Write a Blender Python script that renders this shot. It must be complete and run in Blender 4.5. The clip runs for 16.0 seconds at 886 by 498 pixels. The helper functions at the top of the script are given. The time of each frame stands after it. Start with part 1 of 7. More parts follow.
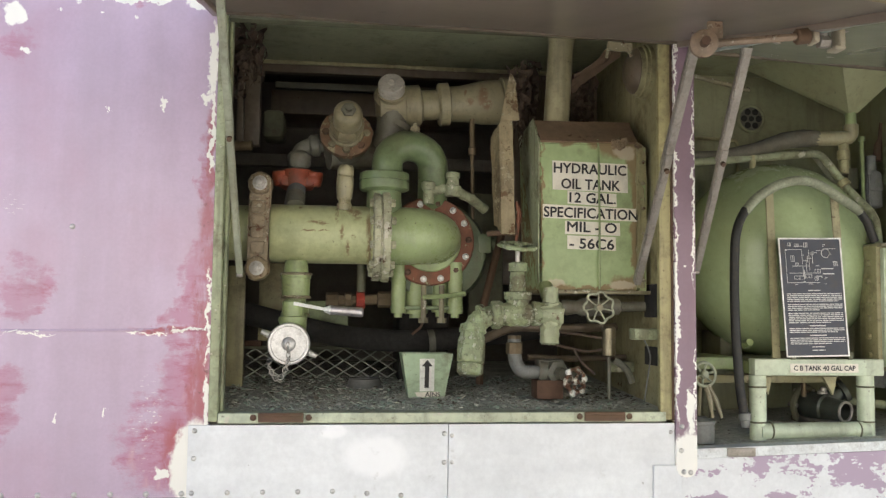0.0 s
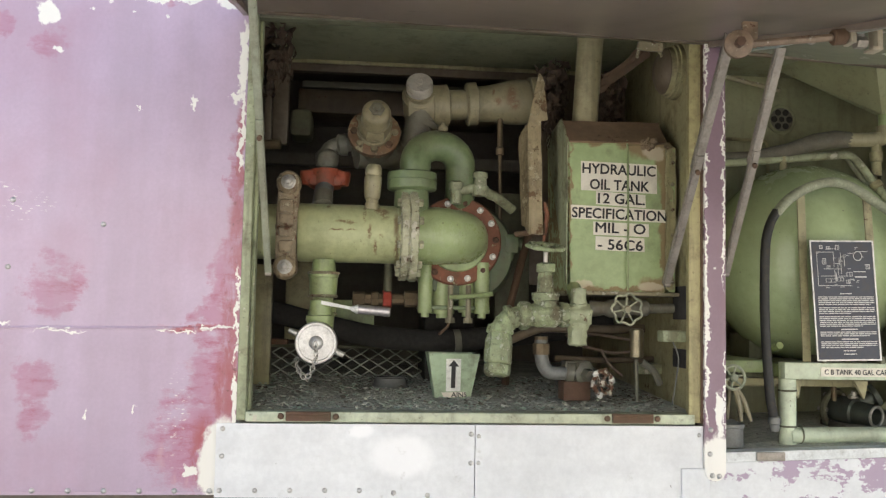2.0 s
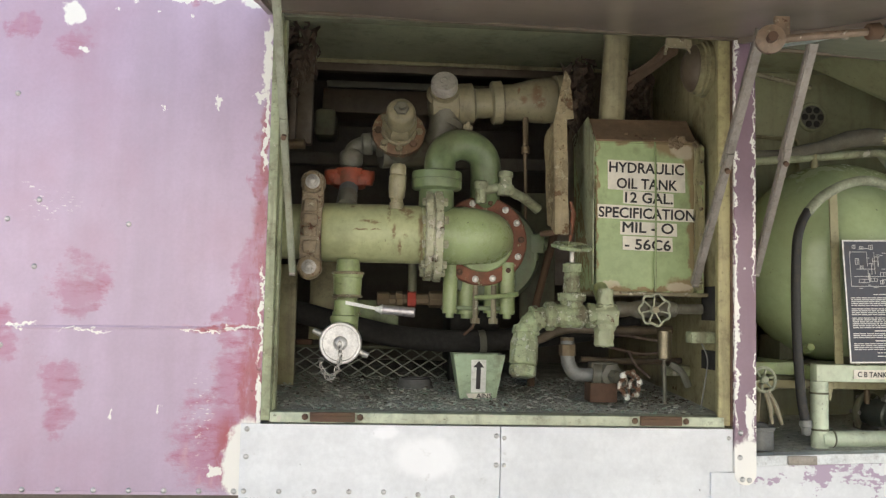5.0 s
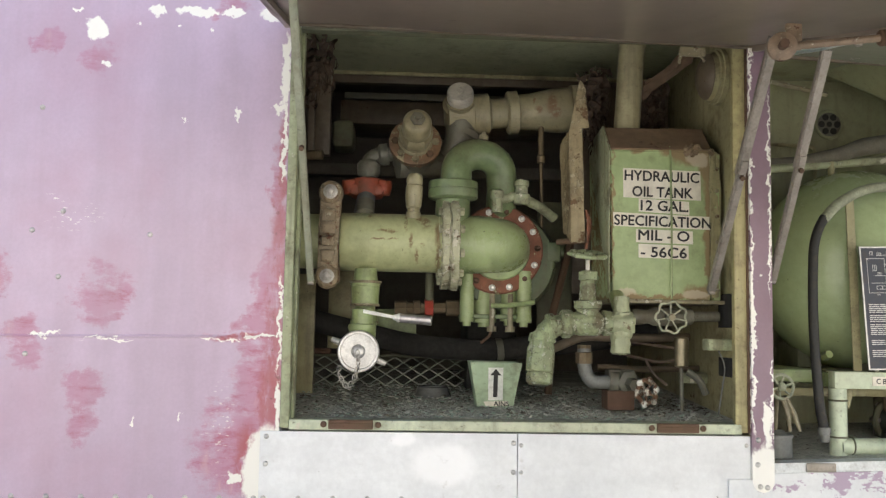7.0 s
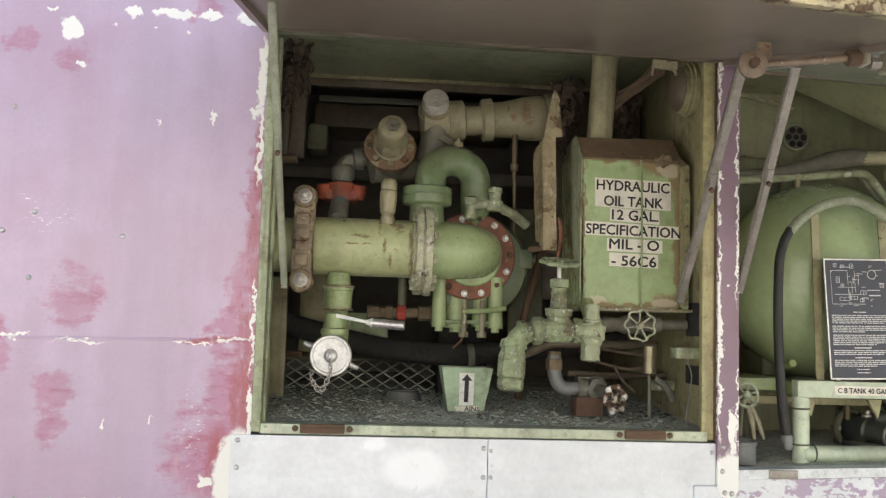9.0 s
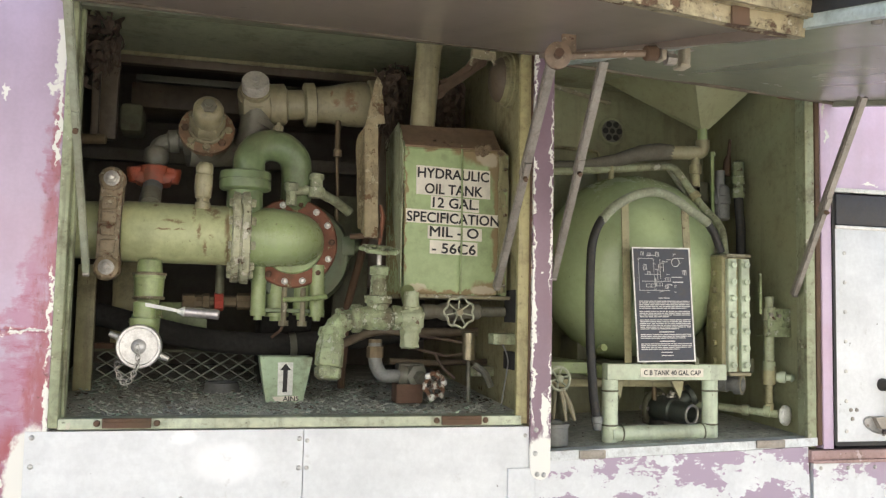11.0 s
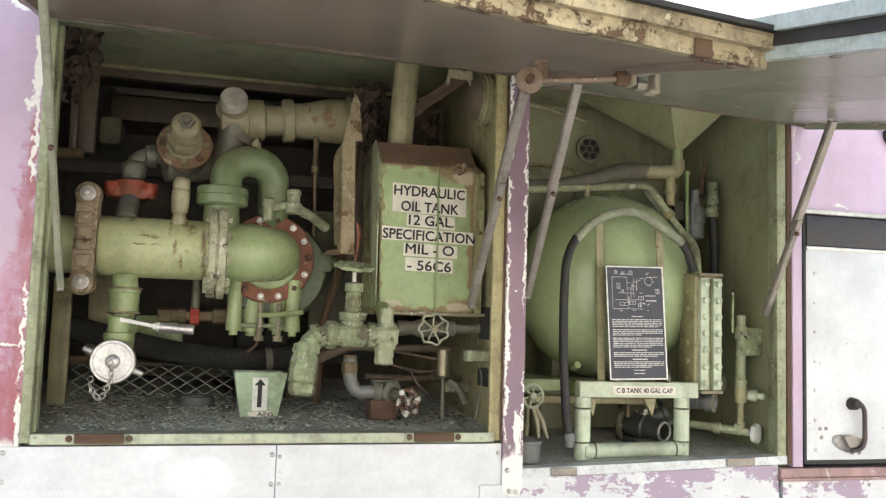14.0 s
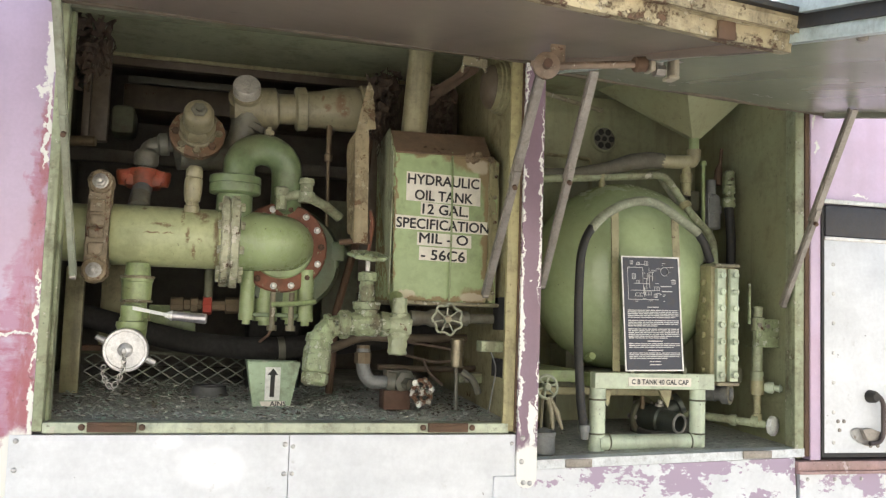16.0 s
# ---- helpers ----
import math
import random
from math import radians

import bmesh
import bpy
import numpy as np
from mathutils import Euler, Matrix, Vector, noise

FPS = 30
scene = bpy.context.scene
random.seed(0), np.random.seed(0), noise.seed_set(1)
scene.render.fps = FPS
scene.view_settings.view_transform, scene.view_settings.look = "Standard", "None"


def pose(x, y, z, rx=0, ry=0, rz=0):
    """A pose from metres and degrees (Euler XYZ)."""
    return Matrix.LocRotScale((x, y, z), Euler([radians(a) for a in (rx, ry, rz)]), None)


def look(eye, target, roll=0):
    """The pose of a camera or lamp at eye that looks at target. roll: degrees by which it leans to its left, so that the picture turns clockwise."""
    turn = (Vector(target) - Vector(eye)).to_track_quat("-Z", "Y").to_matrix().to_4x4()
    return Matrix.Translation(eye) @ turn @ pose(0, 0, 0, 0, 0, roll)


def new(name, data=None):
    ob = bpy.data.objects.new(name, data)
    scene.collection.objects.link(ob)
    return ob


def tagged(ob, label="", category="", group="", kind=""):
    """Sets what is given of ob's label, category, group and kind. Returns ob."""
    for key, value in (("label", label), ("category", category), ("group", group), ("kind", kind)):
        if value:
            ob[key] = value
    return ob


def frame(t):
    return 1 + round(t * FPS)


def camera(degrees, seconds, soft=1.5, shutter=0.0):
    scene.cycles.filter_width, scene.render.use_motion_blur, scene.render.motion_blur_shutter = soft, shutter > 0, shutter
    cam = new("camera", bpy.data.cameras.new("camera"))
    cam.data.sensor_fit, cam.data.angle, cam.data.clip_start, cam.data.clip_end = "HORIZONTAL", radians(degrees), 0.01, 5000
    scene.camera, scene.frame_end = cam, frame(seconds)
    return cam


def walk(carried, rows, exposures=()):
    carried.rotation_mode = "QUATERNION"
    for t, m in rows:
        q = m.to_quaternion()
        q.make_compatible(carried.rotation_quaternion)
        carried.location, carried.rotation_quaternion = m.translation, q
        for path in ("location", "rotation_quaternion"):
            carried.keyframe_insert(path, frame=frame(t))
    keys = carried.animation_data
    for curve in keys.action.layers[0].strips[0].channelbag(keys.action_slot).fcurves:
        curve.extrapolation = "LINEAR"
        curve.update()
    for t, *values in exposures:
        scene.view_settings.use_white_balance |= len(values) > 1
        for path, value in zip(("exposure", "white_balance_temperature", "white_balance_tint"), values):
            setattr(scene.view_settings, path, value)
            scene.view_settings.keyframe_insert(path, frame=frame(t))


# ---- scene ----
cam = camera(53.0, 16.0, soft=1.3)
PATH = [
    (0, (0.292, -2.204, 1.468), (0.535, -0.224, 1.61), 0.6),
    (0.5, (0.28, -2.199, 1.469), (0.504, -0.216, 1.607), 0.5),
    (1, (0.272, -2.198, 1.472), (0.477, -0.213, 1.608), 1.4),
    (1.5, (0.267, -2.197, 1.465), (0.469, -0.212, 1.606), 1.5),
    (2, (0.274, -2.198, 1.472), (0.471, -0.212, 1.61), 1.1),
    (2.5, (0.28, -2.172, 1.457), (0.485, -0.187, 1.581), 1.4),
    (3, (0.284, -2.148, 1.462), (0.497, -0.163, 1.578), 1.7),
    (3.5, (0.286, -2.143, 1.465), (0.492, -0.158, 1.594), 1.5),
    (4, (0.28, -2.17, 1.468), (0.457, -0.183, 1.603), 1.2),
    (6.5, (0.272, -2.186, 1.473), (0.387, -0.195, 1.627), 1.2),
    (7, (0.281, -2.198, 1.463), (0.379, -0.207, 1.626), 1.0),
    (7.5, (0.269, -2.203, 1.47), (0.367, -0.212, 1.63), 1.2),
    (8, (0.269, -2.212, 1.472), (0.358, -0.221, 1.634), 1.5),
    (8.5, (0.256, -2.214, 1.478), (0.354, -0.223, 1.636), 1.6),
    (9, (0.267, -2.216, 1.478), (0.435, -0.23, 1.642), 1.7),
    (9.5, (0.295, -2.203, 1.47), (0.61, -0.235, 1.637), 1.4),
    (10, (0.316, -2.2, 1.469), (0.726, -0.248, 1.624), 1.6),
    (12.3, (0.367, -2.211, 1.481), (0.921, -0.296, 1.637), 1.0),
    (12.5, (0.368, -2.209, 1.486), (0.924, -0.294, 1.642), 1.3),
    (13, (0.375, -2.228, 1.496), (0.926, -0.313, 1.66), 1.5),
    (13.5, (0.372, -2.232, 1.499), (0.915, -0.314, 1.666), 1.7),
    (14, (0.37, -2.233, 1.495), (0.901, -0.313, 1.667), 1.7),
    (14.5, (0.372, -2.218, 1.487), (0.901, -0.297, 1.653), 1.7),
    (15, (0.365, -2.205, 1.484), (0.897, -0.283, 1.635), 1.9),
    (15.5, (0.365, -2.202, 1.487), (0.893, -0.279, 1.637), 2.1),
    (16, (0.366, -2.209, 1.485), (0.876, -0.281, 1.642), 1.9),
]
walk(cam, [(t, look(eye, target, roll)) for t, eye, target, roll in PATH], exposures=[(0, 0.85), (9, 0.85), (12.3, 1.05), (16, 1.05)])

# ---- world and light ----
world = bpy.data.worlds.new("sky")
world.use_nodes = True
scene.world = world
wn = world.node_tree.nodes
sky = wn.new("ShaderNodeTexSky")
sky.sky_type, sky.sun_disc = "NISHITA", False
sky.sun_elevation, sky.sun_rotation = radians(50), radians(15)
sky.air_density, sky.dust_density, sky.ozone_density = 1.0, 3.0, 1.0
wn["Background"].inputs["Strength"].default_value = 0.15
world.node_tree.links.new(sky.outputs["Color"], wn["Background"].inputs["Color"])
sun = new("sun", bpy.data.lights.new("sun", "SUN"))
sun.data.energy, sun.data.angle, sun.data.color = 5.0, radians(0.6), (1.0, 0.955, 0.88)
sun.matrix_world = look((0, 0, 0), (-math.sin(radians(15)) * math.cos(radians(50)), -math.cos(radians(15)) * math.cos(radians(50)), -math.sin(radians(50))))


# ---- materials ----
class Mat:
    """Short hand for a node material that is built up layer by layer."""

    def __init__(self, name, colour, rough=0.55, metal=0.0):
        self.m = bpy.data.materials.new(name)
        self.m.use_nodes = True
        self.t = self.m.node_tree
        self.b = self.t.nodes["Principled BSDF"]
        self.pos = self.add("ShaderNodeNewGeometry").outputs["Position"]
        rgb = self.add("ShaderNodeRGB")
        rgb.outputs[0].default_value = (*colour, 1)
        self.col = rgb.outputs[0]
        val = self.add("ShaderNodeValue")
        val.outputs[0].default_value = rough
        self.rgh = val.outputs[0]
        self.met = None
        if metal:
            self.b.inputs["Metallic"].default_value = metal
        self.hgt = None

    def add(self, kind):
        return self.t.nodes.new(kind)

    def link(self, a, b):
        self.t.links.new(a, b)

    def put(self, socket, v):
        if isinstance(v, (int, float)):
            socket.default_value = v
        elif isinstance(v, (tuple, list)):
            socket.default_value = (*v, 1) if len(v) == 3 and socket.type == "RGBA" else v
        else:
            self.link(v, socket)

    def math(self, op, a, b=0.0, clamp=False):
        n = self.add("ShaderNodeMath")
        n.operation, n.use_clamp = op, clamp
        self.put(n.inputs[0], a)
        self.put(n.inputs[1], b)
        return n.outputs[0]

    def mapped(self, scale=(1, 1, 1), move=(0, 0, 0)):
        n = self.add("ShaderNodeMapping")
        n.inputs["Scale"].default_value = scale
        n.inputs["Location"].default_value = move
        self.link(self.pos, n.inputs["Vector"])
        return n.outputs[0]

    def noise(self, scale, detail=4.0, rough=0.6, warp=(1, 1, 1), move=(0, 0, 0), distort=0.0):
        n = self.add("ShaderNodeTexNoise")
        n.inputs["Scale"].default_value, n.inputs["Detail"].default_value = scale, detail
        n.inputs["Roughness"].default_value, n.inputs["Distortion"].default_value = rough, distort
        self.link(self.mapped(warp, move), n.inputs["Vector"])
        return n.outputs[0]

    def ramp(self, v, lo, hi):
        n = self.add("ShaderNodeMapRange")
        n.interpolation_type = "SMOOTHSTEP"
        self.link(v, n.inputs[0])
        n.inputs[1].default_value, n.inputs[2].default_value = lo, hi
        return n.outputs[0]

    def mix(self, a, b, f):
        n = self.add("ShaderNodeMix")
        n.data_type = "RGBA"
        self.put(n.inputs[0], f)
        self.put(n.inputs[6], a)
        self.put(n.inputs[7], b)
        return n.outputs[2]

    def layer(self, mask, colour, rough=None, strength=1.0, raise_by=0.0):
        if strength != 1.0:
            mask = self.math("MULTIPLY", mask, strength)
        self.col = self.mix(self.col, colour, mask)
        if rough is not None:
            n = self.add("ShaderNodeMix")
            self.link(mask, n.inputs[0])
            self.put(n.inputs[2], self.rgh)
            n.inputs[3].default_value = rough
            self.rgh = n.outputs[0]
        if raise_by:
            self.bump(self.math("MULTIPLY", mask, raise_by))
        return self

    def bump(self, h):
        self.hgt = h if self.hgt is None else self.math("ADD", self.hgt, h)
        return self

    def spread(self, amount=0.12, scale=4.0):
        """Lighter and darker at two scales."""
        for s, k in ((scale, amount), (scale * 9, amount * 0.7)):
            v = self.ramp(self.noise(s, 5), 0.3, 0.7)
            n = self.add("ShaderNodeHueSaturation")
            self.link(self.math("ADD", self.math("MULTIPLY", v, 2 * k), 1 - k), n.inputs["Value"])
            self.link(self.col, n.inputs["Color"])
            self.col = n.outputs[0]
        return self

    def spots(self, places, wobble=0.06, scale=9.0, soft=0.25):
        """A mask of uneven patches: (x, z, half width, half height) in metres."""
        n = self.add("ShaderNodeTexNoise")
        n.inputs["Scale"].default_value, n.inputs["Detail"].default_value = scale, 6
        n.inputs["Roughness"].default_value = 0.65
        self.link(self.mapped((1, 1, 0.8)), n.inputs["Vector"])
        shift = self.add("ShaderNodeVectorMath")
        shift.operation = "MULTIPLY_ADD"
        self.link(n.outputs[1], shift.inputs[0])
        shift.inputs[1].default_value = (wobble * 2, 0, wobble * 2)
        base = self.add("ShaderNodeVectorMath")
        base.operation = "SUBTRACT"
        self.link(self.pos, base.inputs[0])
        base.inputs[1].default_value = (wobble, 0, wobble)
        self.link(base.outputs[0], shift.inputs[2])
        got = None
        for x, z, rx, rz in places:
            m = self.add("ShaderNodeMapping")
            m.inputs["Scale"].default_value = (1 / rx, 0, 1 / rz)
            m.inputs["Location"].default_value = (-x / rx, 0, -z / rz)
            self.link(shift.outputs[0], m.inputs["Vector"])
            v = self.add("ShaderNodeVectorMath")
            v.operation = "LENGTH"
            self.link(m.outputs[0], v.inputs[0])
            one = self.ramp(v.outputs["Value"], 1.0 + soft, 1.0 - soft)
            got = one if got is None else self.math("MAXIMUM", got, one)
        return got

    def done(self, bump=0.3, distance=0.004):
        self.link(self.col, self.b.inputs["Base Color"])
        self.link(self.rgh, self.b.inputs["Roughness"])
        if self.hgt is not None:
            n = self.add("ShaderNodeBump")
            n.inputs["Strength"].default_value, n.inputs["Distance"].default_value = bump, distance
            self.link(self.hgt, n.inputs["Height"])
            self.link(n.outputs[0], self.b.inputs["Normal"])
        return self.m


RUSTY, RUST_DARK, GRIME = (0.105, 0.05, 0.026), (0.06, 0.036, 0.022), (0.092, 0.068, 0.04)


def painted(name, colour, rust=0.35, chips=0.0, grime=0.4, rough=0.42, scale=14.0, pale=(0.55, 0.52, 0.42), dust=0.28, scabs=(), bump=0.35, bleed=RUSTY, even=0.2):
    """Old machine paint: uneven, dirty, with settled dust, rust coming through and chips."""
    m = Mat(name, colour, rough).spread(even, 5)
    m.layer(m.ramp(m.noise(3.2, 4, 0.6, move=(7, 3, 1)), 0.42, 0.68), tuple(c * 0.8 + d for c, d in zip(colour, (0.05, 0.035, 0.015))), None, 0.7)
    m.layer(m.ramp(m.noise(9, 8, 0.72, move=(3, 1, 2)), 0.47, 0.70), GRIME, 0.8, grime)
    m.layer(m.ramp(m.noise(60, 6, 0.7, move=(2, 5, 2)), 0.54, 0.72), GRIME, 0.8, grime * 0.8)
    streak = m.noise(26, 4, 0.6, warp=(1, 1, 0.1), move=(5, 2, 0))
    m.layer(m.ramp(streak, 0.52, 0.72), GRIME, None, grime * 0.7)
    if chips:
        c = m.ramp(m.noise(scale * 1.7, 7, 0.7, move=(9, 4, 6)), 0.66 - 0.12 * chips, 0.68 - 0.12 * chips)
        m.layer(c, pale, 0.7, 0.85, -0.9)
    r = m.ramp(m.noise(scale, 8, 0.75, move=(1, 7, 3)), 0.73 - 0.2 * rust, 0.77 - 0.2 * rust)
    m.layer(r, bleed, 0.85, 1.0, -0.5)
    r2 = m.ramp(m.noise(scale * 5, 5, 0.65), 0.68 - 0.06 * rust, 0.73)
    m.layer(r2, RUST_DARK, 0.9, 0.8)
    speck = m.ramp(m.noise(95, 4, 0.6, move=(8, 2, 5)), 0.68, 0.72)
    m.layer(speck, (0.06, 0.042, 0.03), 0.9, 0.55, -0.3)
    if scabs:
        k = m.spots(scabs, 0.009, 60, 0.6)
        k = m.math("MULTIPLY", k, m.ramp(m.noise(48, 6, 0.72), 0.40, 0.48))
        m.layer(k, (0.17, 0.08, 0.04), 0.9, 0.75, -0.8)
    if dust:
        n = m.add("ShaderNodeSeparateXYZ")
        m.link(m.add("ShaderNodeNewGeometry").outputs["Normal"], n.inputs[0])
        lies = m.math("MULTIPLY", m.ramp(n.outputs[2], 0.35, 0.95), m.ramp(m.noise(12, 6, 0.7, move=(6, 6, 1)), 0.3, 0.6))
        m.layer(lies, (0.15, 0.125, 0.085), 0.9, dust)
    m.bump(m.math("MULTIPLY", m.noise(120, 3), 0.4))
    m.bump(m.math("MULTIPLY", m.noise(20, 5, 0.65), 0.8))
    return m.done(bump, 0.004)


def plain(name, colour, rough=0.5, metal=0.0, var=0.12, scale=20, bump=0.15):
    m = Mat(name, colour, rough, metal).spread(var, scale)
    m.layer(m.ramp(m.noise(scale * 2.5, 7, 0.72, move=(1, 8, 3)), 0.5, 0.68), GRIME, 0.85, 0.3 if var > 0.06 else 0.1)
    m.layer(m.ramp(m.noise(scale * 0.6, 5, 0.65, move=(4, 2, 8)), 0.5, 0.8), GRIME, 0.8, 0.35)
    m.bump(m.noise(scale * 8, 3))
    return m.done(bump, 0.002)


GREEN = painted("green_paint", (0.285, 0.36, 0.165), rust=0.18, grime=0.42, rough=0.3)
GREEN_PUMP = painted("pump_green_paint", (0.16, 0.215, 0.105), rust=0.12, grime=0.36, rough=0.3)
GREEN_TANK = painted("tank_green_paint", (0.40, 0.49, 0.27), rust=0.0, grime=0.1, rough=0.2, dust=0.1, bump=0.1, even=0.07)
GREEN_FLAKY = painted("flaking_green_paint", (0.28, 0.335, 0.185), rust=0.7, chips=0.75, grime=0.9, scale=30, pale=(0.48, 0.49, 0.38), bump=1.0, bleed=(0.10, 0.075, 0.045))
GREEN_WALL = painted("wall_green_paint", (0.35, 0.325, 0.18), rust=0.45, grime=0.6, rough=0.42, even=0.12, bleed=(0.12, 0.075, 0.04))
POST_YELLOW = painted("yellowed_post_paint", (0.42, 0.38, 0.19), rust=0.6, grime=0.6, rough=0.42, even=0.12, bleed=(0.17, 0.085, 0.04))
FILLER = painted("grey_beige_pipe_paint", (0.36, 0.33, 0.20), rust=0.3, grime=0.45, rough=0.36, even=0.1)
SILL_PAINT = painted("worn_sill_paint", (0.50, 0.55, 0.40), rust=0.4, chips=0.3, grime=0.6, rough=0.4)
CEILING_GREEN = painted("ceiling_green_paint", (0.37, 0.40, 0.255), rust=0.12, grime=0.35, rough=0.33, even=0.08)
# dull green, mostly for parts set deep: their shade is in the colour
GREEN_DARK = painted("dull_shaded_green", (0.135, 0.142, 0.09), rust=0.35, grime=0.6, rough=0.6)
CREAM = painted("beige_green_paint", (0.46, 0.49, 0.262), rust=0.02, grime=0.25, rough=0.33, even=0.1,
                scabs=[(0.352, 1.733, 0.011, 0.015), (0.335, 1.742, 0.010, 0.008), (0.245, 1.707, 0.022, 0.004), (0.262, 1.703, 0.012, 0.003), (0.222, 1.684, 0.018, 0.0025), (0.262, 1.685, 0.012, 0.002), (0.298, 1.73, 0.004, 0.022), (0.312, 1.68, 0.004, 0.02),
                       (0.328, 1.64, 0.004, 0.016), (0.343, 1.667, 0.005, 0.006), (0.384, 1.70, 0.006, 0.03), (0.387, 1.64, 0.006, 0.04), (0.20, 1.75, 0.005, 0.004)])
FLANGE_PAINT = painted("flange_flaking_paint", (0.40, 0.40, 0.27), rust=0.62, chips=0.8, grime=0.8, scale=24, pale=(0.60, 0.57, 0.47), bump=0.9, bleed=(0.13, 0.075, 0.04))
CLAMP_PAINT = painted("clamp_worn_paint", (0.26, 0.20, 0.12), rust=0.75, chips=0.5, grime=0.6, scale=26, pale=(0.42, 0.38, 0.27), bump=0.7, bleed=(0.14, 0.065, 0.035))
BRACKET_PAINT = painted("bracket_flaking_paint", (0.34, 0.28, 0.165), rust=0.8, chips=0.6, grime=0.7, scale=22, pale=(0.46, 0.40, 0.27), bump=0.8, bleed=(0.17, 0.105, 0.055))
DUSTY = painted("dusty_beige_paint", (0.265, 0.24, 0.148), rust=0.1, grime=0.5, rough=0.4, even=0.1, scabs=[(0.715, 2.10, 0.014, 0.032), (0.728, 2.075, 0.012, 0.014), (0.678, 2.082, 0.010, 0.011), (0.665, 2.11, 0.004, 0.01)])
WORN_RUST = painted("rust_worn_paint", (0.26, 0.235, 0.15), rust=0.7, chips=0.5, grime=0.6, scale=22, bump=0.7)
RUST = painted("rust", (0.11, 0.062, 0.04), rust=0.6, grime=0.6, rough=0.85)
RUST_RED = painted("red_oxide_rust", (0.20, 0.078, 0.045), rust=0.3, chips=0.62, grime=0.5, rough=0.75, scale=25, pale=(0.33, 0.36, 0.22))
ORANGE = painted("orange_red_paint", (0.29, 0.062, 0.03), rust=0.4, grime=0.6)
STEEL = plain("steel", (0.45, 0.43, 0.39), 0.45, 0.7)
GREY_PIPE = plain("galvanised_pipe", (0.20, 0.205, 0.195), 0.6, 0.3)
ALU = plain("cast_aluminium", (0.60, 0.59, 0.56), 0.4, 0.7, 0.1, 30)
STRUT = plain("dull_strut_metal", (0.32, 0.29, 0.25), 0.45, 0.5)
NEAR_BLACK = Mat("dull_black_hose", (0.028, 0.027, 0.025), 0.95).spread(0.3, 9).done()
OLD_IRON = painted("grimy_grey_iron", (0.135, 0.135, 0.105), rust=0.35, grime=0.6)
BROWN_FRAME = painted("dark_brown_frame", (0.125, 0.098, 0.068), rust=0.4, grime=0.5)
BRASS = plain("tarnished_brass", (0.165, 0.125, 0.075), 0.55, 0.5)
RUBBER = plain("black_rubber", (0.022, 0.022, 0.021), 0.6)
# DARK: a base colour that carries the shade of recesses and the bay's depth
DARK = plain("dark_shade_paint", (0.15, 0.135, 0.115), 0.9)
WRAP = plain("taped_hose_wrap", (0.29, 0.31, 0.22), 0.75, 0, 0.2)
HOSE = plain("braided_hose", (0.13, 0.12, 0.09), 0.8)
LABEL = plain("cream_label", (0.78, 0.74, 0.63), 0.6, 0, 0.05, 12, 0.05)
INK = plain("black_ink", (0.02, 0.02, 0.02), 0.6, 0, 0.05, 12, 0.05)
CLEAR_WHITE = plain("white_paint", (0.70, 0.71, 0.66), 0.5)
PLATE = plain("dark_blue_plate", (0.03, 0.036, 0.055), 0.35, 0, 0.1, 10, 0.05)
PRINT = plain("white_print", (0.62, 0.62, 0.6), 0.6, 0, 0.05, 12, 0.02)
RED_BRICK = painted("brown_board", (0.16, 0.075, 0.045), rust=0.3, grime=0.5, rough=0.8)
PEEL = painted("peeling_yellow_edge", (0.42, 0.355, 0.215), rust=0.95, chips=0.6, grime=1.0, scale=18, pale=(0.56, 0.50, 0.36), bump=0.9, bleed=(0.14, 0.085, 0.05))
# pale green, raised further to carry the stronger light in the tank bay
GREEN_PALE_LIT = painted("lit_pale_green_paint", (0.57, 0.65, 0.485), rust=0.15, grime=0.3, rough=0.34, even=0.1)
OLIVE = painted("olive_bay_paint", (0.30, 0.315, 0.185), rust=0.1, grime=0.35, rough=0.42, even=0.08)
SCRAP = plain("dark_fibre", (0.075, 0.052, 0.036), 0.95, 0, 0.35, 30, 0.6)
CAP_ALU = plain("dull_cap_aluminium", (0.62, 0.61, 0.59), 0.36, 0.5, 0.16, 25)
POST_GREEN = painted("grey_green_post", (0.34, 0.375, 0.235), rust=0.5, chips=0.4, grime=0.8)
GREEN_SMOOTH = painted("smooth_green_paint", (0.33, 0.405, 0.20), rust=0.05, grime=0.22, rough=0.27, even=0.07, dust=0.15)
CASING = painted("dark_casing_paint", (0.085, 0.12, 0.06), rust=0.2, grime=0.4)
WORN_STEEL = plain("worn_cap_steel", (0.50, 0.47, 0.41), 0.5, 0.35)


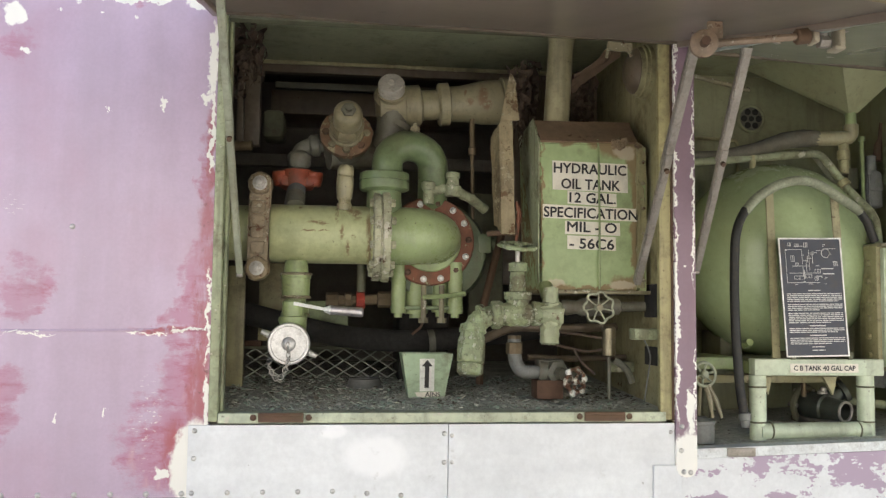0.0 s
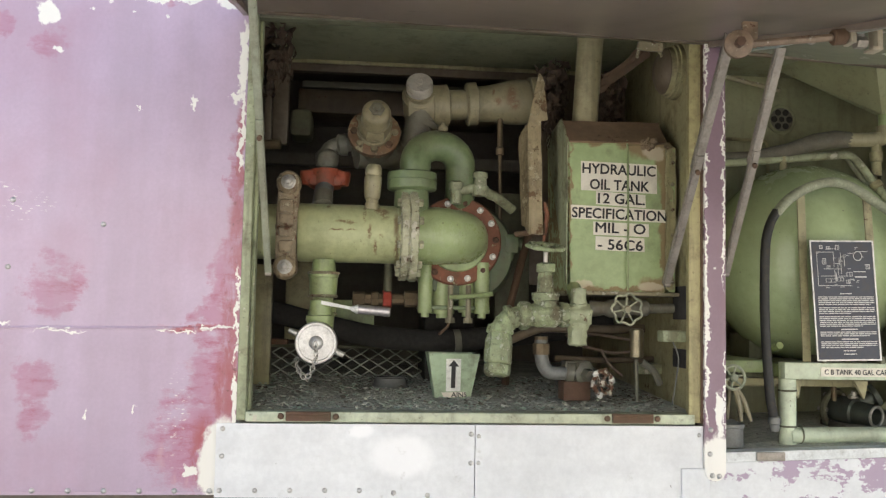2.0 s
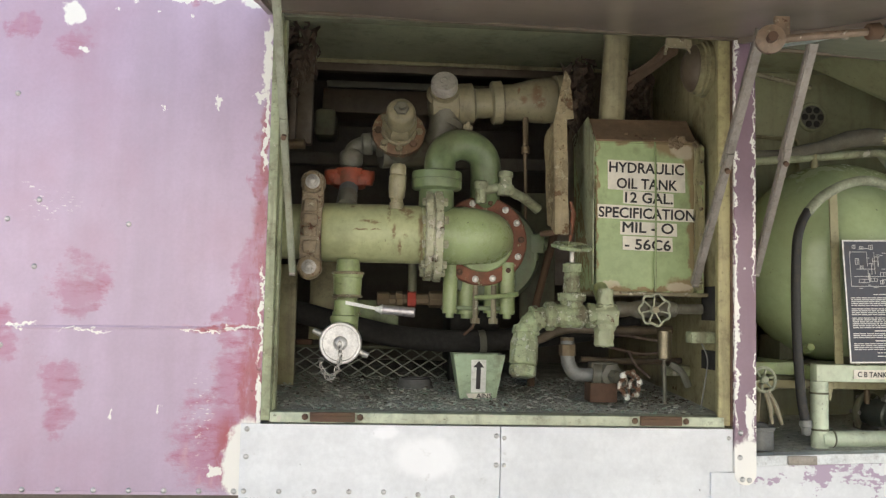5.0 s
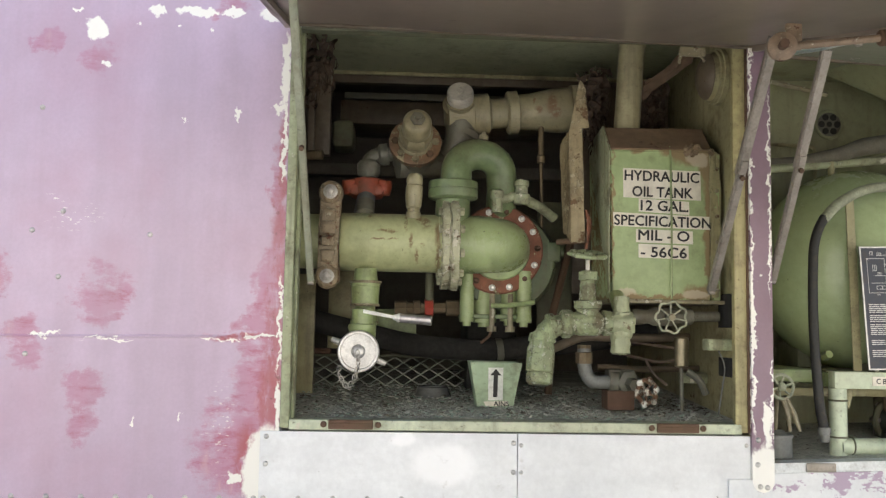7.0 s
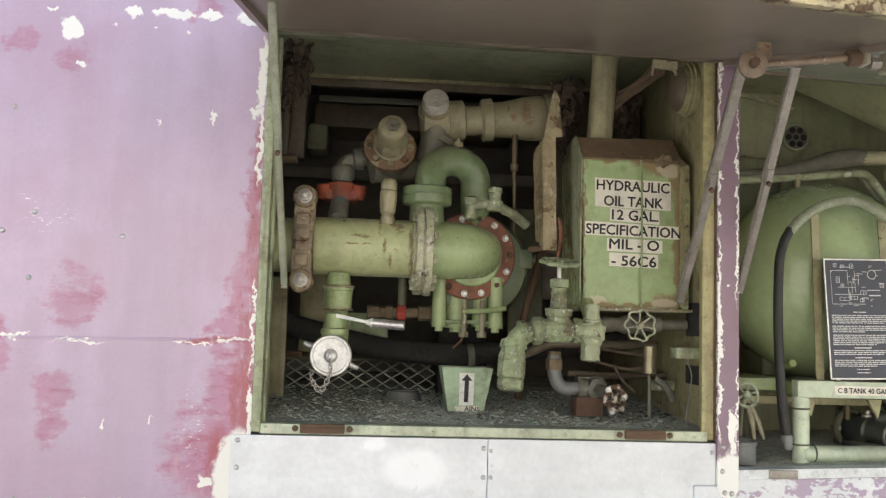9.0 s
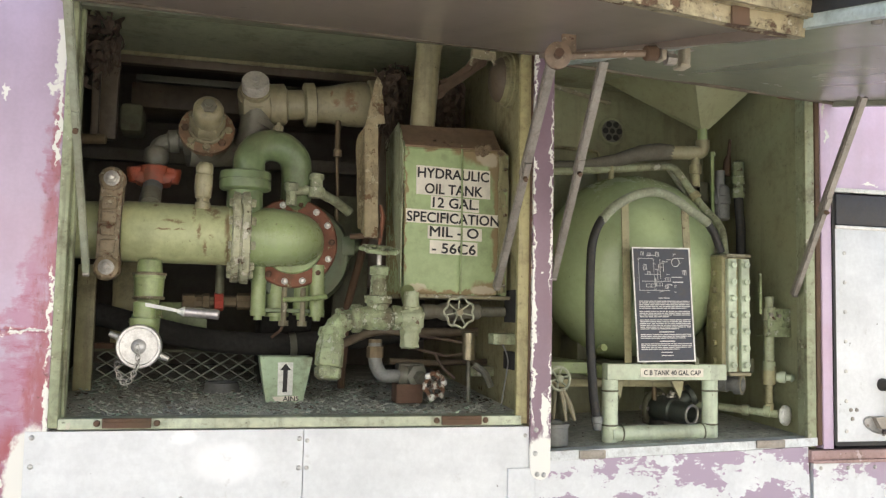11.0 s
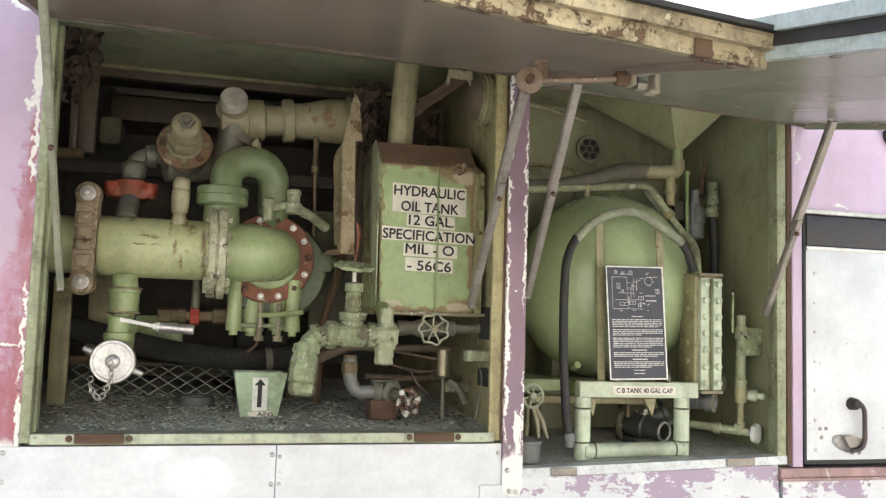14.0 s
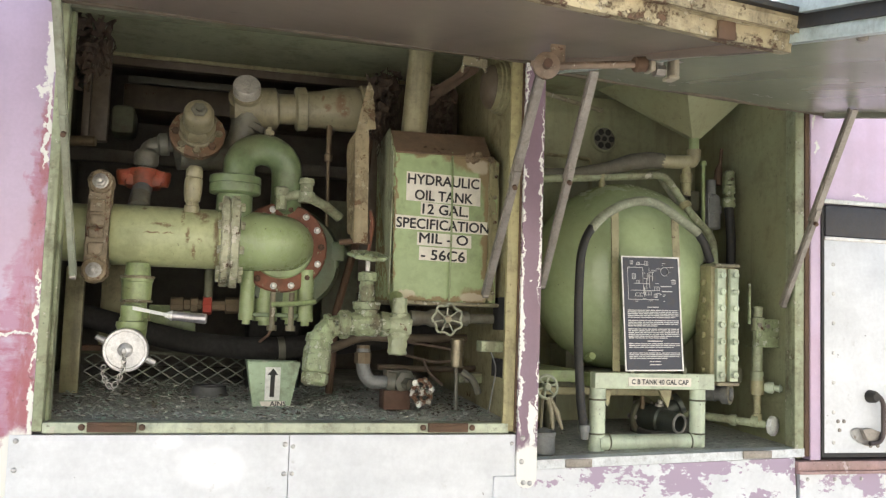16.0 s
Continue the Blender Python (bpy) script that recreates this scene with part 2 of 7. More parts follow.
def purple_paint(name, reds, whites, chips=0.2, tone=1.0, tint=(1, 1, 1), edge=()):
    """Faded purple-pink paint over red primer, with chips down to white."""
    m = Mat(name, tuple(tone * k * c for k, c in zip(tint, (0.505, 0.395, 0.51))), 0.40)
    fade = m.ramp(m.noise(1.3, 4, 0.55), 0.25, 0.75)
    m.layer(fade, tuple(tone * k * c for k, c in zip(tint, (0.59, 0.475, 0.605))), None, 0.7)
    m.layer(m.ramp(m.noise(5, 4, 0.6, warp=(1, 1, 0.18)), 0.45, 0.75), tuple(tone * k * c for k, c in zip(tint, (0.43, 0.335, 0.405))), None, 0.6)
    m.spread(0.04, 12)
    if reds:
        red = m.spots(reds, 0.10, 9.0, 0.8)
        ragged = m.noise(16, 9, 0.78, warp=(0.6, 1, 1.2))
        red = m.ramp(m.math("ADD", red, m.math("MULTIPLY", m.math("SUBTRACT", ragged, 0.5), 2.6)), 0.42, 0.95)
        m.layer(red, (0.44, 0.145, 0.24), 0.5, 0.55)
        deep = m.ramp(m.noise(22, 8, 0.75, warp=(0.5, 1, 1.4), move=(3, 0, 1)), 0.46, 0.66)
        m.layer(m.math("MULTIPLY", red, deep), (0.38, 0.085, 0.12), None, 0.6)
        m.layer(m.math("MULTIPLY", red, m.ramp(m.noise(7, 7, 0.7, warp=(1.6, 1, 0.6), move=(4, 0, 2)), 0.55, 0.68)), (0.60, 0.40, 0.42), None, 0.6)
    if edge:
        strip = m.math("MULTIPLY", m.spots(edge, 0.03, 18, 0.45), m.ramp(m.noise(20, 7, 0.7, warp=(1, 1, 0.35), move=(6, 0, 4)), 0.36, 0.52))
        m.layer(strip, (0.40, 0.10, 0.105), 0.5, 0.85)
        m.layer(m.math("MULTIPLY", strip, m.ramp(m.noise(60, 5, 0.7), 0.58, 0.64)), (0.16, 0.06, 0.05), 0.7, 0.7)
    run = m.noise(9, 4, 0.6, warp=(1, 1, 0.05), move=(2, 0, 7))
    m.layer(m.ramp(run, 0.4, 0.7), tuple(tone * k * c for k, c in zip(tint, (0.40, 0.33, 0.40))), 0.5, 0.35)
    m.layer(m.ramp(m.noise(2.2, 5, 0.6, move=(8, 0, 3)), 0.48, 0.75), tuple(tone * k * c for k, c in zip(tint, (0.46, 0.30, 0.38))), None, 0.55)
    if whites:
        m.layer(m.spots(whites, 0.03, 34.0, 0.12), (0.87, 0.86, 0.80), 0.6, 1.0, -0.6)
    scratch = m.math("MULTIPLY", m.spots([(-0.51, 1.71, 0.06, 0.03), (-0.56, 1.75, 0.03, 0.012), (-0.14, 1.2, 0.03, 0.1)], 0.05, 14, 0.6), m.ramp(m.noise(150, 3, 0.6, warp=(0.35, 1, 1.2)), 0.61, 0.64))
    m.layer(scratch, (0.8, 0.78, 0.74), 0.6, 0.9)
    tiny = m.ramp(m.noise(38, 3, 0.5, move=(2, 0, 5)), 0.78 - 0.06 * chips, 0.80 - 0.06 * chips)
    m.layer(tiny, (0.8, 0.78, 0.74), 0.6, 0.9)
    m.layer(m.ramp(m.noise(60, 4, 0.6, warp=(1, 1, 0.3)), 0.66, 0.8), (0.28, 0.2, 0.25), None, 0.25)
    m.bump(m.math("MULTIPLY", m.noise(6, 3), 1.0))
    m.bump(m.math("MULTIPLY", m.noise(90, 2), 0.12))
    return m.done(0.25, 0.004)


def skirt_paint(name, purple=0.0, bright=()):
    """White-primed aluminium with scuffs; purple is what is left of the old coat."""
    m = Mat(name, (0.77, 0.79, 0.80), 0.34)
    m.layer(m.ramp(m.noise(3, 5, 0.6, warp=(0.6, 1, 1.6)), 0.35, 0.7), (0.645, 0.665, 0.675), 0.4, 0.9)
    m.spread(0.05, 9)
    if bright:
        m.layer(m.spots(bright, 0.02, 16, 0.3), (0.90, 0.91, 0.92), 0.5, 0.8)
    m.layer(m.ramp(m.noise(14, 6, 0.7), 0.6, 0.75), (0.47, 0.47, 0.44), 0.6, 0.7)
    m.layer(m.ramp(m.noise(55, 3, 0.5), 0.76, 0.79), (0.12, 0.1, 0.08), 0.7, 0.8)
    if purple:
        p = m.ramp(m.noise(6.5, 9, 0.68, warp=(0.8, 1, 1.3), move=(0.3, 0, 0.9)), 0.56 - 0.12 * purple, 0.575 - 0.12 * purple)
        m.layer(p, (0.42, 0.33, 0.43), 0.45, 1.0, 0.6)
    m.bump(m.math("MULTIPLY", m.noise(4, 3), 0.8))
    m.bump(m.math("MULTIPLY", m.noise(70, 3), 0.15))
    return m.done(0.25, 0.004)


def gravel_ground():
    m = Mat("gravel_ground", (0.485, 0.465, 0.425), 0.9).spread(0.2, 1.5)
    m.layer(m.ramp(m.noise(40, 5, 0.7), 0.45, 0.6), (0.34, 0.33, 0.31), None, 0.6)
    m.bump(m.noise(50, 5))
    return m.done(0.6, 0.02)


def debris_floor():
    m = Mat("littered_floor", (0.48, 0.48, 0.42), 0.85).spread(0.3, 8)
    m.layer(m.ramp(m.noise(60, 6, 0.8), 0.5, 0.58), (0.58, 0.60, 0.53), None, 0.8)
    m.layer(m.ramp(m.noise(30, 7, 0.75, move=(3, 3, 3)), 0.56, 0.62), (0.36, 0.43, 0.32), None, 0.8)
    m.layer(m.ramp(m.noise(14, 6, 0.7, move=(1, 5, 2)), 0.58, 0.68), (0.10, 0.09, 0.07), None, 0.6)
    m.bump(m.noise(60, 5, 0.7))
    return m.done(1.0, 0.012)


def hatch_under(name, colour, rough):
    m = Mat(name, colour, rough).spread(0.07, 2.5)
    m.layer(m.ramp(m.noise(2.2, 3, 0.5, warp=(2.5, 0.35, 1)), 0.42, 0.72), tuple(0.72 * c for c in colour), rough + 0.1, 0.6)
    m.layer(m.ramp(m.noise(6, 5, 0.65, warp=(2.2, 0.4, 1), move=(3, 1, 0)), 0.55, 0.75), (0.30, 0.25, 0.20), rough + 0.08, 0.18)
    m.layer(m.ramp(m.noise(16, 6, 0.7), 0.64, 0.74), (0.09, 0.075, 0.06), 0.6, 0.35)
    m.bump(m.math("MULTIPLY", m.noise(3, 2), 1.2))
    m.bump(m.math("MULTIPLY", m.noise(70, 3), 0.1))
    return m.done(0.15, 0.004)


GROUND = gravel_ground()
LITTER = debris_floor()
HATCH_BROWN = hatch_under("oily_brown_hatch", (0.25, 0.205, 0.165), 0.3)
HATCH_GREEN = hatch_under("grey_green_hatch", (0.33, 0.34, 0.26), 0.24)

# ---- tools for meshes ----
ORIGIN = {}


def thing(name, at, label, category, group=""):
    """An Empty at the thing's base, under which its parts are built in world metres."""
    ob = new(name)
    ob.empty_display_size = 0.05
    ob.location = at
    ORIGIN[ob] = Vector(at)
    return tagged(ob, label, category, group)


def part(name, bm, material, parent=None, label="", smooth=True):
    """Links a bmesh, given in world metres, as one mesh under a thing or a part."""
    if parent is not None:
        bmesh.ops.translate(bm, verts=bm.verts, vec=-ORIGIN[parent])
    bmesh.ops.recalc_face_normals(bm, faces=bm.faces)
    me = bpy.data.meshes.new(name)
    bm.to_mesh(me)
    bm.free()
    me.materials.append(material)
    if smooth:
        for f in me.polygons:
            f.use_smooth = True
        me.set_sharp_from_angle(angle=radians(38))
    ob = new(name, me)
    if parent is not None:
        ob.parent = parent
        ORIGIN[ob] = ORIGIN[parent]
    else:
        ORIGIN[ob] = Vector((0, 0, 0))
    if label:
        ob["label"] = label
    return ob


def solo(name, bm, material, label, category, group="", kind="", smooth=True):
    """A thing of one mesh, with its origin at the middle of its base."""
    lo = Vector([min(v.co[i] for v in bm.verts) for i in range(3)])
    hi = Vector([max(v.co[i] for v in bm.verts) for i in range(3)])
    base = Vector(((lo.x + hi.x) / 2, (lo.y + hi.y) / 2, lo.z))
    bmesh.ops.translate(bm, verts=bm.verts, vec=-base)
    ob = part(name, bm, material, None, "", smooth)
    ob.location = base
    return tagged(ob, label, category, group, kind)


def frame_of(direction):
    d = Vector(direction).normalized()
    side = d.orthogonal().normalized()
    if abs(d.z) < 0.95:
        side = d.cross(Vector((0, 0, 1))).normalized()
    return side, d.cross(side).normalized(), d


def box(bm, x0, x1, y0, y1, z0, z1, bevel=0.0, turn=None):
    made = bmesh.ops.create_cube(bm, size=1.0)["verts"]
    for v in made:
        v.co = Vector(((x0 + x1) / 2 + v.co.x * (x1 - x0), (y0 + y1) / 2 + v.co.y * (y1 - y0), (z0 + z1) / 2 + v.co.z * (z1 - z0)))
    if bevel:
        edges = list({e for v in made for e in v.link_edges})
        made = bmesh.ops.bevel(bm, geom=edges, offset=bevel, segments=2, affect="EDGES", profile=0.5)["verts"]
    if turn is not None:
        bmesh.ops.transform(bm, matrix=turn, verts=list({v for v in made}))
    return bm


def lathe(bm, base, direction, profile, seg=24, caps=True):
    """Turns (height, radius) pairs round an axis from base."""
    side, up, d = frame_of(direction)
    base = Vector(base)
    rings = []
    for h, r in profile:
        rings.append([bm.verts.new(base + d * h + (side * math.cos(a) + up * math.sin(a)) * max(r, 1e-4))
                      for a in (2 * math.pi * i / seg for i in range(seg))])
    for a, b in zip(rings, rings[1:]):
        for i in range(seg):
            bm.faces.new((a[i], a[(i + 1) % seg], b[(i + 1) % seg], b[i]))
    if caps:
        bm.faces.new(rings[0][::-1])
        bm.faces.new(rings[-1])
    return bm


def cyl(bm, a, b, r, r2=None, seg=20, bevel=0.0):
    a, b = Vector(a), Vector(b)
    n = (b - a).length
    r2 = r if r2 is None else r2
    c = min(bevel, n / 3)
    prof = [(0, r - c), (c, r), (n - c, r2), (n, r2 - c)] if c else [(0, r), (n, r2)]
    return lathe(bm, a, b - a, prof, seg)


def rounded(points, bend, steps=6):
    """A line through the points with its corners rounded."""
    pts = [Vector(p) for p in points]
    out = [pts[0]]
    for a, b, c in zip(pts, pts[1:], pts[2:]):
        r = min(bend, (a - b).length * 0.49, (c - b).length * 0.49)
        p, q = b + (a - b).normalized() * r, b + (c - b).normalized() * r
        for i in range(steps + 1):
            t = i / steps
            out.append((1 - t) ** 2 * p + 2 * t * (1 - t) * b + t * t * q)
    out.append(pts[-1])
    return out


def tube(bm, points, radius, seg=14, bend=0.0, steps=6, caps=True):
    """A round tube along points; radius is a number or one for each point."""
    pts = rounded(points, bend, steps) if bend else [Vector(p) for p in points]
    n = len(pts)
    radii = [radius] * n if not isinstance(radius, (list, tuple)) else list(radius)
    t0 = (pts[1] - pts[0]).normalized()
    side, up, _ = frame_of(t0)
    rings = []
    for i, p in enumerate(pts):
        t = (pts[min(i + 1, n - 1)] - pts[max(i - 1, 0)]).normalized()
        side = (side - t * side.dot(t)).normalized()
        up = t.cross(side)
        rings.append([bm.verts.new(p + (side * math.cos(a) + up * math.sin(a)) * radii[i])
                      for a in (2 * math.pi * k / seg for k in range(seg))])
    for a, b in zip(rings, rings[1:]):
        for i in range(seg):
            bm.faces.new((a[i], a[(i + 1) % seg], b[(i + 1) % seg], b[i]))
    if caps:
        bm.faces.new(rings[0][::-1])
        bm.faces.new(rings[-1])
    return bm


def ring(bm, centre, axis, major, minor, seg=32, small=10):
    side, up, d = frame_of(axis)
    centre = Vector(centre)
    grid = []
    for i in range(seg):
        a = 2 * math.pi * i / seg
        out = side * math.cos(a) + up * math.sin(a)
        grid.append([bm.verts.new(centre + out * (major + minor * math.cos(b)) + d * minor * math.sin(b))
                     for b in (2 * math.pi * k / small for k in range(small))])
    for i in range(seg):
        for k in range(small):
            a, b = grid[i], grid[(i + 1) % seg]
            bm.faces.new((a[k], a[(k + 1) % small], b[(k + 1) % small], b[k]))
    return bm


def slab(bm, corners, thick):
    """A plate from four corners, thickened along its normal."""
    c = [Vector(p) for p in corners]
    nrm = (c[1] - c[0]).cross(c[3] - c[0]).normalized() * thick
    lo = [bm.verts.new(p) for p in c]
    hi = [bm.verts.new(p + nrm) for p in c]
    k = len(c)
    bm.faces.new(lo[::-1])
    bm.faces.new(hi)
    for i in range(k):
        bm.faces.new((lo[i], lo[(i + 1) % k], hi[(i + 1) % k], hi[i]))
    return bm


def prism(bm, outline, y0, y1):
    """An outline of (x, z) pairs drawn out from y0 to y1."""
    a = [bm.verts.new((x, y0, z)) for x, z in outline]
    b = [bm.verts.new((x, y1, z)) for x, z in outline]
    bm.faces.new(a)
    bm.faces.new(b[::-1])
    n = len(outline)
    for i in range(n):
        bm.faces.new((a[i], b[i], b[(i + 1) % n], a[(i + 1) % n]))
    return bm


def hexnut(bm, at, axis, r, h):
    return lathe(bm, at, axis, [(0, r), (h * 0.8, r), (h, r * 0.85)], 6)


def crust(bm, amount=0.001, cuts=2, size=70.0):
    """Roughens a surface as thick flaking paint does."""
    bmesh.ops.remove_doubles(bm, verts=bm.verts, dist=0.00005)
    bmesh.ops.subdivide_edges(bm, edges=bm.edges[:], cuts=cuts, use_grid_fill=True)
    bm.normal_update()
    for v in bm.verts:
        k = noise.noise(v.co * size) + 0.6 * noise.noise(v.co * size * 2.7)
        v.co += v.normal * amount * (k + (1.2 if k > 0.35 else 0.0))
    return bm


B = bmesh.new

# ---- the large structure: ground and the truck's side ----
solo("ground", box(B(), -150, 150, -150, 150, -0.3, 0), GROUND, "pale gravel ground under and around the old truck", "ground", kind="structure")

REDS = [(-0.435, 1.521, 0.075, 0.06), (-0.43, 1.465, 0.05, 0.03), (-0.475, 1.29, 0.05, 0.07), (-0.465, 1.19, 0.055, 0.04),
        (-0.60, 2.125, 0.03, 0.04), (-0.475, 2.11, 0.05, 0.04), (-0.62, 1.39, 0.05, 0.05), (-0.075, 1.43, 0.1, 0.025),
        (-0.06, 1.29, 0.06, 0.14), (-0.10, 1.14, 0.11, 0.13), (-0.03, 1.55, 0.04, 0.14), (-0.15, 2.24, 0.05, 0.03),
        (-0.70, 1.55, 0.05, 0.05), (-0.02, 1.75, 0.02, 0.12)]
WHITES = [(-0.48, 2.174, 0.025, 0.03), (-0.335, 2.224, 0.018, 0.014), (-0.235, 2.226, 0.05, 0.012), (-0.15, 2.226, 0.03, 0.01),
          (-0.045, 2.23, 0.03, 0.02), (-0.012, 2.08, 0.012, 0.09), (-0.025, 1.985, 0.016, 0.012), (-0.008, 1.90, 0.006, 0.1),
          (-0.004, 1.45, 0.004, 0.12), (-0.007, 1.24, 0.008, 0.07), (-0.03, 1.10, 0.055, 0.10), (-0.105, 1.078, 0.018, 0.014),
          (-0.57, 1.42, 0.04, 0.005), (-0.42, 1.408, 0.06, 0.0025), (-0.15, 1.412, 0.05, 0.0025), (-0.05, 1.418, 0.04, 0.005),
          (-0.13, 1.965, 0.006, 0.018), (-0.256, 1.949, 0.005, 0.008), (-0.45, 2.09, 0.012, 0.008), (-0.53, 2.22, 0.012, 0.006), (-0.37, 2.19, 0.006, 0.005), (-0.28, 2.185, 0.008, 0.004), (-0.2, 2.18, 0.004, 0.008), (-0.24, 1.23, 0.004, 0.012), (-0.35, 1.22, 0.003, 0.012)]
EDGE_REDS = [(-0.016, 1.62, 0.02, 0.16), (-0.02, 1.42, 0.024, 0.16), (-0.024, 1.27, 0.03, 0.09), (-0.01, 1.85, 0.010, 0.12), (-0.075, 1.13, 0.03, 0.08), (-0.11, 1.415, 0.07, 0.008)]
PURPLE = purple_paint("faded_purple_paint", REDS, WHITES, edge=EDGE_REDS)
PURPLE_POST = purple_paint("chipped_purple_paint", [(2.05, 1.5, 0.02, 0.6)], [(1.162, 1.9, 0.004, 0.3), (1.163, 1.45, 0.006, 0.25), (1.19, 1.10, 0.05, 0.07), (1.215, 1.3, 0.003, 0.12), (1.163, 2.1, 0.004, 0.1), (1.212, 1.8, 0.004, 0.25), (1.2, 1.22, 0.012, 0.06)], 0.5, 0.46, (1.08, 0.92, 0.9))
PURPLE_REAR = purple_paint("pink_purple_paint", [(2.5, 1.98, 0.1, 0.05)], [(2.066, 2.02, 0.006, 0.025), (2.06, 2.12, 0.004, 0.05), (2.22, 1.885, 0.02, 0.004)], 0.2, 1.2)
SKIRT = skirt_paint("white_skirt_paint", 0.0, [(0.40, 1.115, 0.075, 0.05), (0.30, 1.175, 0.03, 0.016)])
SKIRT_CHIPPED = skirt_paint("chipped_skirt_paint", 0.5)
SKIRT_REAR = skirt_paint("rear_skirt_paint", 0.35)
DOOR_WHITE = skirt_paint("white_door_paint")


def structure(name, bm, mat, label, category="wall"):
    return solo(name, bm, mat, label, category, kind="structure")


def rivets(parent, spots, r=0.006, y=0.0, mat=None, label=""):
    """Round rivet heads on a skin that faces -y."""
    base = B()
    lathe(base, (0, 0, 0), (0, -1, 0), [(0, r), (r * 0.45, r * 0.8), (r * 0.7, r * 0.35), (r * 0.72, 0.0)], 10)
    first = None
    for x, z in spots:
        if first is None:
            first = part("rivet", base, mat or ALU, None, label)
            ob = first
        else:
            ob = new("rivet", first.data)
        ob.parent = parent
        ob.location = Vector((x, y, z)) - parent.location


# purple side panel, thick and with a folded lower edge
side = structure("wall_1", box(box(B(), -1.9, 0.0, 0.0, 0.03, 1.03, 2.375, 0.002), -1.9, -0.045, 0.004, 0.05, 1.022, 1.034), PURPLE,
                 "faded purple-pink painted sheet metal side with red patches and white chips")
rivets(side, [(-1.85 + 0.0815 * i, 1.036 - 0.004 * (i / 22)) for i in range(23)] + [(-0.603, 1.972), (-0.54, 1.716), (-0.612, 1.668), (-0.329, 1.663), (-0.544, 1.556), (-0.613, 1.369)], 0.007)
structure("trim_1", tube(B(), [(-1.9, 0.0, 1.416), (-0.6, 0.0, 1.412), (0.0, 0.0, 1.42)], 0.004, 8), PURPLE, "low crease pressed along the purple side panel", "trim")

# white skirt below the pump bay, with its step down towards the wheel arch
low = [(-0.045, 1.018), (0.30, 1.014), (0.40, 1.006), (0.48, 0.992), (0.56, 0.972), (0.579, 0.966)]
skirt = structure("skirt_1", prism(B(), low + [(0.579, 1.1925), (-0.045, 1.1925)], -0.006, 0.012), SKIRT, "scuffed white aluminium skirt panel with a row of rivets", "panel")
rivets(skirt, [(-0.033 + 0.083 * i, 1.034 - (0.0 if i < 5 else 0.006 * (i - 4))) for i in range(7)] + [(-0.03, 1.18), (-0.03, 1.115), (0.57, 1.17), (0.57, 1.10)], 0.0065, -0.006)
skirt = structure("skirt_2", prism(B(), [(0.581, 0.966), (0.62, 0.95), (0.75, 0.93), (1.16, 0.93), (1.16, 1.1925), (0.581, 1.1925)], -0.006, 0.012), SKIRT, "scuffed white aluminium skirt panel beside the rear strip", "panel")
rivets(skirt, [(0.589, 1.165), (0.589, 1.10), (0.70, 1.0), (1.15, 1.17)], 0.0055, -0.006)
structure("trim_2", box(B(), 1.102, 1.175, -0.014, -0.006, 0.93, 1.088, 0.002), SKIRT, "square white patch plate riveted on the skirt", "trim")
skirt = structure("skirt_3", prism(B(), [(1.176, 0.93), (2.008, 0.93), (2.0, 1.126), (1.176, 1.1)], -0.002, 0.012), SKIRT_CHIPPED, "white skirt panel with flaking purple paint", "panel")
skirt = structure("skirt_4", box(B(), 2.016, 3.6, -0.004, 0.012, 0.93, 1.08), SKIRT_REAR, "rear skirt panel with patchy pink paint", "panel")
rivets(skirt, [(2.04 + 0.09 * i, 1.066) for i in range(8)], 0.006, -0.004)
ledge = B()
box(ledge, 2.0, 3.6, -0.026, 0.02, 1.083, 1.092, 0.002)
box(ledge, 2.0, 3.6, -0.018, 0.02, 1.092, 1.118, 0.002)
structure("trim_3", ledge, painted("pink_rusty_ledge", (0.40, 0.26, 0.25), rust=0.5, chips=0.4, grime=0.6, scale=18, pale=(0.6, 0.5, 0.5)), "rusty pink drip ledge along the rear skirt", "trim")

# frame of the pump bay
frame_l = B()
box(frame_l, 0.0, 0.022, -0.004, 0.05, 1.2, 2.2, 0.003)
box(frame_l, 0.022, 0.03, 0.03, 0.07, 1.2, 2.2, 0.002)
structure("frame_1", frame_l, POST_GREEN, "green-painted steel door post of the pump bay", "frame")
frame_r = B()
box(frame_r, 1.125, 1.16, -0.002, 0.012, 1.2, 2.2, 0.003)
box(frame_r, 1.148, 1.162, 0.012, 0.08, 1.2, 2.2, 0.002)
structure("frame_2", frame_r, POST_YELLOW, "yellowed green door post of the pump bay", "frame")
sill = B()
box(sill, 0.022, 1.14, -0.004, 0.055, 1.196, 1.221, 0.003)
sill = structure("sill_1", sill, SILL_PAINT, "dirty green sill edge below the pump bay", "sill")
for x0, x1 in ((0.118, 0.226), (0.925, 1.03)):
    h = B()
    box(h, x0, x1, -0.012, -0.002, 1.199, 1.222, 0.002)
    cyl(h, (x0 + 0.004, -0.012, 1.219), (x1 - 0.004, -0.012, 1.219), 0.004, seg=8)
    hinge = solo("hinge_leaf", h, RUST, "rusty brown catch plate on the green sill", "hinge", "sill catches")
    for x in (x0 - 0.012, x1 + 0.012):
        solo("screw", lathe(B(), (x, -0.004, 1.21), (0, -1, 0), [(0, 0.008), (0.004, 0.007), (0.006, 0.003)], 10), RUST, "rusty round bolt head in the green sill", "bolt", "sill bolts")
structure("trim_5", box(B(), 1.1545, 1.1605, -0.007, -0.0025, 1.2, 2.2, 0.001), RUST, "rusty edge strip along the door post", "trim")
strip = B()
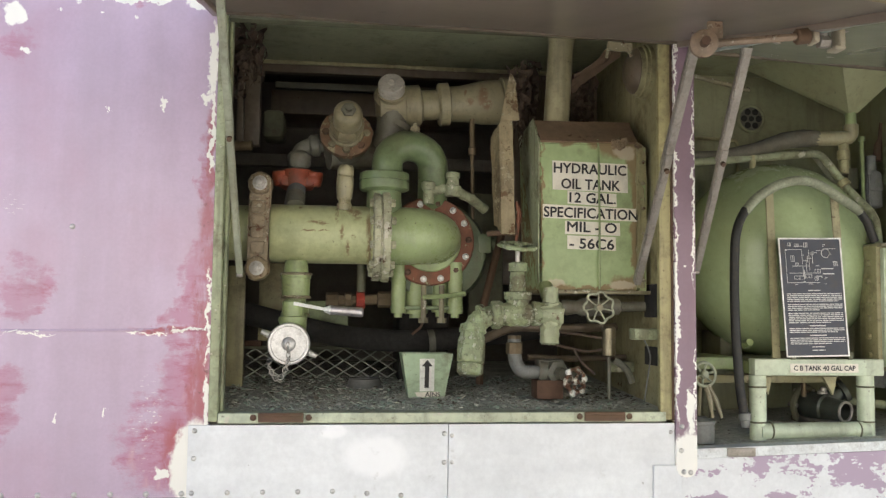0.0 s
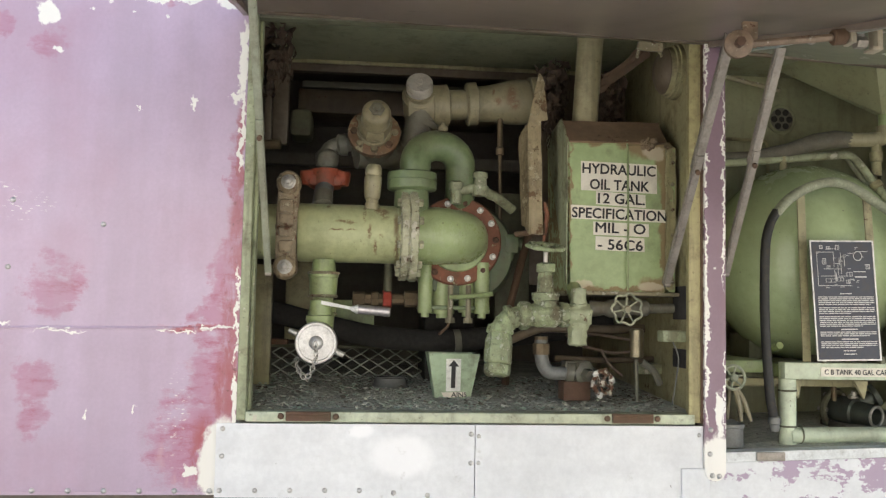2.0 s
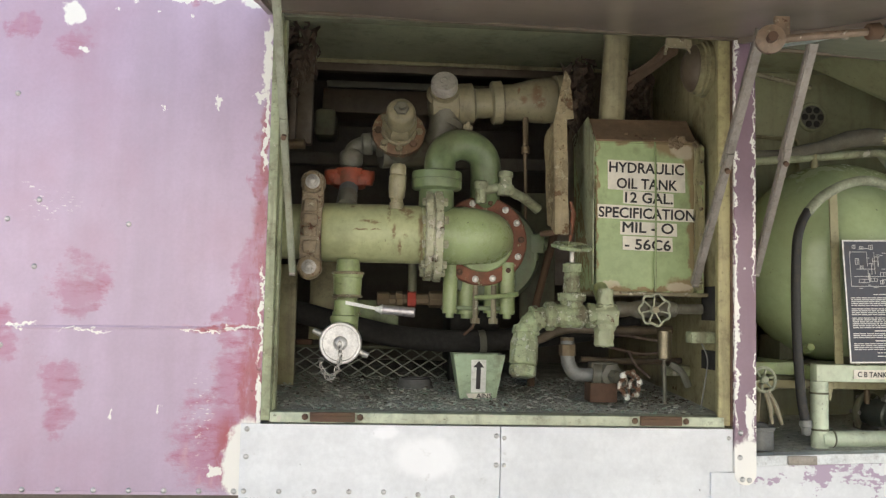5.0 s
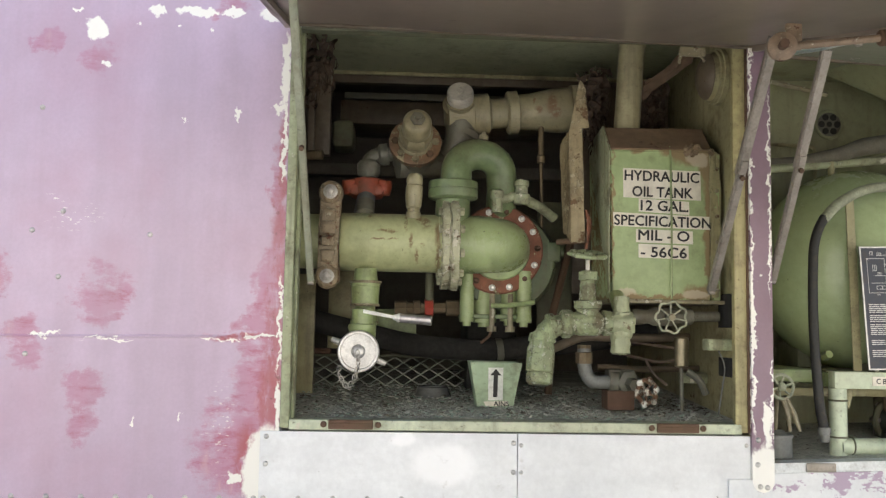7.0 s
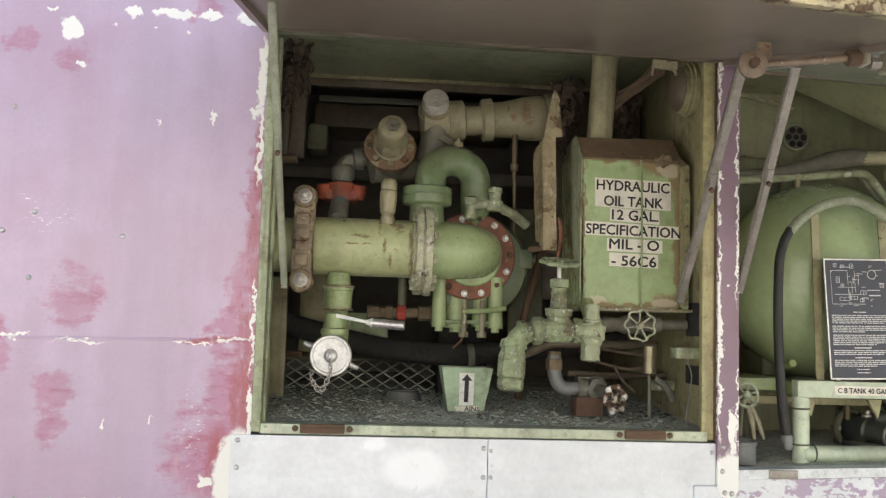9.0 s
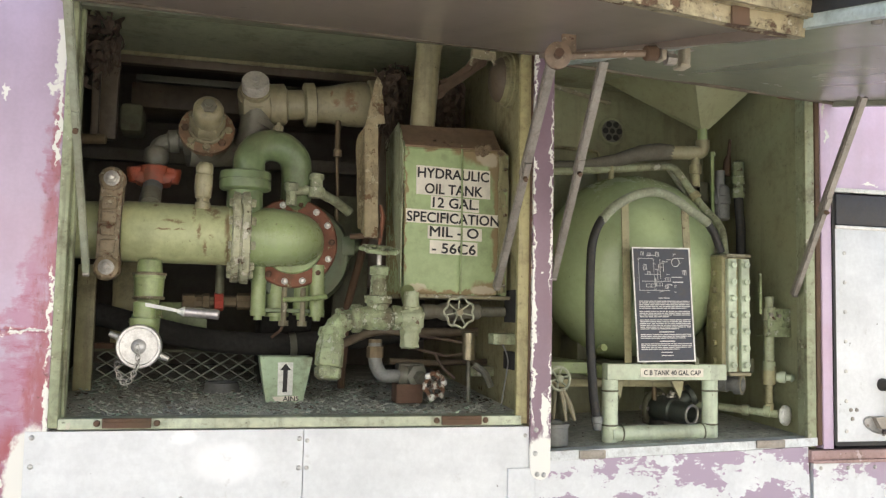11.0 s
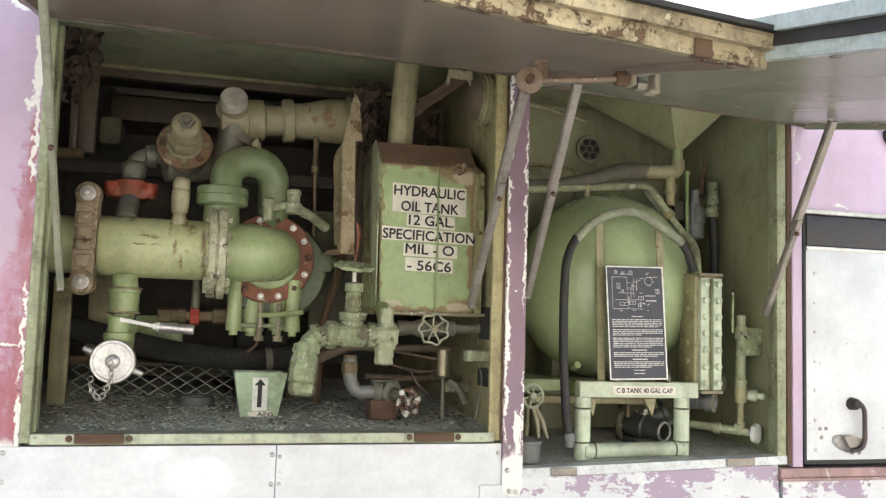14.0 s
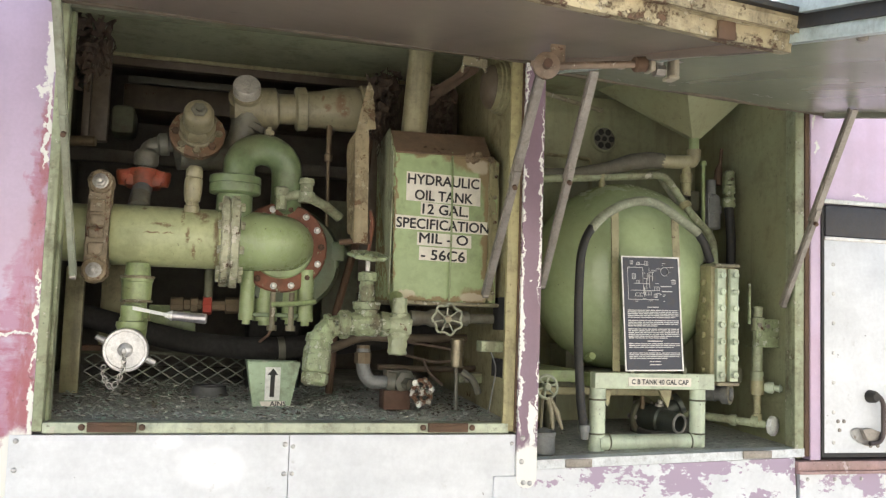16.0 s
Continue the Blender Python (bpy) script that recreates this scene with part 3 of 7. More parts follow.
prism(strip, [(1.161, 2.24)] + [(1.1885 - 0.0275 * math.cos(math.pi * i / 10), 1.085 - 0.0275 * math.sin(math.pi * i / 10)) for i in range(11)] + [(1.216, 2.24)], -0.016, 0.0)
strip = structure("post_1", strip, PURPLE_POST, "purple post strip between the bays, chipped to white", "post")
rivets(strip, [(1.18, 1.072), (1.198, 1.07), (1.176, 1.185), (1.174, 1.125)], 0.007, -0.016)
structure("post_2", box(B(), 1.163, 1.214, 0.001, 1.22, 0.95, 2.37), GREEN_WALL, "green steel partition between the two bays", "wall")

# frame of the tank bay
sill2 = B()
slab(sill2, [(1.216, -0.004, 1.102), (2.03, -0.004, 1.129), (2.03, -0.004, 1.152), (1.216, -0.004, 1.127)], -0.05)
sill2 = structure("sill_2", sill2, plain("worn_grey_sill", (0.64, 0.67, 0.67), 0.42, 0.15), "worn grey metal sill of the tank bay", "sill")
for x0, x1, z in ((1.30, 1.375, 1.118), (1.83, 1.92, 1.137)):
    solo("hinge_leaf", box(B(), x0, x1, -0.011, -0.004, z - 0.011, z + 0.011, 0.002), STRUT, "grey catch plate on the worn sill", "hinge", "sill catches")
structure("frame_3", box(box(B(), 2.0, 2.03, -0.002, 0.012, 1.15, 2.16, 0.003), 2.012, 2.03, 0.012, 0.06, 1.15, 2.16, 0.002), POST_GREEN, "green door post of the tank bay", "frame")
structure("frame_4", box(B(), 2.031, 2.046, -0.005, 0.03, 1.13, 2.2, 0.002), RUST, "rusty angle beside the tank bay", "frame")
structure("post_3", box(B(), 2.047, 2.081, -0.008, 0.03, 1.12, 2.2, 0.002), PURPLE_REAR, "narrow pink post beside the rear door", "post")
structure("wall_2", box(B(), 2.047, 3.6, -0.002, 0.03, 1.868, 2.375), PURPLE_REAR, "pink-purple rear side panel above the white door", "wall")
structure("trim_4", box(B(), 2.082, 3.6, -0.02, 0.0, 1.857, 1.87, 0.003), CLEAR_WHITE, "white drip rail over the rear door", "trim")

# insides of the bays: floor, back, ends, ceilings
floor = B()
slab(floor, [(-0.12, 0.05, 1.217), (1.163, 0.05, 1.217), (1.163, 1.2, 1.282), (-0.12, 1.2, 1.282)], -0.05)
structure("floor", floor, LITTER, "grimy bay floor strewn with paint flakes and dirt", "floor")
# end wall takes the darker green in place of the partition's, as shade
structure("wall_3", box(B(), -0.12, -0.1, 0.03, 1.2, 1.18, 2.36), GREEN_DARK, "green end wall of the pump bay, darkened in colour as if shaded", "wall")
# back wall: its dark colour stands in for the shade back there
structure("wall_4", box(B(), -0.12, 1.163, 1.2, 1.22, 1.18, 2.36), DARK, "dark back wall of the pump bay, shade put into its colour", "wall")
structure("ceiling_1", box(B(), -0.12, 1.163, 0.03, 0.74, 2.29, 2.31), CEILING_GREEN, "dark green ceiling sheet of the pump bay", "ceiling")
beam = structure("beam_1", box(B(), -0.12, 1.163, 0.715, 0.75, 2.252, 2.289, 0.003), BROWN_FRAME, "dark grimy beam at the back of the ceiling", "beam")
lip = part("worn_lip", box(B(), -0.12, 1.163, 0.704, 0.7145, 2.277, 2.289, 0.002), GREEN_WALL, None, "pale worn lip")
lip.parent, lip.location = beam, -beam.location
# closing sheet, coloured dark where only shade is known
structure("ceiling_2", box(B(), -0.12, 1.163, 0.75, 1.2, 2.34, 2.36), DARK, "dark sheet closing the top of the pump bay, shade put into its colour", "ceiling")
structure("wall_5", box(B(), 0.0, 2.046, 0.004, 0.03, 2.2, 2.375), PURPLE_REAR, "purple sheet above the bay doors", "wall")
structure("trim_7", box(B(), 0.023, 2.0, 0.001, 0.034, 2.190, 2.1995), GREEN_DARK, "dull green header edge over the bay openings", "trim")
floor2 = B()
slab(floor2, [(1.214, 0.046, 1.124), (2.03, 0.046, 1.149), (2.03, 0.62, 1.175), (1.214, 0.62, 1.15)], -0.04)
structure("floor_2", floor2, LITTER, "dusty grey floor of the tank bay", "floor")
structure("wall_6", box(B(), 1.214, 2.05, 0.60, 0.62, 1.05, 2.36), OLIVE, "olive green back wall of the tank bay", "wall")
structure("wall_7", box(B(), 2.031, 2.05, 0.031, 0.60, 1.05, 2.36), OLIVE, "olive green end wall of the tank bay", "wall")
structure("ceiling_3", box(B(), 1.214, 2.031, 0.03, 0.60, 2.27, 2.29), OLIVE, "olive green ceiling of the tank bay", "ceiling")
structure("roof", box(B(), -1.9, 3.6, -0.01, 2.4, 2.375, 2.41), CLEAR_WHITE, "flat pale roof of the truck body", "roof")
structure("wall_8", box(B(), -1.9, 3.6, 2.37, 2.4, 0.93, 2.375), PURPLE_REAR, "plain far side of the truck body", "wall")
structure("wall_9", box(B(), -1.93, -1.9, 0.0, 2.4, 0.93, 2.41), PURPLE_REAR, "plain front end of the truck body", "wall")
structure("wall_10", box(B(), 3.6, 3.63, 0.0, 2.4, 0.93, 2.41), PURPLE_REAR, "plain rear end of the truck body", "wall")
# added wall, never in view: bounces sunlight back at the truck's side
structure("wall_12", box(B(), -40, 40, -9.3, -9.0, 0, 5.0), plain("pale_bounce_wall", (0.71, 0.695, 0.655), 0.85, 0, 0.1, 0.8), "unseen pale wall added to bounce light into the bays", "wall")
structure("underside", box(B(), -1.9, 3.6, 0.06, 2.37, 0.99, 1.04), DARK, "dark underside of the truck body", "chassis")

# boards that close the space below the body
boards = structure("wall_11", box(B(), -1.9, 3.6, 0.50, 0.52, 0.0, 0.99), DARK, "dark boarding below the truck body", "wall")
plank = box(B(), -0.068, 0.068, -0.02, 0.0, 0.0, 0.985, 0.003)
first = part("plank", plank, RED_BRICK)
for i in range(14):
    ob = first if i == 0 else new("plank", first.data)
    ob.parent = boards
    ob.location = Vector((-1.45 + 0.148 * i, 0.5, 0.0)) - boards.location

# white rear door with its dark rubber top and pull handle
door = thing("door_1", (2.5, 0.0, 1.13), "white riveted rear side door with a dark top band", "door")
tagged(door, kind="structure")
leaf = part("door_leaf", box(B(), 2.09, 2.9, -0.012, 0.0, 1.14, 1.752, 0.003), DOOR_WHITE, door)
part("edge_seal", box(box(B(), 2.0815, 2.09, -0.012, 0.0, 1.13, 1.856), 2.09, 2.9, -0.009, 0.0, 1.128, 1.14), RUBBER, door, "black rubber door seal")
part("top_band", box(B(), 2.09, 2.9, -0.018, 0.0, 1.762, 1.852, 0.004), plain("dark_band", (0.045, 0.045, 0.05), 0.5), door, "dark grey rubber band")
part("top_rail", box(B(), 2.09, 2.9, -0.016, 0.0, 1.75, 1.761, 0.002), ALU, door)
handle = B()
tube(handle, [(2.244, -0.015, 1.302), (2.244, -0.034, 1.304), (2.256, -0.036, 1.304), (2.27, -0.036, 1.285), (2.27, -0.036, 1.195), (2.256, -0.036, 1.172), (2.225, -0.034, 1.17)], 0.007, 8, 0.02)
part("door_handle", handle, plain("dark_handle", (0.09, 0.07, 0.065), 0.4, 0.5), door, "dark bent metal pull handle")
hub = B()
lathe(hub, (2.244, -0.012, 1.302), (0, -1, 0), [(0, 0.019), (0.02, 0.017), (0.03, 0.012)], 14)
part("handle_boss", hub, RUBBER, door)
lock = B()
lathe(lock, (2.222, -0.012, 1.186), (0, -1, 0), [(0, 0.046), (0.002, 0.048), (0.006, 0.046), (0.003, 0.040), (0.001, 0.030)], 30)
for v in lock.verts:
    v.co.z = 1.186 + (v.co.z - 1.186) * 0.5 - (v.co.x - 2.222) * 0.25
part("lock_plate", lock, ALU, door, "oval metal pull cup")
lever_ = B()
prism(lever_, [(2.205, 1.208), (2.232, 1.212), (2.270, 1.200), (2.272, 1.174), (2.252, 1.168), (2.222, 1.178)], -0.03, -0.012)
part("lock_flap", lever_, STRUT, door, "grey metal lock flap")
for i, (x, z) in enumerate([(2.12, 1.17 + 0.085 * k) for k in range(7)] + [(2.135, 1.23), (2.155, 1.23), (2.14, 1.205), (2.245, 1.16), (2.27, 1.16), (2.19, 1.185)]):
    part("rivet", lathe(B(), (x, -0.012, z), (0, -1, 0), [(0, 0.006), (0.003, 0.005), (0.004, 0.0)], 10), ALU if i < 7 else STRUT, door)

kn = B()
lathe(kn, (2.41, -0.002, 2.118), (0, -1, 0), [(0, 0.03), (0.004, 0.036), (0.02, 0.037), (0.026, 0.030), (0.028, 0.012)], 24)
solo("rubber_bumper", kn, RUBBER, "dark round rubber bumper on the pink side panel", "bumper")
structure("trim_6", box(B(), 2.408, 2.412, -0.0035, -0.001, 1.868, 2.082), RUBBER, "dark seam between two pink panels", "trim")

# lifted hatch doors with their stays
def hatch(label, hinge_l, hinge_r, out_l, out_r, mat, edge_mat, side_mat):
    ob = thing("hatch_door", hinge_l, label, "hatch door", "lifted hatch doors")
    a, b, c, d = map(Vector, (hinge_l, hinge_r, out_r, out_l))
    up = (b - a).cross(d - a).normalized()
    up = up if up.z > 0 else -up
    bm = B()
    n = 8
    rows = [[bm.verts.new(a.lerp(b, i / n).lerp(d.lerp(c, i / n), j / n) + up * 0.004 * math.sin(i * 1.7 + j)) for i in range(n + 1)] for j in range(n + 1)]
    tops = [[bm.verts.new(v.co + up * 0.012) for v in row] for row in rows]
    for g, flip in ((rows, 1), (tops, 0)):
        for j in range(n):
            for i in range(n):
                q = (g[j][i], g[j][i + 1], g[j + 1][i + 1], g[j + 1][i])
                bm.faces.new(q[::-1] if flip else q)
    loop = lambda g: g[0] + [r[-1] for r in g[1:]] + g[-1][-2::-1] + [r[0] for r in g[-2:0:-1]]
    lo, hi = loop(rows), loop(tops)
    for i in range(len(lo)):
        k = (i + 1) % len(lo)
        bm.faces.new((lo[i], lo[k], hi[k], hi[i]))
    part("sheet", bm, mat, ob)
    out = (d - a).normalized()

    def lip(p, q, drop, wide, name, paint):
        e = B()
        slab(e, [p - up * drop, q - up * drop, q + up * 0.014, p + up * 0.014], wide)
        return part(name, crust(e, 0.0014, 14, 34.0), paint, ob)

    lip(d, c, 0.016, 0.028, "outer_edge", edge_mat)
    e = B()
    slab(e, [d + out * 0.03 + up * 0.012, c + out * 0.03 + up * 0.012 + (c - d).normalized() * 0.03, c + out * 0.03 + up * 0.036 + (c - d).normalized() * 0.03, d + out * 0.03 + up * 0.036], 0.02)
    part("rolled_edge", crust(e, 0.0018, 14, 34.0), edge_mat, ob)
    e = B()
    far = (c - d).normalized() * 0.036
    slab(e, [d + out * 0.036 + up * 0.037, c + out * 0.036 + up * 0.037 + far, c + out * 0.036 + up * 0.045 + far, d + out * 0.036 + up * 0.045], 0.03)
    part("weather_strip", e, RUBBER, ob, "black weather strip")
    lip(b, c, 0.012, 0.015, "end_edge", mat)
    lip(a, d, 0.012, 0.015, "end_edge", side_mat)
    e = B()
    cyl(e, a, b, 0.006, seg=10)
    part("hinge_tube", e, BROWN_FRAME, ob)
    return ob, a, b, c, d, up


PALE_EDGE = plain("pale_green_edge", (0.43, 0.50, 0.465), 0.3)
hatch1 = hatch("lifted hatch door with an oily brown underside and peeling yellow edge", (0.0, -0.012, 2.2), (1.185, -0.012, 2.178), (-0.03, -1.0, 2.04), (1.235, -1.0, 1.94), HATCH_BROWN, PEEL, HATCH_BROWN)
hatch2 = hatch("lifted hatch door with a grey-green underside", (1.22, -0.012, 2.158), (2.10, -0.012, 2.12), (1.25, -1.30, 1.888), (2.13, -1.30, 1.85), HATCH_GREEN, PALE_EDGE, PALE_EDGE)
e = B()
a2, d2, u2 = hatch2[1], hatch2[4], hatch2[5]
slab(e, [a2 + u2 * 0.03 - Vector((0.012, 0, 0)), d2 + u2 * 0.03 - Vector((0.012, 0, 0)), d2 + u2 * 0.055 - Vector((0.012, 0, 0)), a2 + u2 * 0.055 - Vector((0.012, 0, 0))], 0.02)
part("seal_strip", e, PALE_EDGE, hatch2[0], "pale edge strip above a dark gap")
# added black strip: stands in for the shaded gap between the edge bands
e = B()
for thick in (0.02, -0.034):
    slab(e, [a2 + u2 * 0.009, d2 + u2 * 0.009, d2 + u2 * 0.034, a2 + u2 * 0.034], thick)
part("gap_filler", e, RUBBER, hatch2[0], "black strip added as the dark of the gap")
for k_ in range(7):
    e = B()
    q_ = hatch2[1].lerp(hatch2[2], 0.06 if k_ < 4 else 0.94).lerp(hatch2[4].lerp(hatch2[3], 0.06 if k_ < 4 else 0.94), 0.25 + 0.2 * (k_ % 4))
    lathe(e, q_ - hatch2[5] * 0.006, hatch2[5], [(0, 0.003), (0.002, 0.008), (0.008, 0.009)], 10)
    part("bolt", e, STRUT, hatch2[0])
catch = B()
box(catch, 1.10, 1.13, -1.035, -1.028, 1.925, 1.98, 0.002)
part("edge_catch", catch, RUST, hatch1[0])


def stay(label, foot, head, knee, half=0.008, mat=None):
    """A two-piece sliding hatch stay of channel metal."""
    ob = thing("hatch_stay", foot, label, "hatch stay", "hatch stays")
    f, h = Vector(foot), Vector(head)
    k = f.lerp(h, knee)
    w = Vector((half, 0, 0))
    n = (h - f).normalized().cross(w).normalized()
    for name, p, q, s in (("lower_channel", f, k.lerp(h, 0.12), 0.9), ("upper_channel", k, h, 1.1)):
        bm = B()
        off = n * (0.0 if s < 1 else 0.006)
        slab(bm, [p - w * s + off, p + w * s + off, q + w * s + off, q - w * s + off], 0.003)
        slab(bm, [p - w * s + off, q - w * s + off, q - w * s + off + n * 0.012, p - w * s + off + n * 0.012], 0.003)
        slab(bm, [p + w * s + off, q + w * s + off, q + w * s + off + n * 0.012, p + w * s + off + n * 0.012], -0.003)
        part(name, bm, mat or STRUT, ob, smooth=False)
    bm = B()
    cyl(bm, k - n * 0.012, k + n * 0.014, 0.006, seg=10)
    part("slide_pin", bm, RUST, ob)
    bm = B()
    cyl(bm, f - Vector((0.007, 0, 0)), f + Vector((0.007, 0, 0)), 0.006, seg=10)
    part("pivot", bm, STRUT, ob)
    return ob


stay("grey metal hatch stay fixed to the green post", (0.060, 0.045, 1.555), (0.045, -0.37, 2.137), 0.52, 0.0055, painted("green_grey_stay", (0.30, 0.32, 0.24), rust=0.2, grime=0.4))
stay("worn grey hatch stay beside the oil tank", (1.085, 0.05, 1.55), (1.085, -0.36, 2.085), 0.5)
stay("scratched grey hatch stay beside the purple post", (1.245, 0.05, 1.58), (1.245, -0.27, 2.09), 0.52)
stay("grey metal hatch stay at the rear end wall", (1.985, 0.03, 1.555), (1.985, -0.27, 2.065), 0.45)

latch = thing("latch_rod", (0.987, -0.6, 1.98), "rusty hatch latch rod with roller and clevis", "latch")
LATCH = painted("rusty_beige_latch", (0.27, 0.195, 0.135), rust=0.8, chips=0.4, grime=0.5, scale=30)
r = B()
lathe(r, (0.983, -0.622, 1.984), (0.25, 1, 0.1), [(0, 0.012), (0.002, 0.021), (0.006, 0.0265), (0.02, 0.0265), (0.024, 0.021), (0.026, 0.012)], 24)
part("roller", r, LATCH, latch)
r = B()
cyl(r, (0.976, -0.645, 1.981), (0.995, -0.57, 1.988), 0.009, seg=8)
part("axle", r, RUST, latch)
part("mount", box(B(), 1.0, 1.03, -0.60, -0.59, 1.985, 2.035, 0.002), LATCH, latch)
part("rod", tube(B(), [(0.995, -0.60, 1.988), (1.08, -0.60, 1.999), (1.215, -0.60, 2.016)], 0.0075, 8), LATCH, latch)
part("collar", cyl(B(), (1.178, -0.60, 2.011), (1.206, -0.60, 2.015), 0.016, seg=12, bevel=0.003), RUST, latch)
cl = B()
box(cl, 1.208, 1.272, -0.618, -0.585, 2.031, 2.043, 0.003)
box(cl, 1.208, 1.219, -0.618, -0.585, 1.998, 2.031, 0.003)
box(cl, 1.260, 1.272, -0.618, -0.585, 1.992, 2.031, 0.003)
box(cl, 1.250, 1.272, -0.618, -0.585, 1.986, 1.993, 0.002)
part("clevis", cl, painted("pale_rusty_clevis", (0.42, 0.37, 0.28), rust=0.4, grime=0.4, scale=30), latch)
part("clevis_nut", hexnut(B(), (1.225, -0.60, 2.004), (1, 0, 0), 0.013, 0.022), STRUT, latch)
part("clevis_pin", cyl(B(), (1.236, -0.60, 2.03), (1.236, -0.60, 2.0), 0.008, seg=10), STEEL, latch)

# ---- pump bay: pump and main pipe ----
R_MAIN = 0.081

pump = thing("fuel_pump", (0.58, 0.42, 1.24), "large green cast pump with a rusty bolted cover flange", "pump")
bm = B()
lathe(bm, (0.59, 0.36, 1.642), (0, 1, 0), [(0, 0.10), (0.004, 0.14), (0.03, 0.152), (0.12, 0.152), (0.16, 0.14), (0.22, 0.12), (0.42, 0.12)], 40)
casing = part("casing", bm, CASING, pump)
bm = B()
lathe(bm, (0.567, 0.336, 1.672), (0, 1, 0), [(0, 0.07), (0.0, 0.124), (0.004, 0.128), (0.028, 0.128)], 40)
part("cover_flange", bm, RUST_RED, pump, "red-brown rusted cover flange")
bm = B()
lathe(bm, (0.567, 0.326, 1.672), (0, 1, 0), [(0, 0.078), (0.002, 0.086), (0.012, 0.09)], 36)
part("cover", bm, GREEN, pump)
for i in range(14):
    a = 2 * math.pi * (i + 0.12) / 14
    bm = B()
    p = Vector((0.567 + 0.111 * math.cos(a), 0.336, 1.672 + 0.111 * math.sin(a)))
    lathe(bm, p, (0, -1, 0), [(0, 0.010), (0.003, 0.010), (0.0035, 0.0075), (0.010, 0.0075), (0.013, 0.005)], 8)
    part("bolt", bm, ALU if i % 3 else RUST, pump)
bm = B()
box(bm, 0.71, 0.752, 0.36, 0.42, 1.642, 1.70, 0.008)
cyl(bm, (0.69, 0.39, 1.672), (0.762, 0.39, 1.672), 0.018, seg=14)
cyl(bm, (0.725, 0.375, 1.645), (0.725, 0.375, 1.622), 0.013, seg=10)
part("lug", bm, CASING, pump)
for x, y, z, r in ((0.478, 0.35, 1.452, 0.021), (0.532, 0.39, 1.45, 0.034), (0.60, 0.37, 1.455, 0.024), (0.642, 0.35, 1.452, 0.022)):
    bm = B()
    lathe(bm, (x, y, z), (0, 0, 1), [(0, r * 0.55), (0.012, r * 0.55), (0.012, r), (0.02, r * 1.06), (0.028, r), (0.16, r)], 18)
    part("foot_cylinder", bm, GREEN_SMOOTH, pump)
bm = B()
box(bm, 0.458, 0.665, 0.34, 0.44, 1.474, 1.486, 0.003)
part("foot_plate", bm, GREEN_PUMP, pump)
for x in (0.548, 0.60):
    bm = B()
    cyl(bm, (x, 0.325, 1.545), (x, 0.325, 1.44), 0.008, seg=10)
    cyl(bm, (x, 0.325, 1.452), (x, 0.325, 1.437), 0.014, seg=8)
    part("drain_cock", bm, WORN_RUST, pump)
part("drain_wire", tube(B(), [(0.548, 0.322, 1.445), (0.54, 0.315, 1.425), (0.515, 0.305, 1.405)], 0.004, 6), RUST, pump)
part("drain_lever", tube(B(), [(0.545, 0.315, 1.51), (0.60, 0.30, 1.513), (0.665, 0.29, 1.522)], 0.007, 8), GREEN, pump)
bm = B()
# pedestal is coloured near-black to stand in for the shade behind the bucket
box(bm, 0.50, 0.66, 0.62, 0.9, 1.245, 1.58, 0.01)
part("pedestal", bm, NEAR_BLACK, pump, "near-black pump pedestal, shade put into its colour")

pipe = thing("main_pipe", (0.2, 0.28, 1.60), "thick pale green fuel pipe with rust scabs", "pipe")
bm = B()
lathe(bm, (0.118, 0.28, 1.68), (1, 0, 0), [(0, 0.06), (0.0, R_MAIN - 0.003), (0.004, R_MAIN), (0.27, R_MAIN), (0.272, R_MAIN + 0.003), (0.285, R_MAIN + 0.003)], 40)
body = part("pipe_run", bm, CREAM, pipe)
part("pipe_stub", cyl(B(), (-0.1, 0.28, 1.68), (0.07, 0.28, 1.68), 0.076, seg=32), CREAM, pipe)
# split coupling: two bolted halves round the joint
bm = B()
lathe(bm, (0.062, 0.28, 1.68), (1, 0, 0), [(0, 0.083), (0.004, 0.098), (0.05, 0.098), (0.054, 0.083)], 36)
coup = part("coupling", crust(bm, 0.001), CLAMP_PAINT, pipe, "rust-worn split pipe coupling")
bm = B()
for s in (1, -1):
    cx_, cz_ = (0.094, 1.804) if s > 0 else (0.0905, 1.5785)
    lathe(bm, (cx_, 0.166, cz_), (0, 1, 0), [(0, 0.024), (0.003, 0.029), (0.012, 0.0315), (0.06, 0.0315)], 22)
outline = []
for i in range(13):
    k = i / 12
    outline.append((0.063 + 0.004 * k + 0.005 * math.sin(math.pi * k), 1.585 + 0.215 * k))
for i in range(13):
    k = 1 - i / 12
    outline.append((0.117 + 0.004 * k - 0.005 * math.sin(math.pi * k), 1.585 + 0.215 * k))
prism(bm, outline, 0.176, 0.235)
bmesh.ops.triangulate(bm, faces=[f for f in bm.faces if len(f.verts) > 4])
for z, h in ((1.632, 0.016), (1.672, 0.013), (1.705, 0.014), (1.742, 0.016)):
    box(bm, 0.073, 0.108, 0.168, 0.178, z - h, z + h, 0.003)
part("clamp_half", crust(bm, 0.0012), CLAMP_PAINT, coup)
for s in (1, -1):
    bm = B()
    cx_, cz_ = (0.094, 1.804) if s > 0 else (0.0905, 1.5785)
    lathe(bm, (cx_, 0.167, cz_), (0, -1, 0), [(0, 0.0195), (0.003, 0.0195), (0.0035, 0.018), (0.004, 0.0165)], 20)
    lathe(bm, (cx_, 0.164, cz_), (0, -1, 0), [(0, 0.016), (0.010, 0.016), (0.012, 0.013), (0.012, 0.009), (0.022, 0.009), (0.024, 0.006)], 6)
    part("bolt", bm, STEEL, coup)
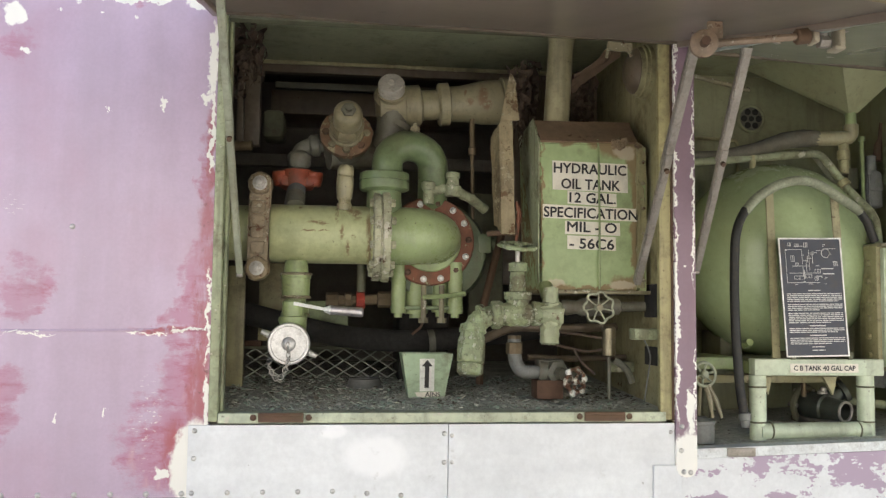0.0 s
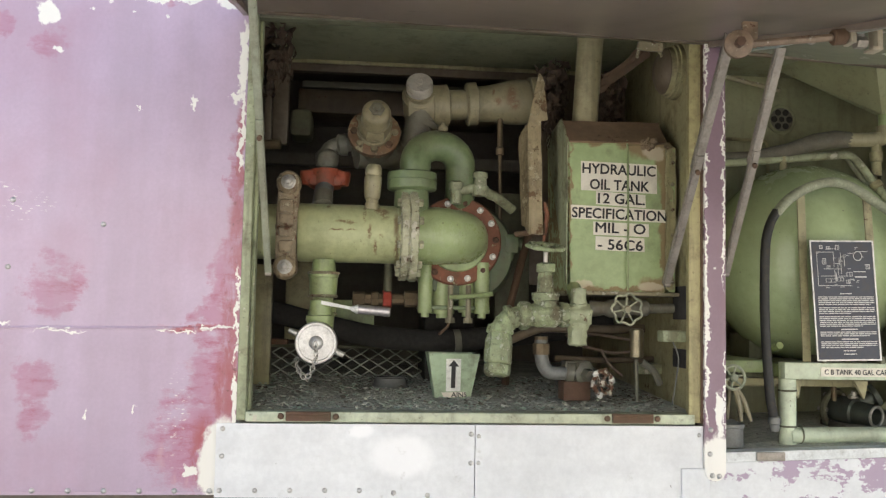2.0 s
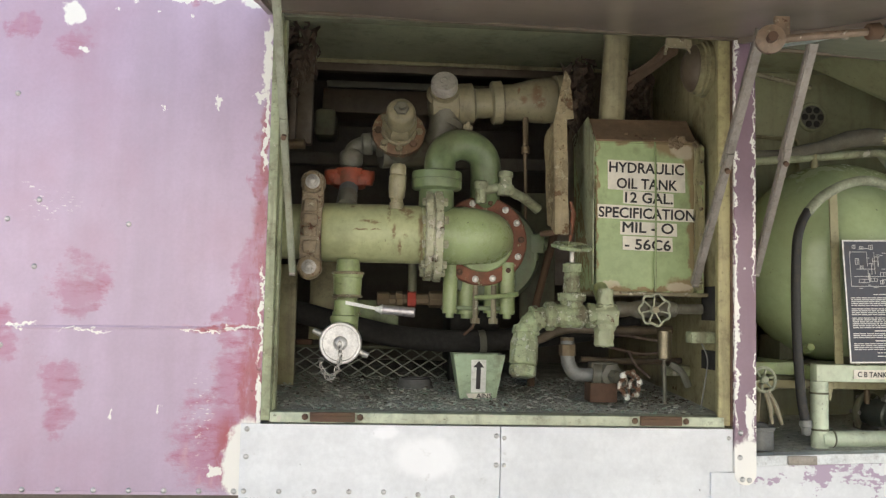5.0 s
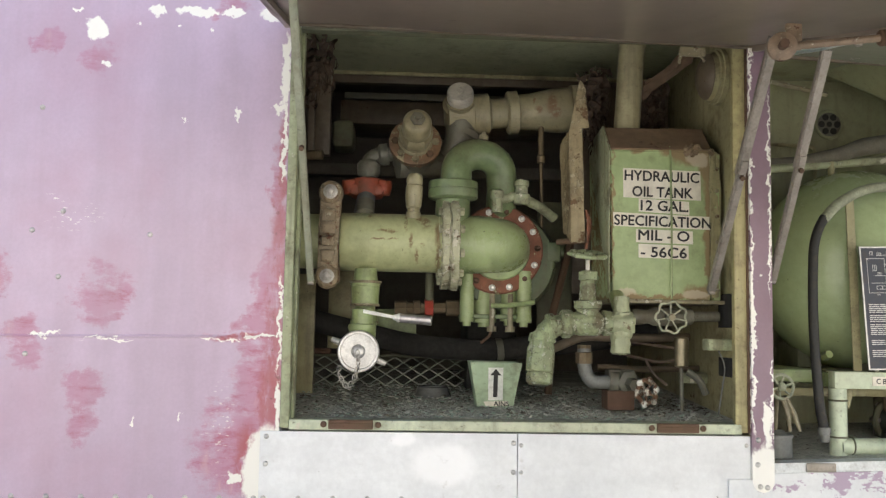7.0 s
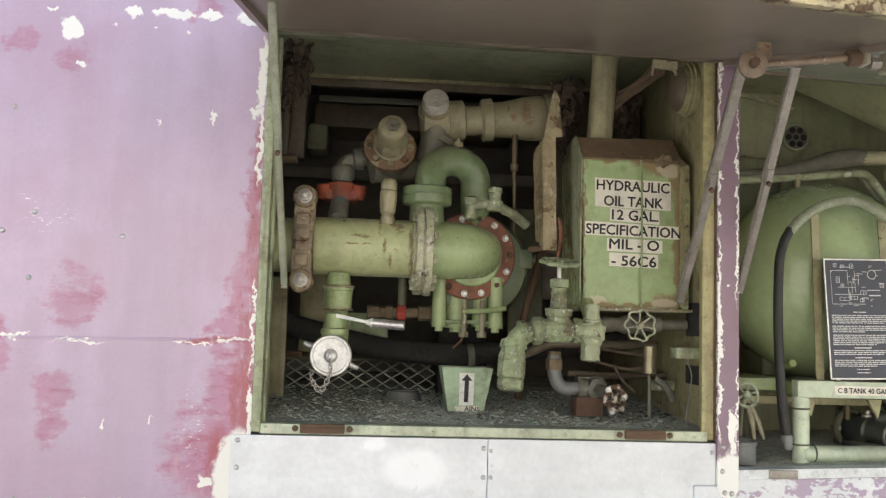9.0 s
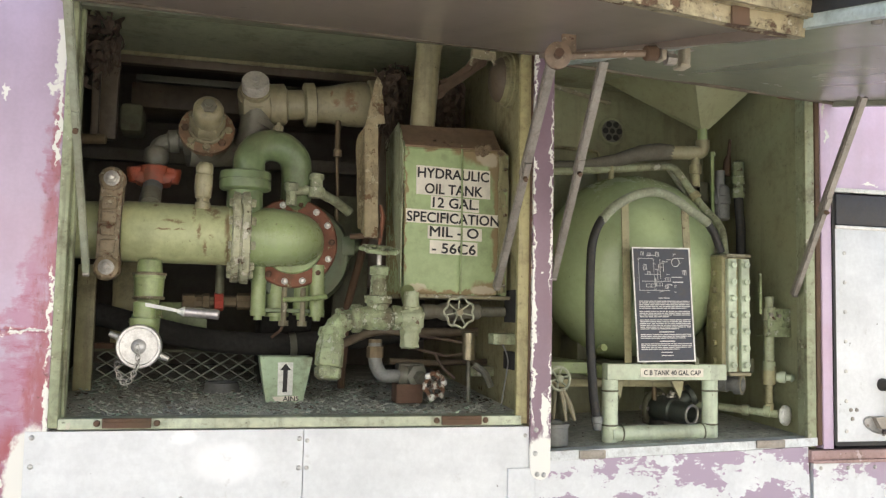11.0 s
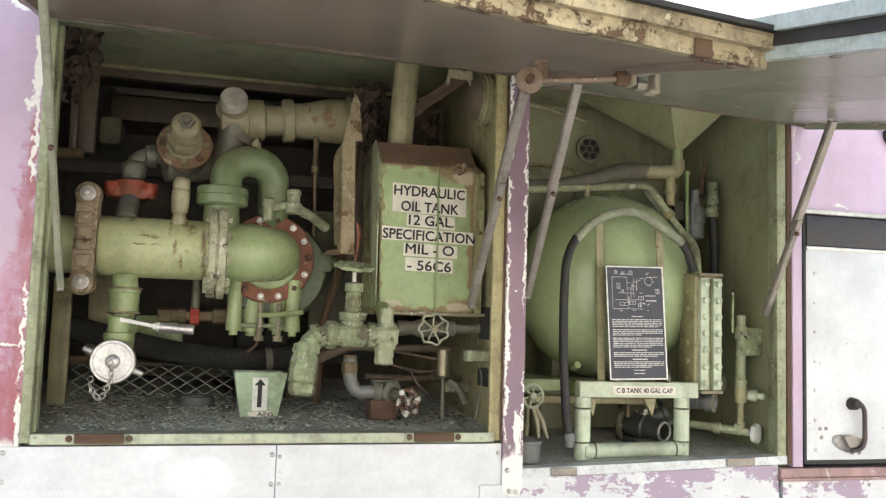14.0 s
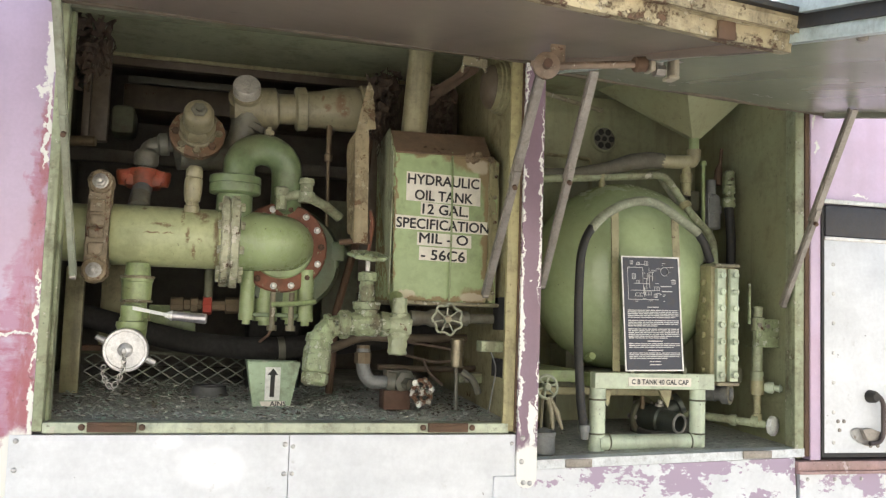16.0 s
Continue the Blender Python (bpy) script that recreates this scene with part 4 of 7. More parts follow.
# bolted flange pair and the elbow that turns into the pump
bm = B()
lathe(bm, (0.397, 0.28, 1.68), (1, 0, 0), [(0, 0.08), (0, 0.124), (0.003, 0.127), (0.018, 0.127), (0.02, 0.122), (0.024, 0.122), (0.026, 0.129), (0.045, 0.129), (0.048, 0.08)], 40)
fl = part("flange", crust(bm, 0.0016), FLANGE_PAINT, pipe, "paint-flaked bolted pipe flange")
for i in range(10):
    a = 2 * math.pi * (i + 0.5) / 10
    c = Vector((0.0, 0.28 + 0.105 * math.cos(a), 1.68 + 0.105 * math.sin(a)))
    part("bolt", hexnut(B(), (0.445, c.y, c.z), (1, 0, 0), 0.012, 0.012), FLANGE_PAINT, fl)
    part("bolt", hexnut(B(), (0.397, c.y, c.z), (-1, 0, 0), 0.012, 0.010), FLANGE_PAINT, fl)
bend = []
for i in range(11):
    a = math.pi / 2 * i / 10
    bend.append((0.502 + 0.085 * math.sin(a), 0.28 + 0.085 * (1 - math.cos(a)), 1.68))
bm = B()
tube(bm, [(0.44, 0.28, 1.68)] + bend + [(0.587, 0.42, 1.68)], [R_MAIN] + [R_MAIN - 0.001 * i for i in range(11)] + [0.07], 36)
part("elbow", bm, GREEN_SMOOTH, pipe)
# branches of the main pipe
bm = B()
cyl(bm, (0.183, 0.27, 1.755), (0.183, 0.30, 1.79), 0.026, seg=16)
part("top_branch", bm, OLD_IRON, pipe)
bm = B()
lathe(bm, (0.317, 0.24, 1.745), (0.02, 0, 1), [(0, 0.019), (0.016, 0.019), (0.018, 0.016), (0.028, 0.016), (0.032, 0.021), (0.06, 0.024), (0.09, 0.024), (0.094, 0.021), (0.098, 0.023), (0.116, 0.022), (0.124, 0.016), (0.127, 0.006)], 14)
part("relief_nipple", crust(bm, 0.001, 1), FILLER, pipe)

# ball valve and capped hose coupling below the main pipe
valve = thing("drain_valve", (0.19, 0.26, 1.38), "green ball valve with silver dust cap on a chain", "valve")
bm = B()
lathe(bm, (0.19, 0.255, 1.455), (0, 0, 1), [(0, 0.03), (0.006, 0.036), (0.02, 0.036), (0.022, 0.028), (0.05, 0.028), (0.052, 0.037), (0.10, 0.039), (0.102, 0.041), (0.112, 0.041), (0.114, 0.034), (0.15, 0.03)], 24)
part("valve_body", bm, GREEN, valve)
for z_, r_ in ((1.568, 0.0425), (1.505, 0.0395), (1.457, 0.0375)):
    part("joint_band", ring(B(), (0.19, 0.255, z_), (0, 0, 1), r_ - 0.002, 0.004, 26, 8), WORN_RUST, valve)
bm = B()
lathe(bm, (0.186, 0.19, 1.432), (0, 0, 1), [(0, 0.034), (0.01, 0.038), (0.02, 0.036), (0.022, 0.028), (0.06, 0.028), (0.064, 0.02)], 20)
part("valve_stem", bm, GREEN, valve)
bm = B()
slab(bm, [(0.19, 0.165, 1.482), (0.275, 0.155, 1.468), (0.275, 0.155, 1.476), (0.19, 0.165, 1.492)], 0.008)
lathe(bm, (0.268, 0.158, 1.472), (1, -0.05, -0.06), [(0, 0.006), (0.008, 0.009), (0.016, 0.013), (0.018, 0.013)], 12)
lev = part("lever", bm, CLEAR_WHITE, valve, "chalky white valve lever")
bm = B()
lathe(bm, (0.284, 0.157, 1.471), (1, -0.05, -0.07), [(0, 0.011), (0.004, 0.012), (0.085, 0.0135), (0.088, 0.010)], 14)
part("grip", bm, plain("chrome_grip", (0.5, 0.47, 0.46), 0.32, 0.8), lev, "shiny metal lever grip")
bm = B()
tube(bm, [(0.188, 0.235, 1.46), (0.185, 0.23, 1.41), (0.182, 0.19, 1.385), (0.18, 0.155, 1.382)], 0.036, 18, 0.03)
part("elbow", bm, GREEN, valve)
bm = B()
C = Vector((0.180, 0.128, 1.382))
lathe(bm, C + Vector((0, 0.03, 0)), (0, -1, 0), [(0, 0.05), (0.003, 0.055), (0.022, 0.055), (0.028, 0.052), (0.028, 0.047), (0.025, 0.045), (0.027, 0.020), (0.027, 0.0185), (0.034, 0.017), (0.040, 0.012), (0.042, 0.005), (0.0425, 0.0)], 36)
cap = part("dust_cap", bm, CAP_ALU, valve, "silver cast aluminium dust cap")
for s in (1, -1):
    bm = B()
    a = Vector((s * 0.05, 0.02, -s * 0.022))
    cyl(bm, C + a, C + a * 1.42 + Vector((0, -0.006, 0)), 0.009, 0.007, 10)
    part("cam_ear", bm, ALU, cap)
link = ring(B(), (0, 0, 0), (1, 0, 0), 0.0062, 0.0015, 10, 5)
base = part("chain_link", link, STEEL, None)
lp = [Vector((0.18, 0.083, 1.38)), Vector((0.183, 0.085, 1.345)), Vector((0.172, 0.088, 1.31)), Vector((0.158, 0.09, 1.292)), Vector((0.145, 0.09, 1.305)), Vector((0.133, 0.095, 1.33)), Vector((0.135, 0.11, 1.35))]
cnt = 0
for a, b in zip(lp, lp[1:]):
    n = max(2, round((b - a).length / 0.0105))
    for i in range(n):
        ob = base if cnt == 0 else new("chain_link", base.data)
        ob.parent = valve
        ob.matrix_basis = Matrix.Translation(a.lerp(b, i / n) - ORIGIN[valve]) @ (b - a).to_track_quat("Z", "Y").to_matrix().to_4x4() @ pose(0, 0, 0, 0, 0, 90 * (cnt % 2)) @ Matrix.Diagonal((1, 1, 1.35, 1))
        cnt += 1

# gooseneck on top of the main pipe
neck = thing("gooseneck_pipe", (0.433, 0.29, 1.74), "green curved return pipe with a thick flange", "pipe")
bm = B()
lathe(bm, (0.428, 0.27, 1.74), (0, 0, 1), [(0, 0.05), (0.062, 0.048), (0.066, 0.066), (0.069, 0.069), (0.088, 0.070), (0.0885, 0.067), (0.0925, 0.067), (0.093, 0.070), (0.112, 0.069), (0.115, 0.066), (0.117, 0.046)], 40)
part("flange", bm, GREEN_PUMP, neck)
bm = B()
arc = [(0.436, 0.27, 1.85), (0.436, 0.27, 1.87)]
for i in range(15):
    a = math.pi - math.pi * i / 14
    arc.append((0.503 + 0.067 * math.cos(a), 0.27 + 0.055 * i / 14, 1.882 + 0.058 * math.sin(a)))
arc += [(0.572, 0.33, 1.845), (0.575, 0.38, 1.78)]
tube(bm, arc, 0.0435, 28)
part("bent_tube", bm, GREEN_PUMP, neck)
bm = B()
hexnut(bm, (0.512, 0.28, 1.979), (0.1, 0, 1), 0.014, 0.014)
cyl(bm, (0.512, 0.28, 1.97), (0.514, 0.28, 2.002), 0.006, seg=8)
part("vent_plug", bm, WORN_RUST, neck)
# small fittings behind the pump cover
fit_ = thing("pump_fittings", (0.62, 0.32, 1.79), "small green pipe fittings on top of the pump", "fittings")
bm = B()
cyl(bm, (0.556, 0.30, 1.775), (0.556, 0.30, 1.825), 0.016, seg=12)
lathe(bm, (0.556, 0.30, 1.815), (0, 0, 1), [(0, 0.02), (0.02, 0.021), (0.024, 0.014)], 10)
part("nipple", crust(bm, 0.0012, 1), POST_GREEN, fit_)
bm = B()
tube(bm, [(0.556, 0.30, 1.81), (0.61, 0.305, 1.825), (0.68, 0.33, 1.80), (0.73, 0.36, 1.77)], 0.014, 12, 0.02)
part("cross_pipe", crust(bm, 0.001, 1), POST_GREEN, fit_)
bm = B()
lathe(bm, (0.625, 0.30, 1.80), (0, 0, 1), [(0, 0.022), (0.028, 0.024), (0.03, 0.018), (0.05, 0.018), (0.052, 0.022), (0.066, 0.021), (0.07, 0.012)], 12)
part("plug_tee", crust(bm, 0.0012, 1), POST_GREEN, fit_)

# orange coupling on the small riser
riser = thing("riser_pipe", (0.185, 0.33, 1.76), "grey riser pipe with an orange-red split coupling", "pipe")
part("lower_pipe", cyl(B(), (0.176, 0.28, 1.75), (0.186, 0.36, 1.84), 0.0265, seg=20), plain("blue_grey_pipe", (0.14, 0.15, 0.15), 0.5), riser, "dull blue-grey pipe")
bm = B()
lathe(bm, (0.184, 0.36, 1.815), (0, 0.05, 1), [(0, 0.034), (0.003, 0.045), (0.03, 0.048), (0.052, 0.046), (0.056, 0.034)], 26)
for s in (1, -1):
    lathe(bm, (0.184 + s * 0.045, 0.352, 1.822), (s * 0.1, -0.12, 1), [(0, 0.010), (0.004, 0.020), (0.02, 0.024), (0.038, 0.024), (0.044, 0.021), (0.044, 0.016), (0.038, 0.015)], 16)
    box(bm, 0.184 + s * 0.030 - 0.018, 0.184 + s * 0.030 + 0.018, 0.322, 0.372, 1.820, 1.852, 0.008)
    lathe(bm, (0.184 + s * 0.046, 0.331, 1.842), (0, -1, 0), [(0, 0.012), (0.006, 0.012), (0.008, 0.006)], 8)
part("coupling", crust(bm, 0.0007, 1), ORANGE, riser, "orange-red split coupling")
bm = B()
tube(bm, [(0.185, 0.36, 1.862), (0.188, 0.37, 1.93), (0.215, 0.37, 1.945), (0.30, 0.36, 1.955)], 0.023, 16, 0.035)
lathe(bm, (0.186, 0.362, 1.878), (0.03, 0, 1), [(0, 0.028), (0.012, 0.033), (0.036, 0.034), (0.046, 0.026)], 16)
lathe(bm, (0.215, 0.37, 1.945), (1, 0, 0.1), [(0, 0.026), (0.006, 0.032), (0.028, 0.032), (0.03, 0.024)], 16)
part("elbow", crust(bm, 0.001, 1), OLD_IRON, riser)

# capped control valve with bolted flange, tipped towards the opening
cv = thing("control_valve", (0.33, 0.36, 1.87), "dull green control valve with a rusty bolted flange", "valve")
tip = Vector((0.03, -0.93, 0.34)).normalized()
bm = B()
base_at = Vector((0.32, 0.31, 1.975))
lathe(bm, base_at - tip * 0.02, tip, [(0, 0.04), (0.0, 0.072), (0.003, 0.075), (0.018, 0.075), (0.02, 0.066)], 28)
fl2 = part("flange", crust(bm, 0.001), painted("rusty_valve_flange", (0.20, 0.115, 0.065), rust=0.4, chips=0.7, grime=0.5, scale=22, pale=(0.30, 0.28, 0.18), bleed=(0.15, 0.07, 0.035)), cv, "rusty bolted valve flange")
for i in range(8):
    side, up, d = frame_of(tip)
    a = 2 * math.pi * i / 8
    p = base_at + (side * math.cos(a) + up * math.sin(a)) * 0.058 - tip * 0.004
    bm = B()
    hexnut(bm, p, tip, 0.011, 0.012)
    part("bolt", bm, WORN_RUST if i % 3 else RUST, fl2)
bm = B()
lathe(bm, base_at - tip * 0.004, tip, [(0, 0.050), (0.012, 0.049), (0.014, 0.044), (0.022, 0.044)], 24)
lathe(bm, base_at + tip * 0.018, tip, [(0, 0.043), (0.002, 0.048), (0.034, 0.048), (0.040, 0.043)], 6)
lathe(bm, base_at + tip * 0.055, tip, [(0, 0.040), (0.004, 0.041), (0.046, 0.040), (0.054, 0.037), (0.060, 0.030), (0.061, 0.020)], 28)
part("bonnet", bm, DUSTY, cv)
bm = B()
hexnut(bm, base_at + tip * 0.114, tip, 0.021, 0.011)
cyl(bm, base_at + tip * 0.12, base_at + tip * 0.132, 0.010, seg=10)
part("cap_nut", bm, OLD_IRON, cv)
bm = B()
lathe(bm, base_at - tip * 0.02, -tip, [(0, 0.06), (0.03, 0.068), (0.09, 0.062), (0.12, 0.03)], 24)
cyl(bm, (0.27, 0.36, 1.915), (0.42, 0.40, 1.93), 0.04, seg=20)
part("body", bm, OLD_IRON, cv)

# upper strainer line with its screw cap and tapered pipe
line = thing("upper_pipe", (0.62, 0.36, 2.02), "beige-green upper pipe with tapered section and rust patches", "pipe")
bm = B()
lathe(bm, (0.405, 0.38, 2.066), (1, 0.0, 0.085), [(0, 0.03), (0.012, 0.052), (0.04, 0.058), (0.085, 0.058), (0.087, 0.061), (0.130, 0.061), (0.133, 0.052), (0.138, 0.044), (0.184, 0.044), (0.186, 0.060), (0.19, 0.064), (0.216, 0.064), (0.220, 0.052), (0.26, 0.054), (0.31, 0.064), (0.345, 0.067), (0.368, 0.066), (0.375, 0.061), (0.378, 0.072), (0.405, 0.072), (0.407, 0.05)], 36)
part("pipe_run", bm, DUSTY, line)
bm = B()
lathe(bm, (0.456, 0.41, 2.064), (-0.07, -0.88, 0.47), [(0, 0.05), (0.05, 0.049), (0.056, 0.053), (0.07, 0.053), (0.074, 0.043), (0.09, 0.043)], 28)
part("strainer_neck", bm, DUSTY, line)
bm = B()
lathe(bm, (0.4485, 0.335, 2.106), (-0.07, -0.88, 0.47), [(0, 0.036), (0.002, 0.0385), (0.03, 0.0385), (0.036, 0.035), (0.037, 0.0)], 30)
lathe(bm, (0.4455, 0.302, 2.124), (-0.07, -0.88, 0.47), [(0, 0.012), (0.003, 0.012), (0.0032, 0.009), (0.001, 0.008)], 16)
part("screw_cap", bm, WORN_STEEL, line, "dull steel screw cap")
bm = B()
tube(bm, [(0.455, 0.37, 2.06), (0.452, 0.375, 1.99), (0.43, 0.40, 1.94), (0.36, 0.42, 1.93)], 0.045, 18, 0.03)
lathe(bm, (0.47, 0.385, 2.022), (-0.4, -0.1, -1), [(0, 0.05), (0.004, 0.056), (0.022, 0.056), (0.024, 0.046)], 24)
part("down_elbow", bm, OLD_IRON, line)
bm = B()
cyl(bm, (0.69, 0.36, 2.04), (0.69, 0.36, 1.985), 0.008, seg=8)
lathe(bm, (0.69, 0.36, 1.90), (0, 0, 1), [(0, 0.005), (0.03, 0.006), (0.032, 0.012), (0.05, 0.013), (0.055, 0.008), (0.09, 0.008)], 10)
tube(bm, [(0.69, 0.36, 1.92), (0.695, 0.37, 1.80), (0.70, 0.40, 1.70)], 0.005, 8)
part("drip_line", bm, BRASS, line)

# flaking bracket beside the oil tank
bm = B()
slab(bm, [(0.754, 0.222, 1.688), (0.792, 0.222, 1.688), (0.785, 0.236, 2.02), (0.748, 0.236, 2.0)], -0.006)
slab(bm, [(0.754, 0.223, 1.688), (0.748, 0.237, 2.0), (0.735, 0.31, 1.98), (0.744, 0.29, 1.72)], -0.006)
slab(bm, [(0.748, 0.2355, 2.0), (0.804, 0.2355, 2.014), (0.797, 0.24, 2.12), (0.781, 0.242, 2.155)], -0.006)
solo("angle_bracket", crust(bm, 0.0022, 6), BRACKET_PAINT, "flaking yellow-brown upright bracket beside the oil tank", "bracket")
solo("torn_strap", tube(B(), [(0.798, 0.235, 1.78), (0.806, 0.232, 1.745), (0.801, 0.233, 1.70), (0.795, 0.236, 1.645)], [0.004, 0.008, 0.006, 0.003], 8), RUST_RED, "torn rusty strap hanging beside the bracket", "strap")
solo("bracket_arm", tube(B(), [(0.72, 0.26, 1.69), (0.76, 0.245, 1.694), (0.80, 0.235, 1.69), (0.80, 0.235, 1.72)], 0.008, 8), RUST, "rusty short rod under the bracket", "rod")


# ---- pump bay: oil tank, valves and small things ----
def lettering(string, height, at, width, mat, parent, lean=0.0, tilt=90.0, turn=0.0):
    """Flat letters that face -y, centred at a place and squeezed to a width."""
    cu = bpy.data.curves.new("lettering", "FONT")
    cu.body, cu.size, cu.extrude = string, 1.0, 0.0
    cu.resolution_u = 3
    tmp = bpy.data.objects.new("lettering", cu)
    scene.collection.objects.link(tmp)
    bpy.context.view_layer.update()
    me = bpy.data.meshes.new_from_object(tmp.evaluated_get(bpy.context.evaluated_depsgraph_get()))
    bpy.data.objects.remove(tmp)
    bpy.data.curves.remove(cu)
    xs, ys = [v.co.x for v in me.vertices], [v.co.y for v in me.vertices]
    cx, cy = (min(xs) + max(xs)) / 2, (min(ys) + max(ys)) / 2
    sx, sy = width / (max(xs) - min(xs)), height / (max(ys) - min(ys))
    m = Matrix.Translation(at) @ pose(0, 0, 0, tilt, 0, turn) @ pose(0, 0, 0, 0, 0, lean)
    bold = bmesh.new()
    for k, (ox, oy) in enumerate(((0, 0), (0.03, 0.012), (-0.03, -0.012), (0.016, -0.028), (-0.016, 0.028))):
        one = me.copy()
        for v in one.vertices:
            v.co = m @ Vector(((v.co.x - cx) * sx + ox * height, (v.co.y - cy) * sy + oy * height, 0.00012 * k)) - ORIGIN[parent]
        bold.from_mesh(one)
        bpy.data.meshes.remove(one)
    bold.to_mesh(me)
    bold.free()
    me.materials.append(mat)
    ob = new("lettering", me)
    ob.parent = parent
    ORIGIN[ob] = ORIGIN[parent]
    return ob


tank = thing("oil_tank", (1.0, 0.28, 1.53), "green sheet metal oil tank with rusty sloped top", "tank")
bm = B()
side_l = [(0.16, 1.53), (0.16, 1.936), (0.235, 2.005), (0.25, 2.006), (0.425, 2.0), (0.425, 1.53)]
a = [bm.verts.new((0.846 if z > 1.6 else 0.856, y, z)) for y, z in side_l]
b = [bm.verts.new((1.122, y, z + 0.002)) for y, z in side_l]
bm.faces.new(a)
bm.faces.new(b[::-1])
for i in range(len(side_l)):
    k = (i + 1) % len(side_l)
    bm.faces.new((a[i], b[i], b[k], a[k]))
bmesh.ops.bevel(bm, geom=bm.edges[:], offset=0.003, segments=2, affect="EDGES")
TANK_PAINT = Mat("oil_tank_paint", (0.335, 0.425, 0.205), 0.34).spread(0.1, 6)
TANK_PAINT.layer(TANK_PAINT.ramp(TANK_PAINT.noise(9, 6, 0.7), 0.52, 0.75), GRIME, 0.7, 0.4)
TANK_PAINT.layer(TANK_PAINT.spots([(1.07, 1.93, 0.06, 0.035), (1.12, 1.9, 0.025, 0.1), (1.12, 1.75, 0.014, 0.15), (1.015, 1.94, 0.03, 0.02), (0.853, 1.75, 0.004, 0.2), (1.0, 1.535, 0.14, 0.006), (0.93, 1.945, 0.03, 0.012), (1.09, 1.55, 0.04, 0.025), (0.89, 1.537, 0.05, 0.008), (1.12, 1.62, 0.012, 0.08)], 0.03, 24, 0.3), (0.26, 0.17, 0.09), 0.8, 0.85, -0.5)
TANK_PAINT.layer(TANK_PAINT.spots([(1.085, 1.915, 0.03, 0.02), (1.08, 1.548, 0.035, 0.012), (0.89, 1.548, 0.03, 0.008)], 0.02, 30, 0.2), (0.55, 0.48, 0.36), 0.8, 0.7)
TANK_PAINT.bump(TANK_PAINT.noise(5, 3)).bump(TANK_PAINT.math("MULTIPLY", TANK_PAINT.noise(90, 3), 0.2))
TANK_PAINT = TANK_PAINT.done(0.3, 0.005)
shell = part("shell", bm, TANK_PAINT, tank)
bm = B()
slab(bm, [(0.849, 0.157, 1.938), (1.124, 0.157, 1.94), (1.126, 0.238, 2.012), (0.849, 0.236, 2.01)], 0.004)
slab(bm, [(0.849, 0.237, 2.0105), (1.126, 0.239, 2.0125), (1.126, 0.428, 2.006), (0.849, 0.428, 2.004)], 0.004)
crust(bm, 0.0012, 5, 40.0)
part("top_plate", bm, painted("rusted_tank_top", (0.20, 0.13, 0.08), rust=0.7, grime=0.5, rough=0.8), tank, "rust-brown sloped tank top")
bm = B()
slab(bm, [(0.843, 0.158, 1.55), (0.843, 0.158, 1.936), (0.843, 0.232, 2.018), (0.843, 0.425, 1.995)], -0.003)
part("end_plate", bm, POST_GREEN, tank, "dull green end plate")
random.seed(8)
for i in range(16):
    x_, z_ = random.uniform(1.05, 1.13), random.uniform(1.928, 1.952)
    c_ = Vector((x_, 0.157, z_))
    bm = B()
    lathe(bm, c_, (random.uniform(-0.4, 0.4), -1, random.uniform(-0.5, 0.5)), [(0, random.uniform(0.006, 0.012)), (0.003, random.uniform(0.004, 0.009)), (0.006, 0.002)], 7)
    part("mud_lump", crust(bm, 0.002, 2, 90.0), plain("dry_mud", (0.19, 0.14, 0.085), 0.9, 0, 0.25, 30, 0.6) if i == 0 else bpy.data.materials["dry_mud"], tank, "dry brown mud lump")
bm = B()
slab(bm, [(1.121, 0.153, 1.54), (1.148, 0.156, 1.54), (1.150, 0.156, 1.93), (1.120, 0.153, 1.945)], -0.004)
part("wrinkled_seam", crust(bm, 0.0035, 14, 46.0), GREEN_WALL, tank, "wrinkled grimy side seam")
part("bottom_flange", box(B(), 0.846, 1.165, 0.148, 0.405, 1.522, 1.532, 0.002), WORN_RUST, tank)
part("side_flange", box(B(), 1.128, 1.148, 0.156, 0.40, 1.532, 1.93, 0.003), TANK_PAINT, tank)
for z in (1.56, 1.62, 1.69, 1.76, 1.83, 1.89):
    part("bolt", lathe(B(), (1.139, 0.156, z), (0, -1, 0), [(0, 0.006), (0.005, 0.005), (0.007, 0.0)], 8), WORN_RUST, tank)
part("sight_rod", tube(B(), [(1.012, 0.15, 1.535), (1.012, 0.148, 1.72), (1.01, 0.15, 1.925), (1.012, 0.165, 1.95)], 0.0028, 6), GREEN, tank)
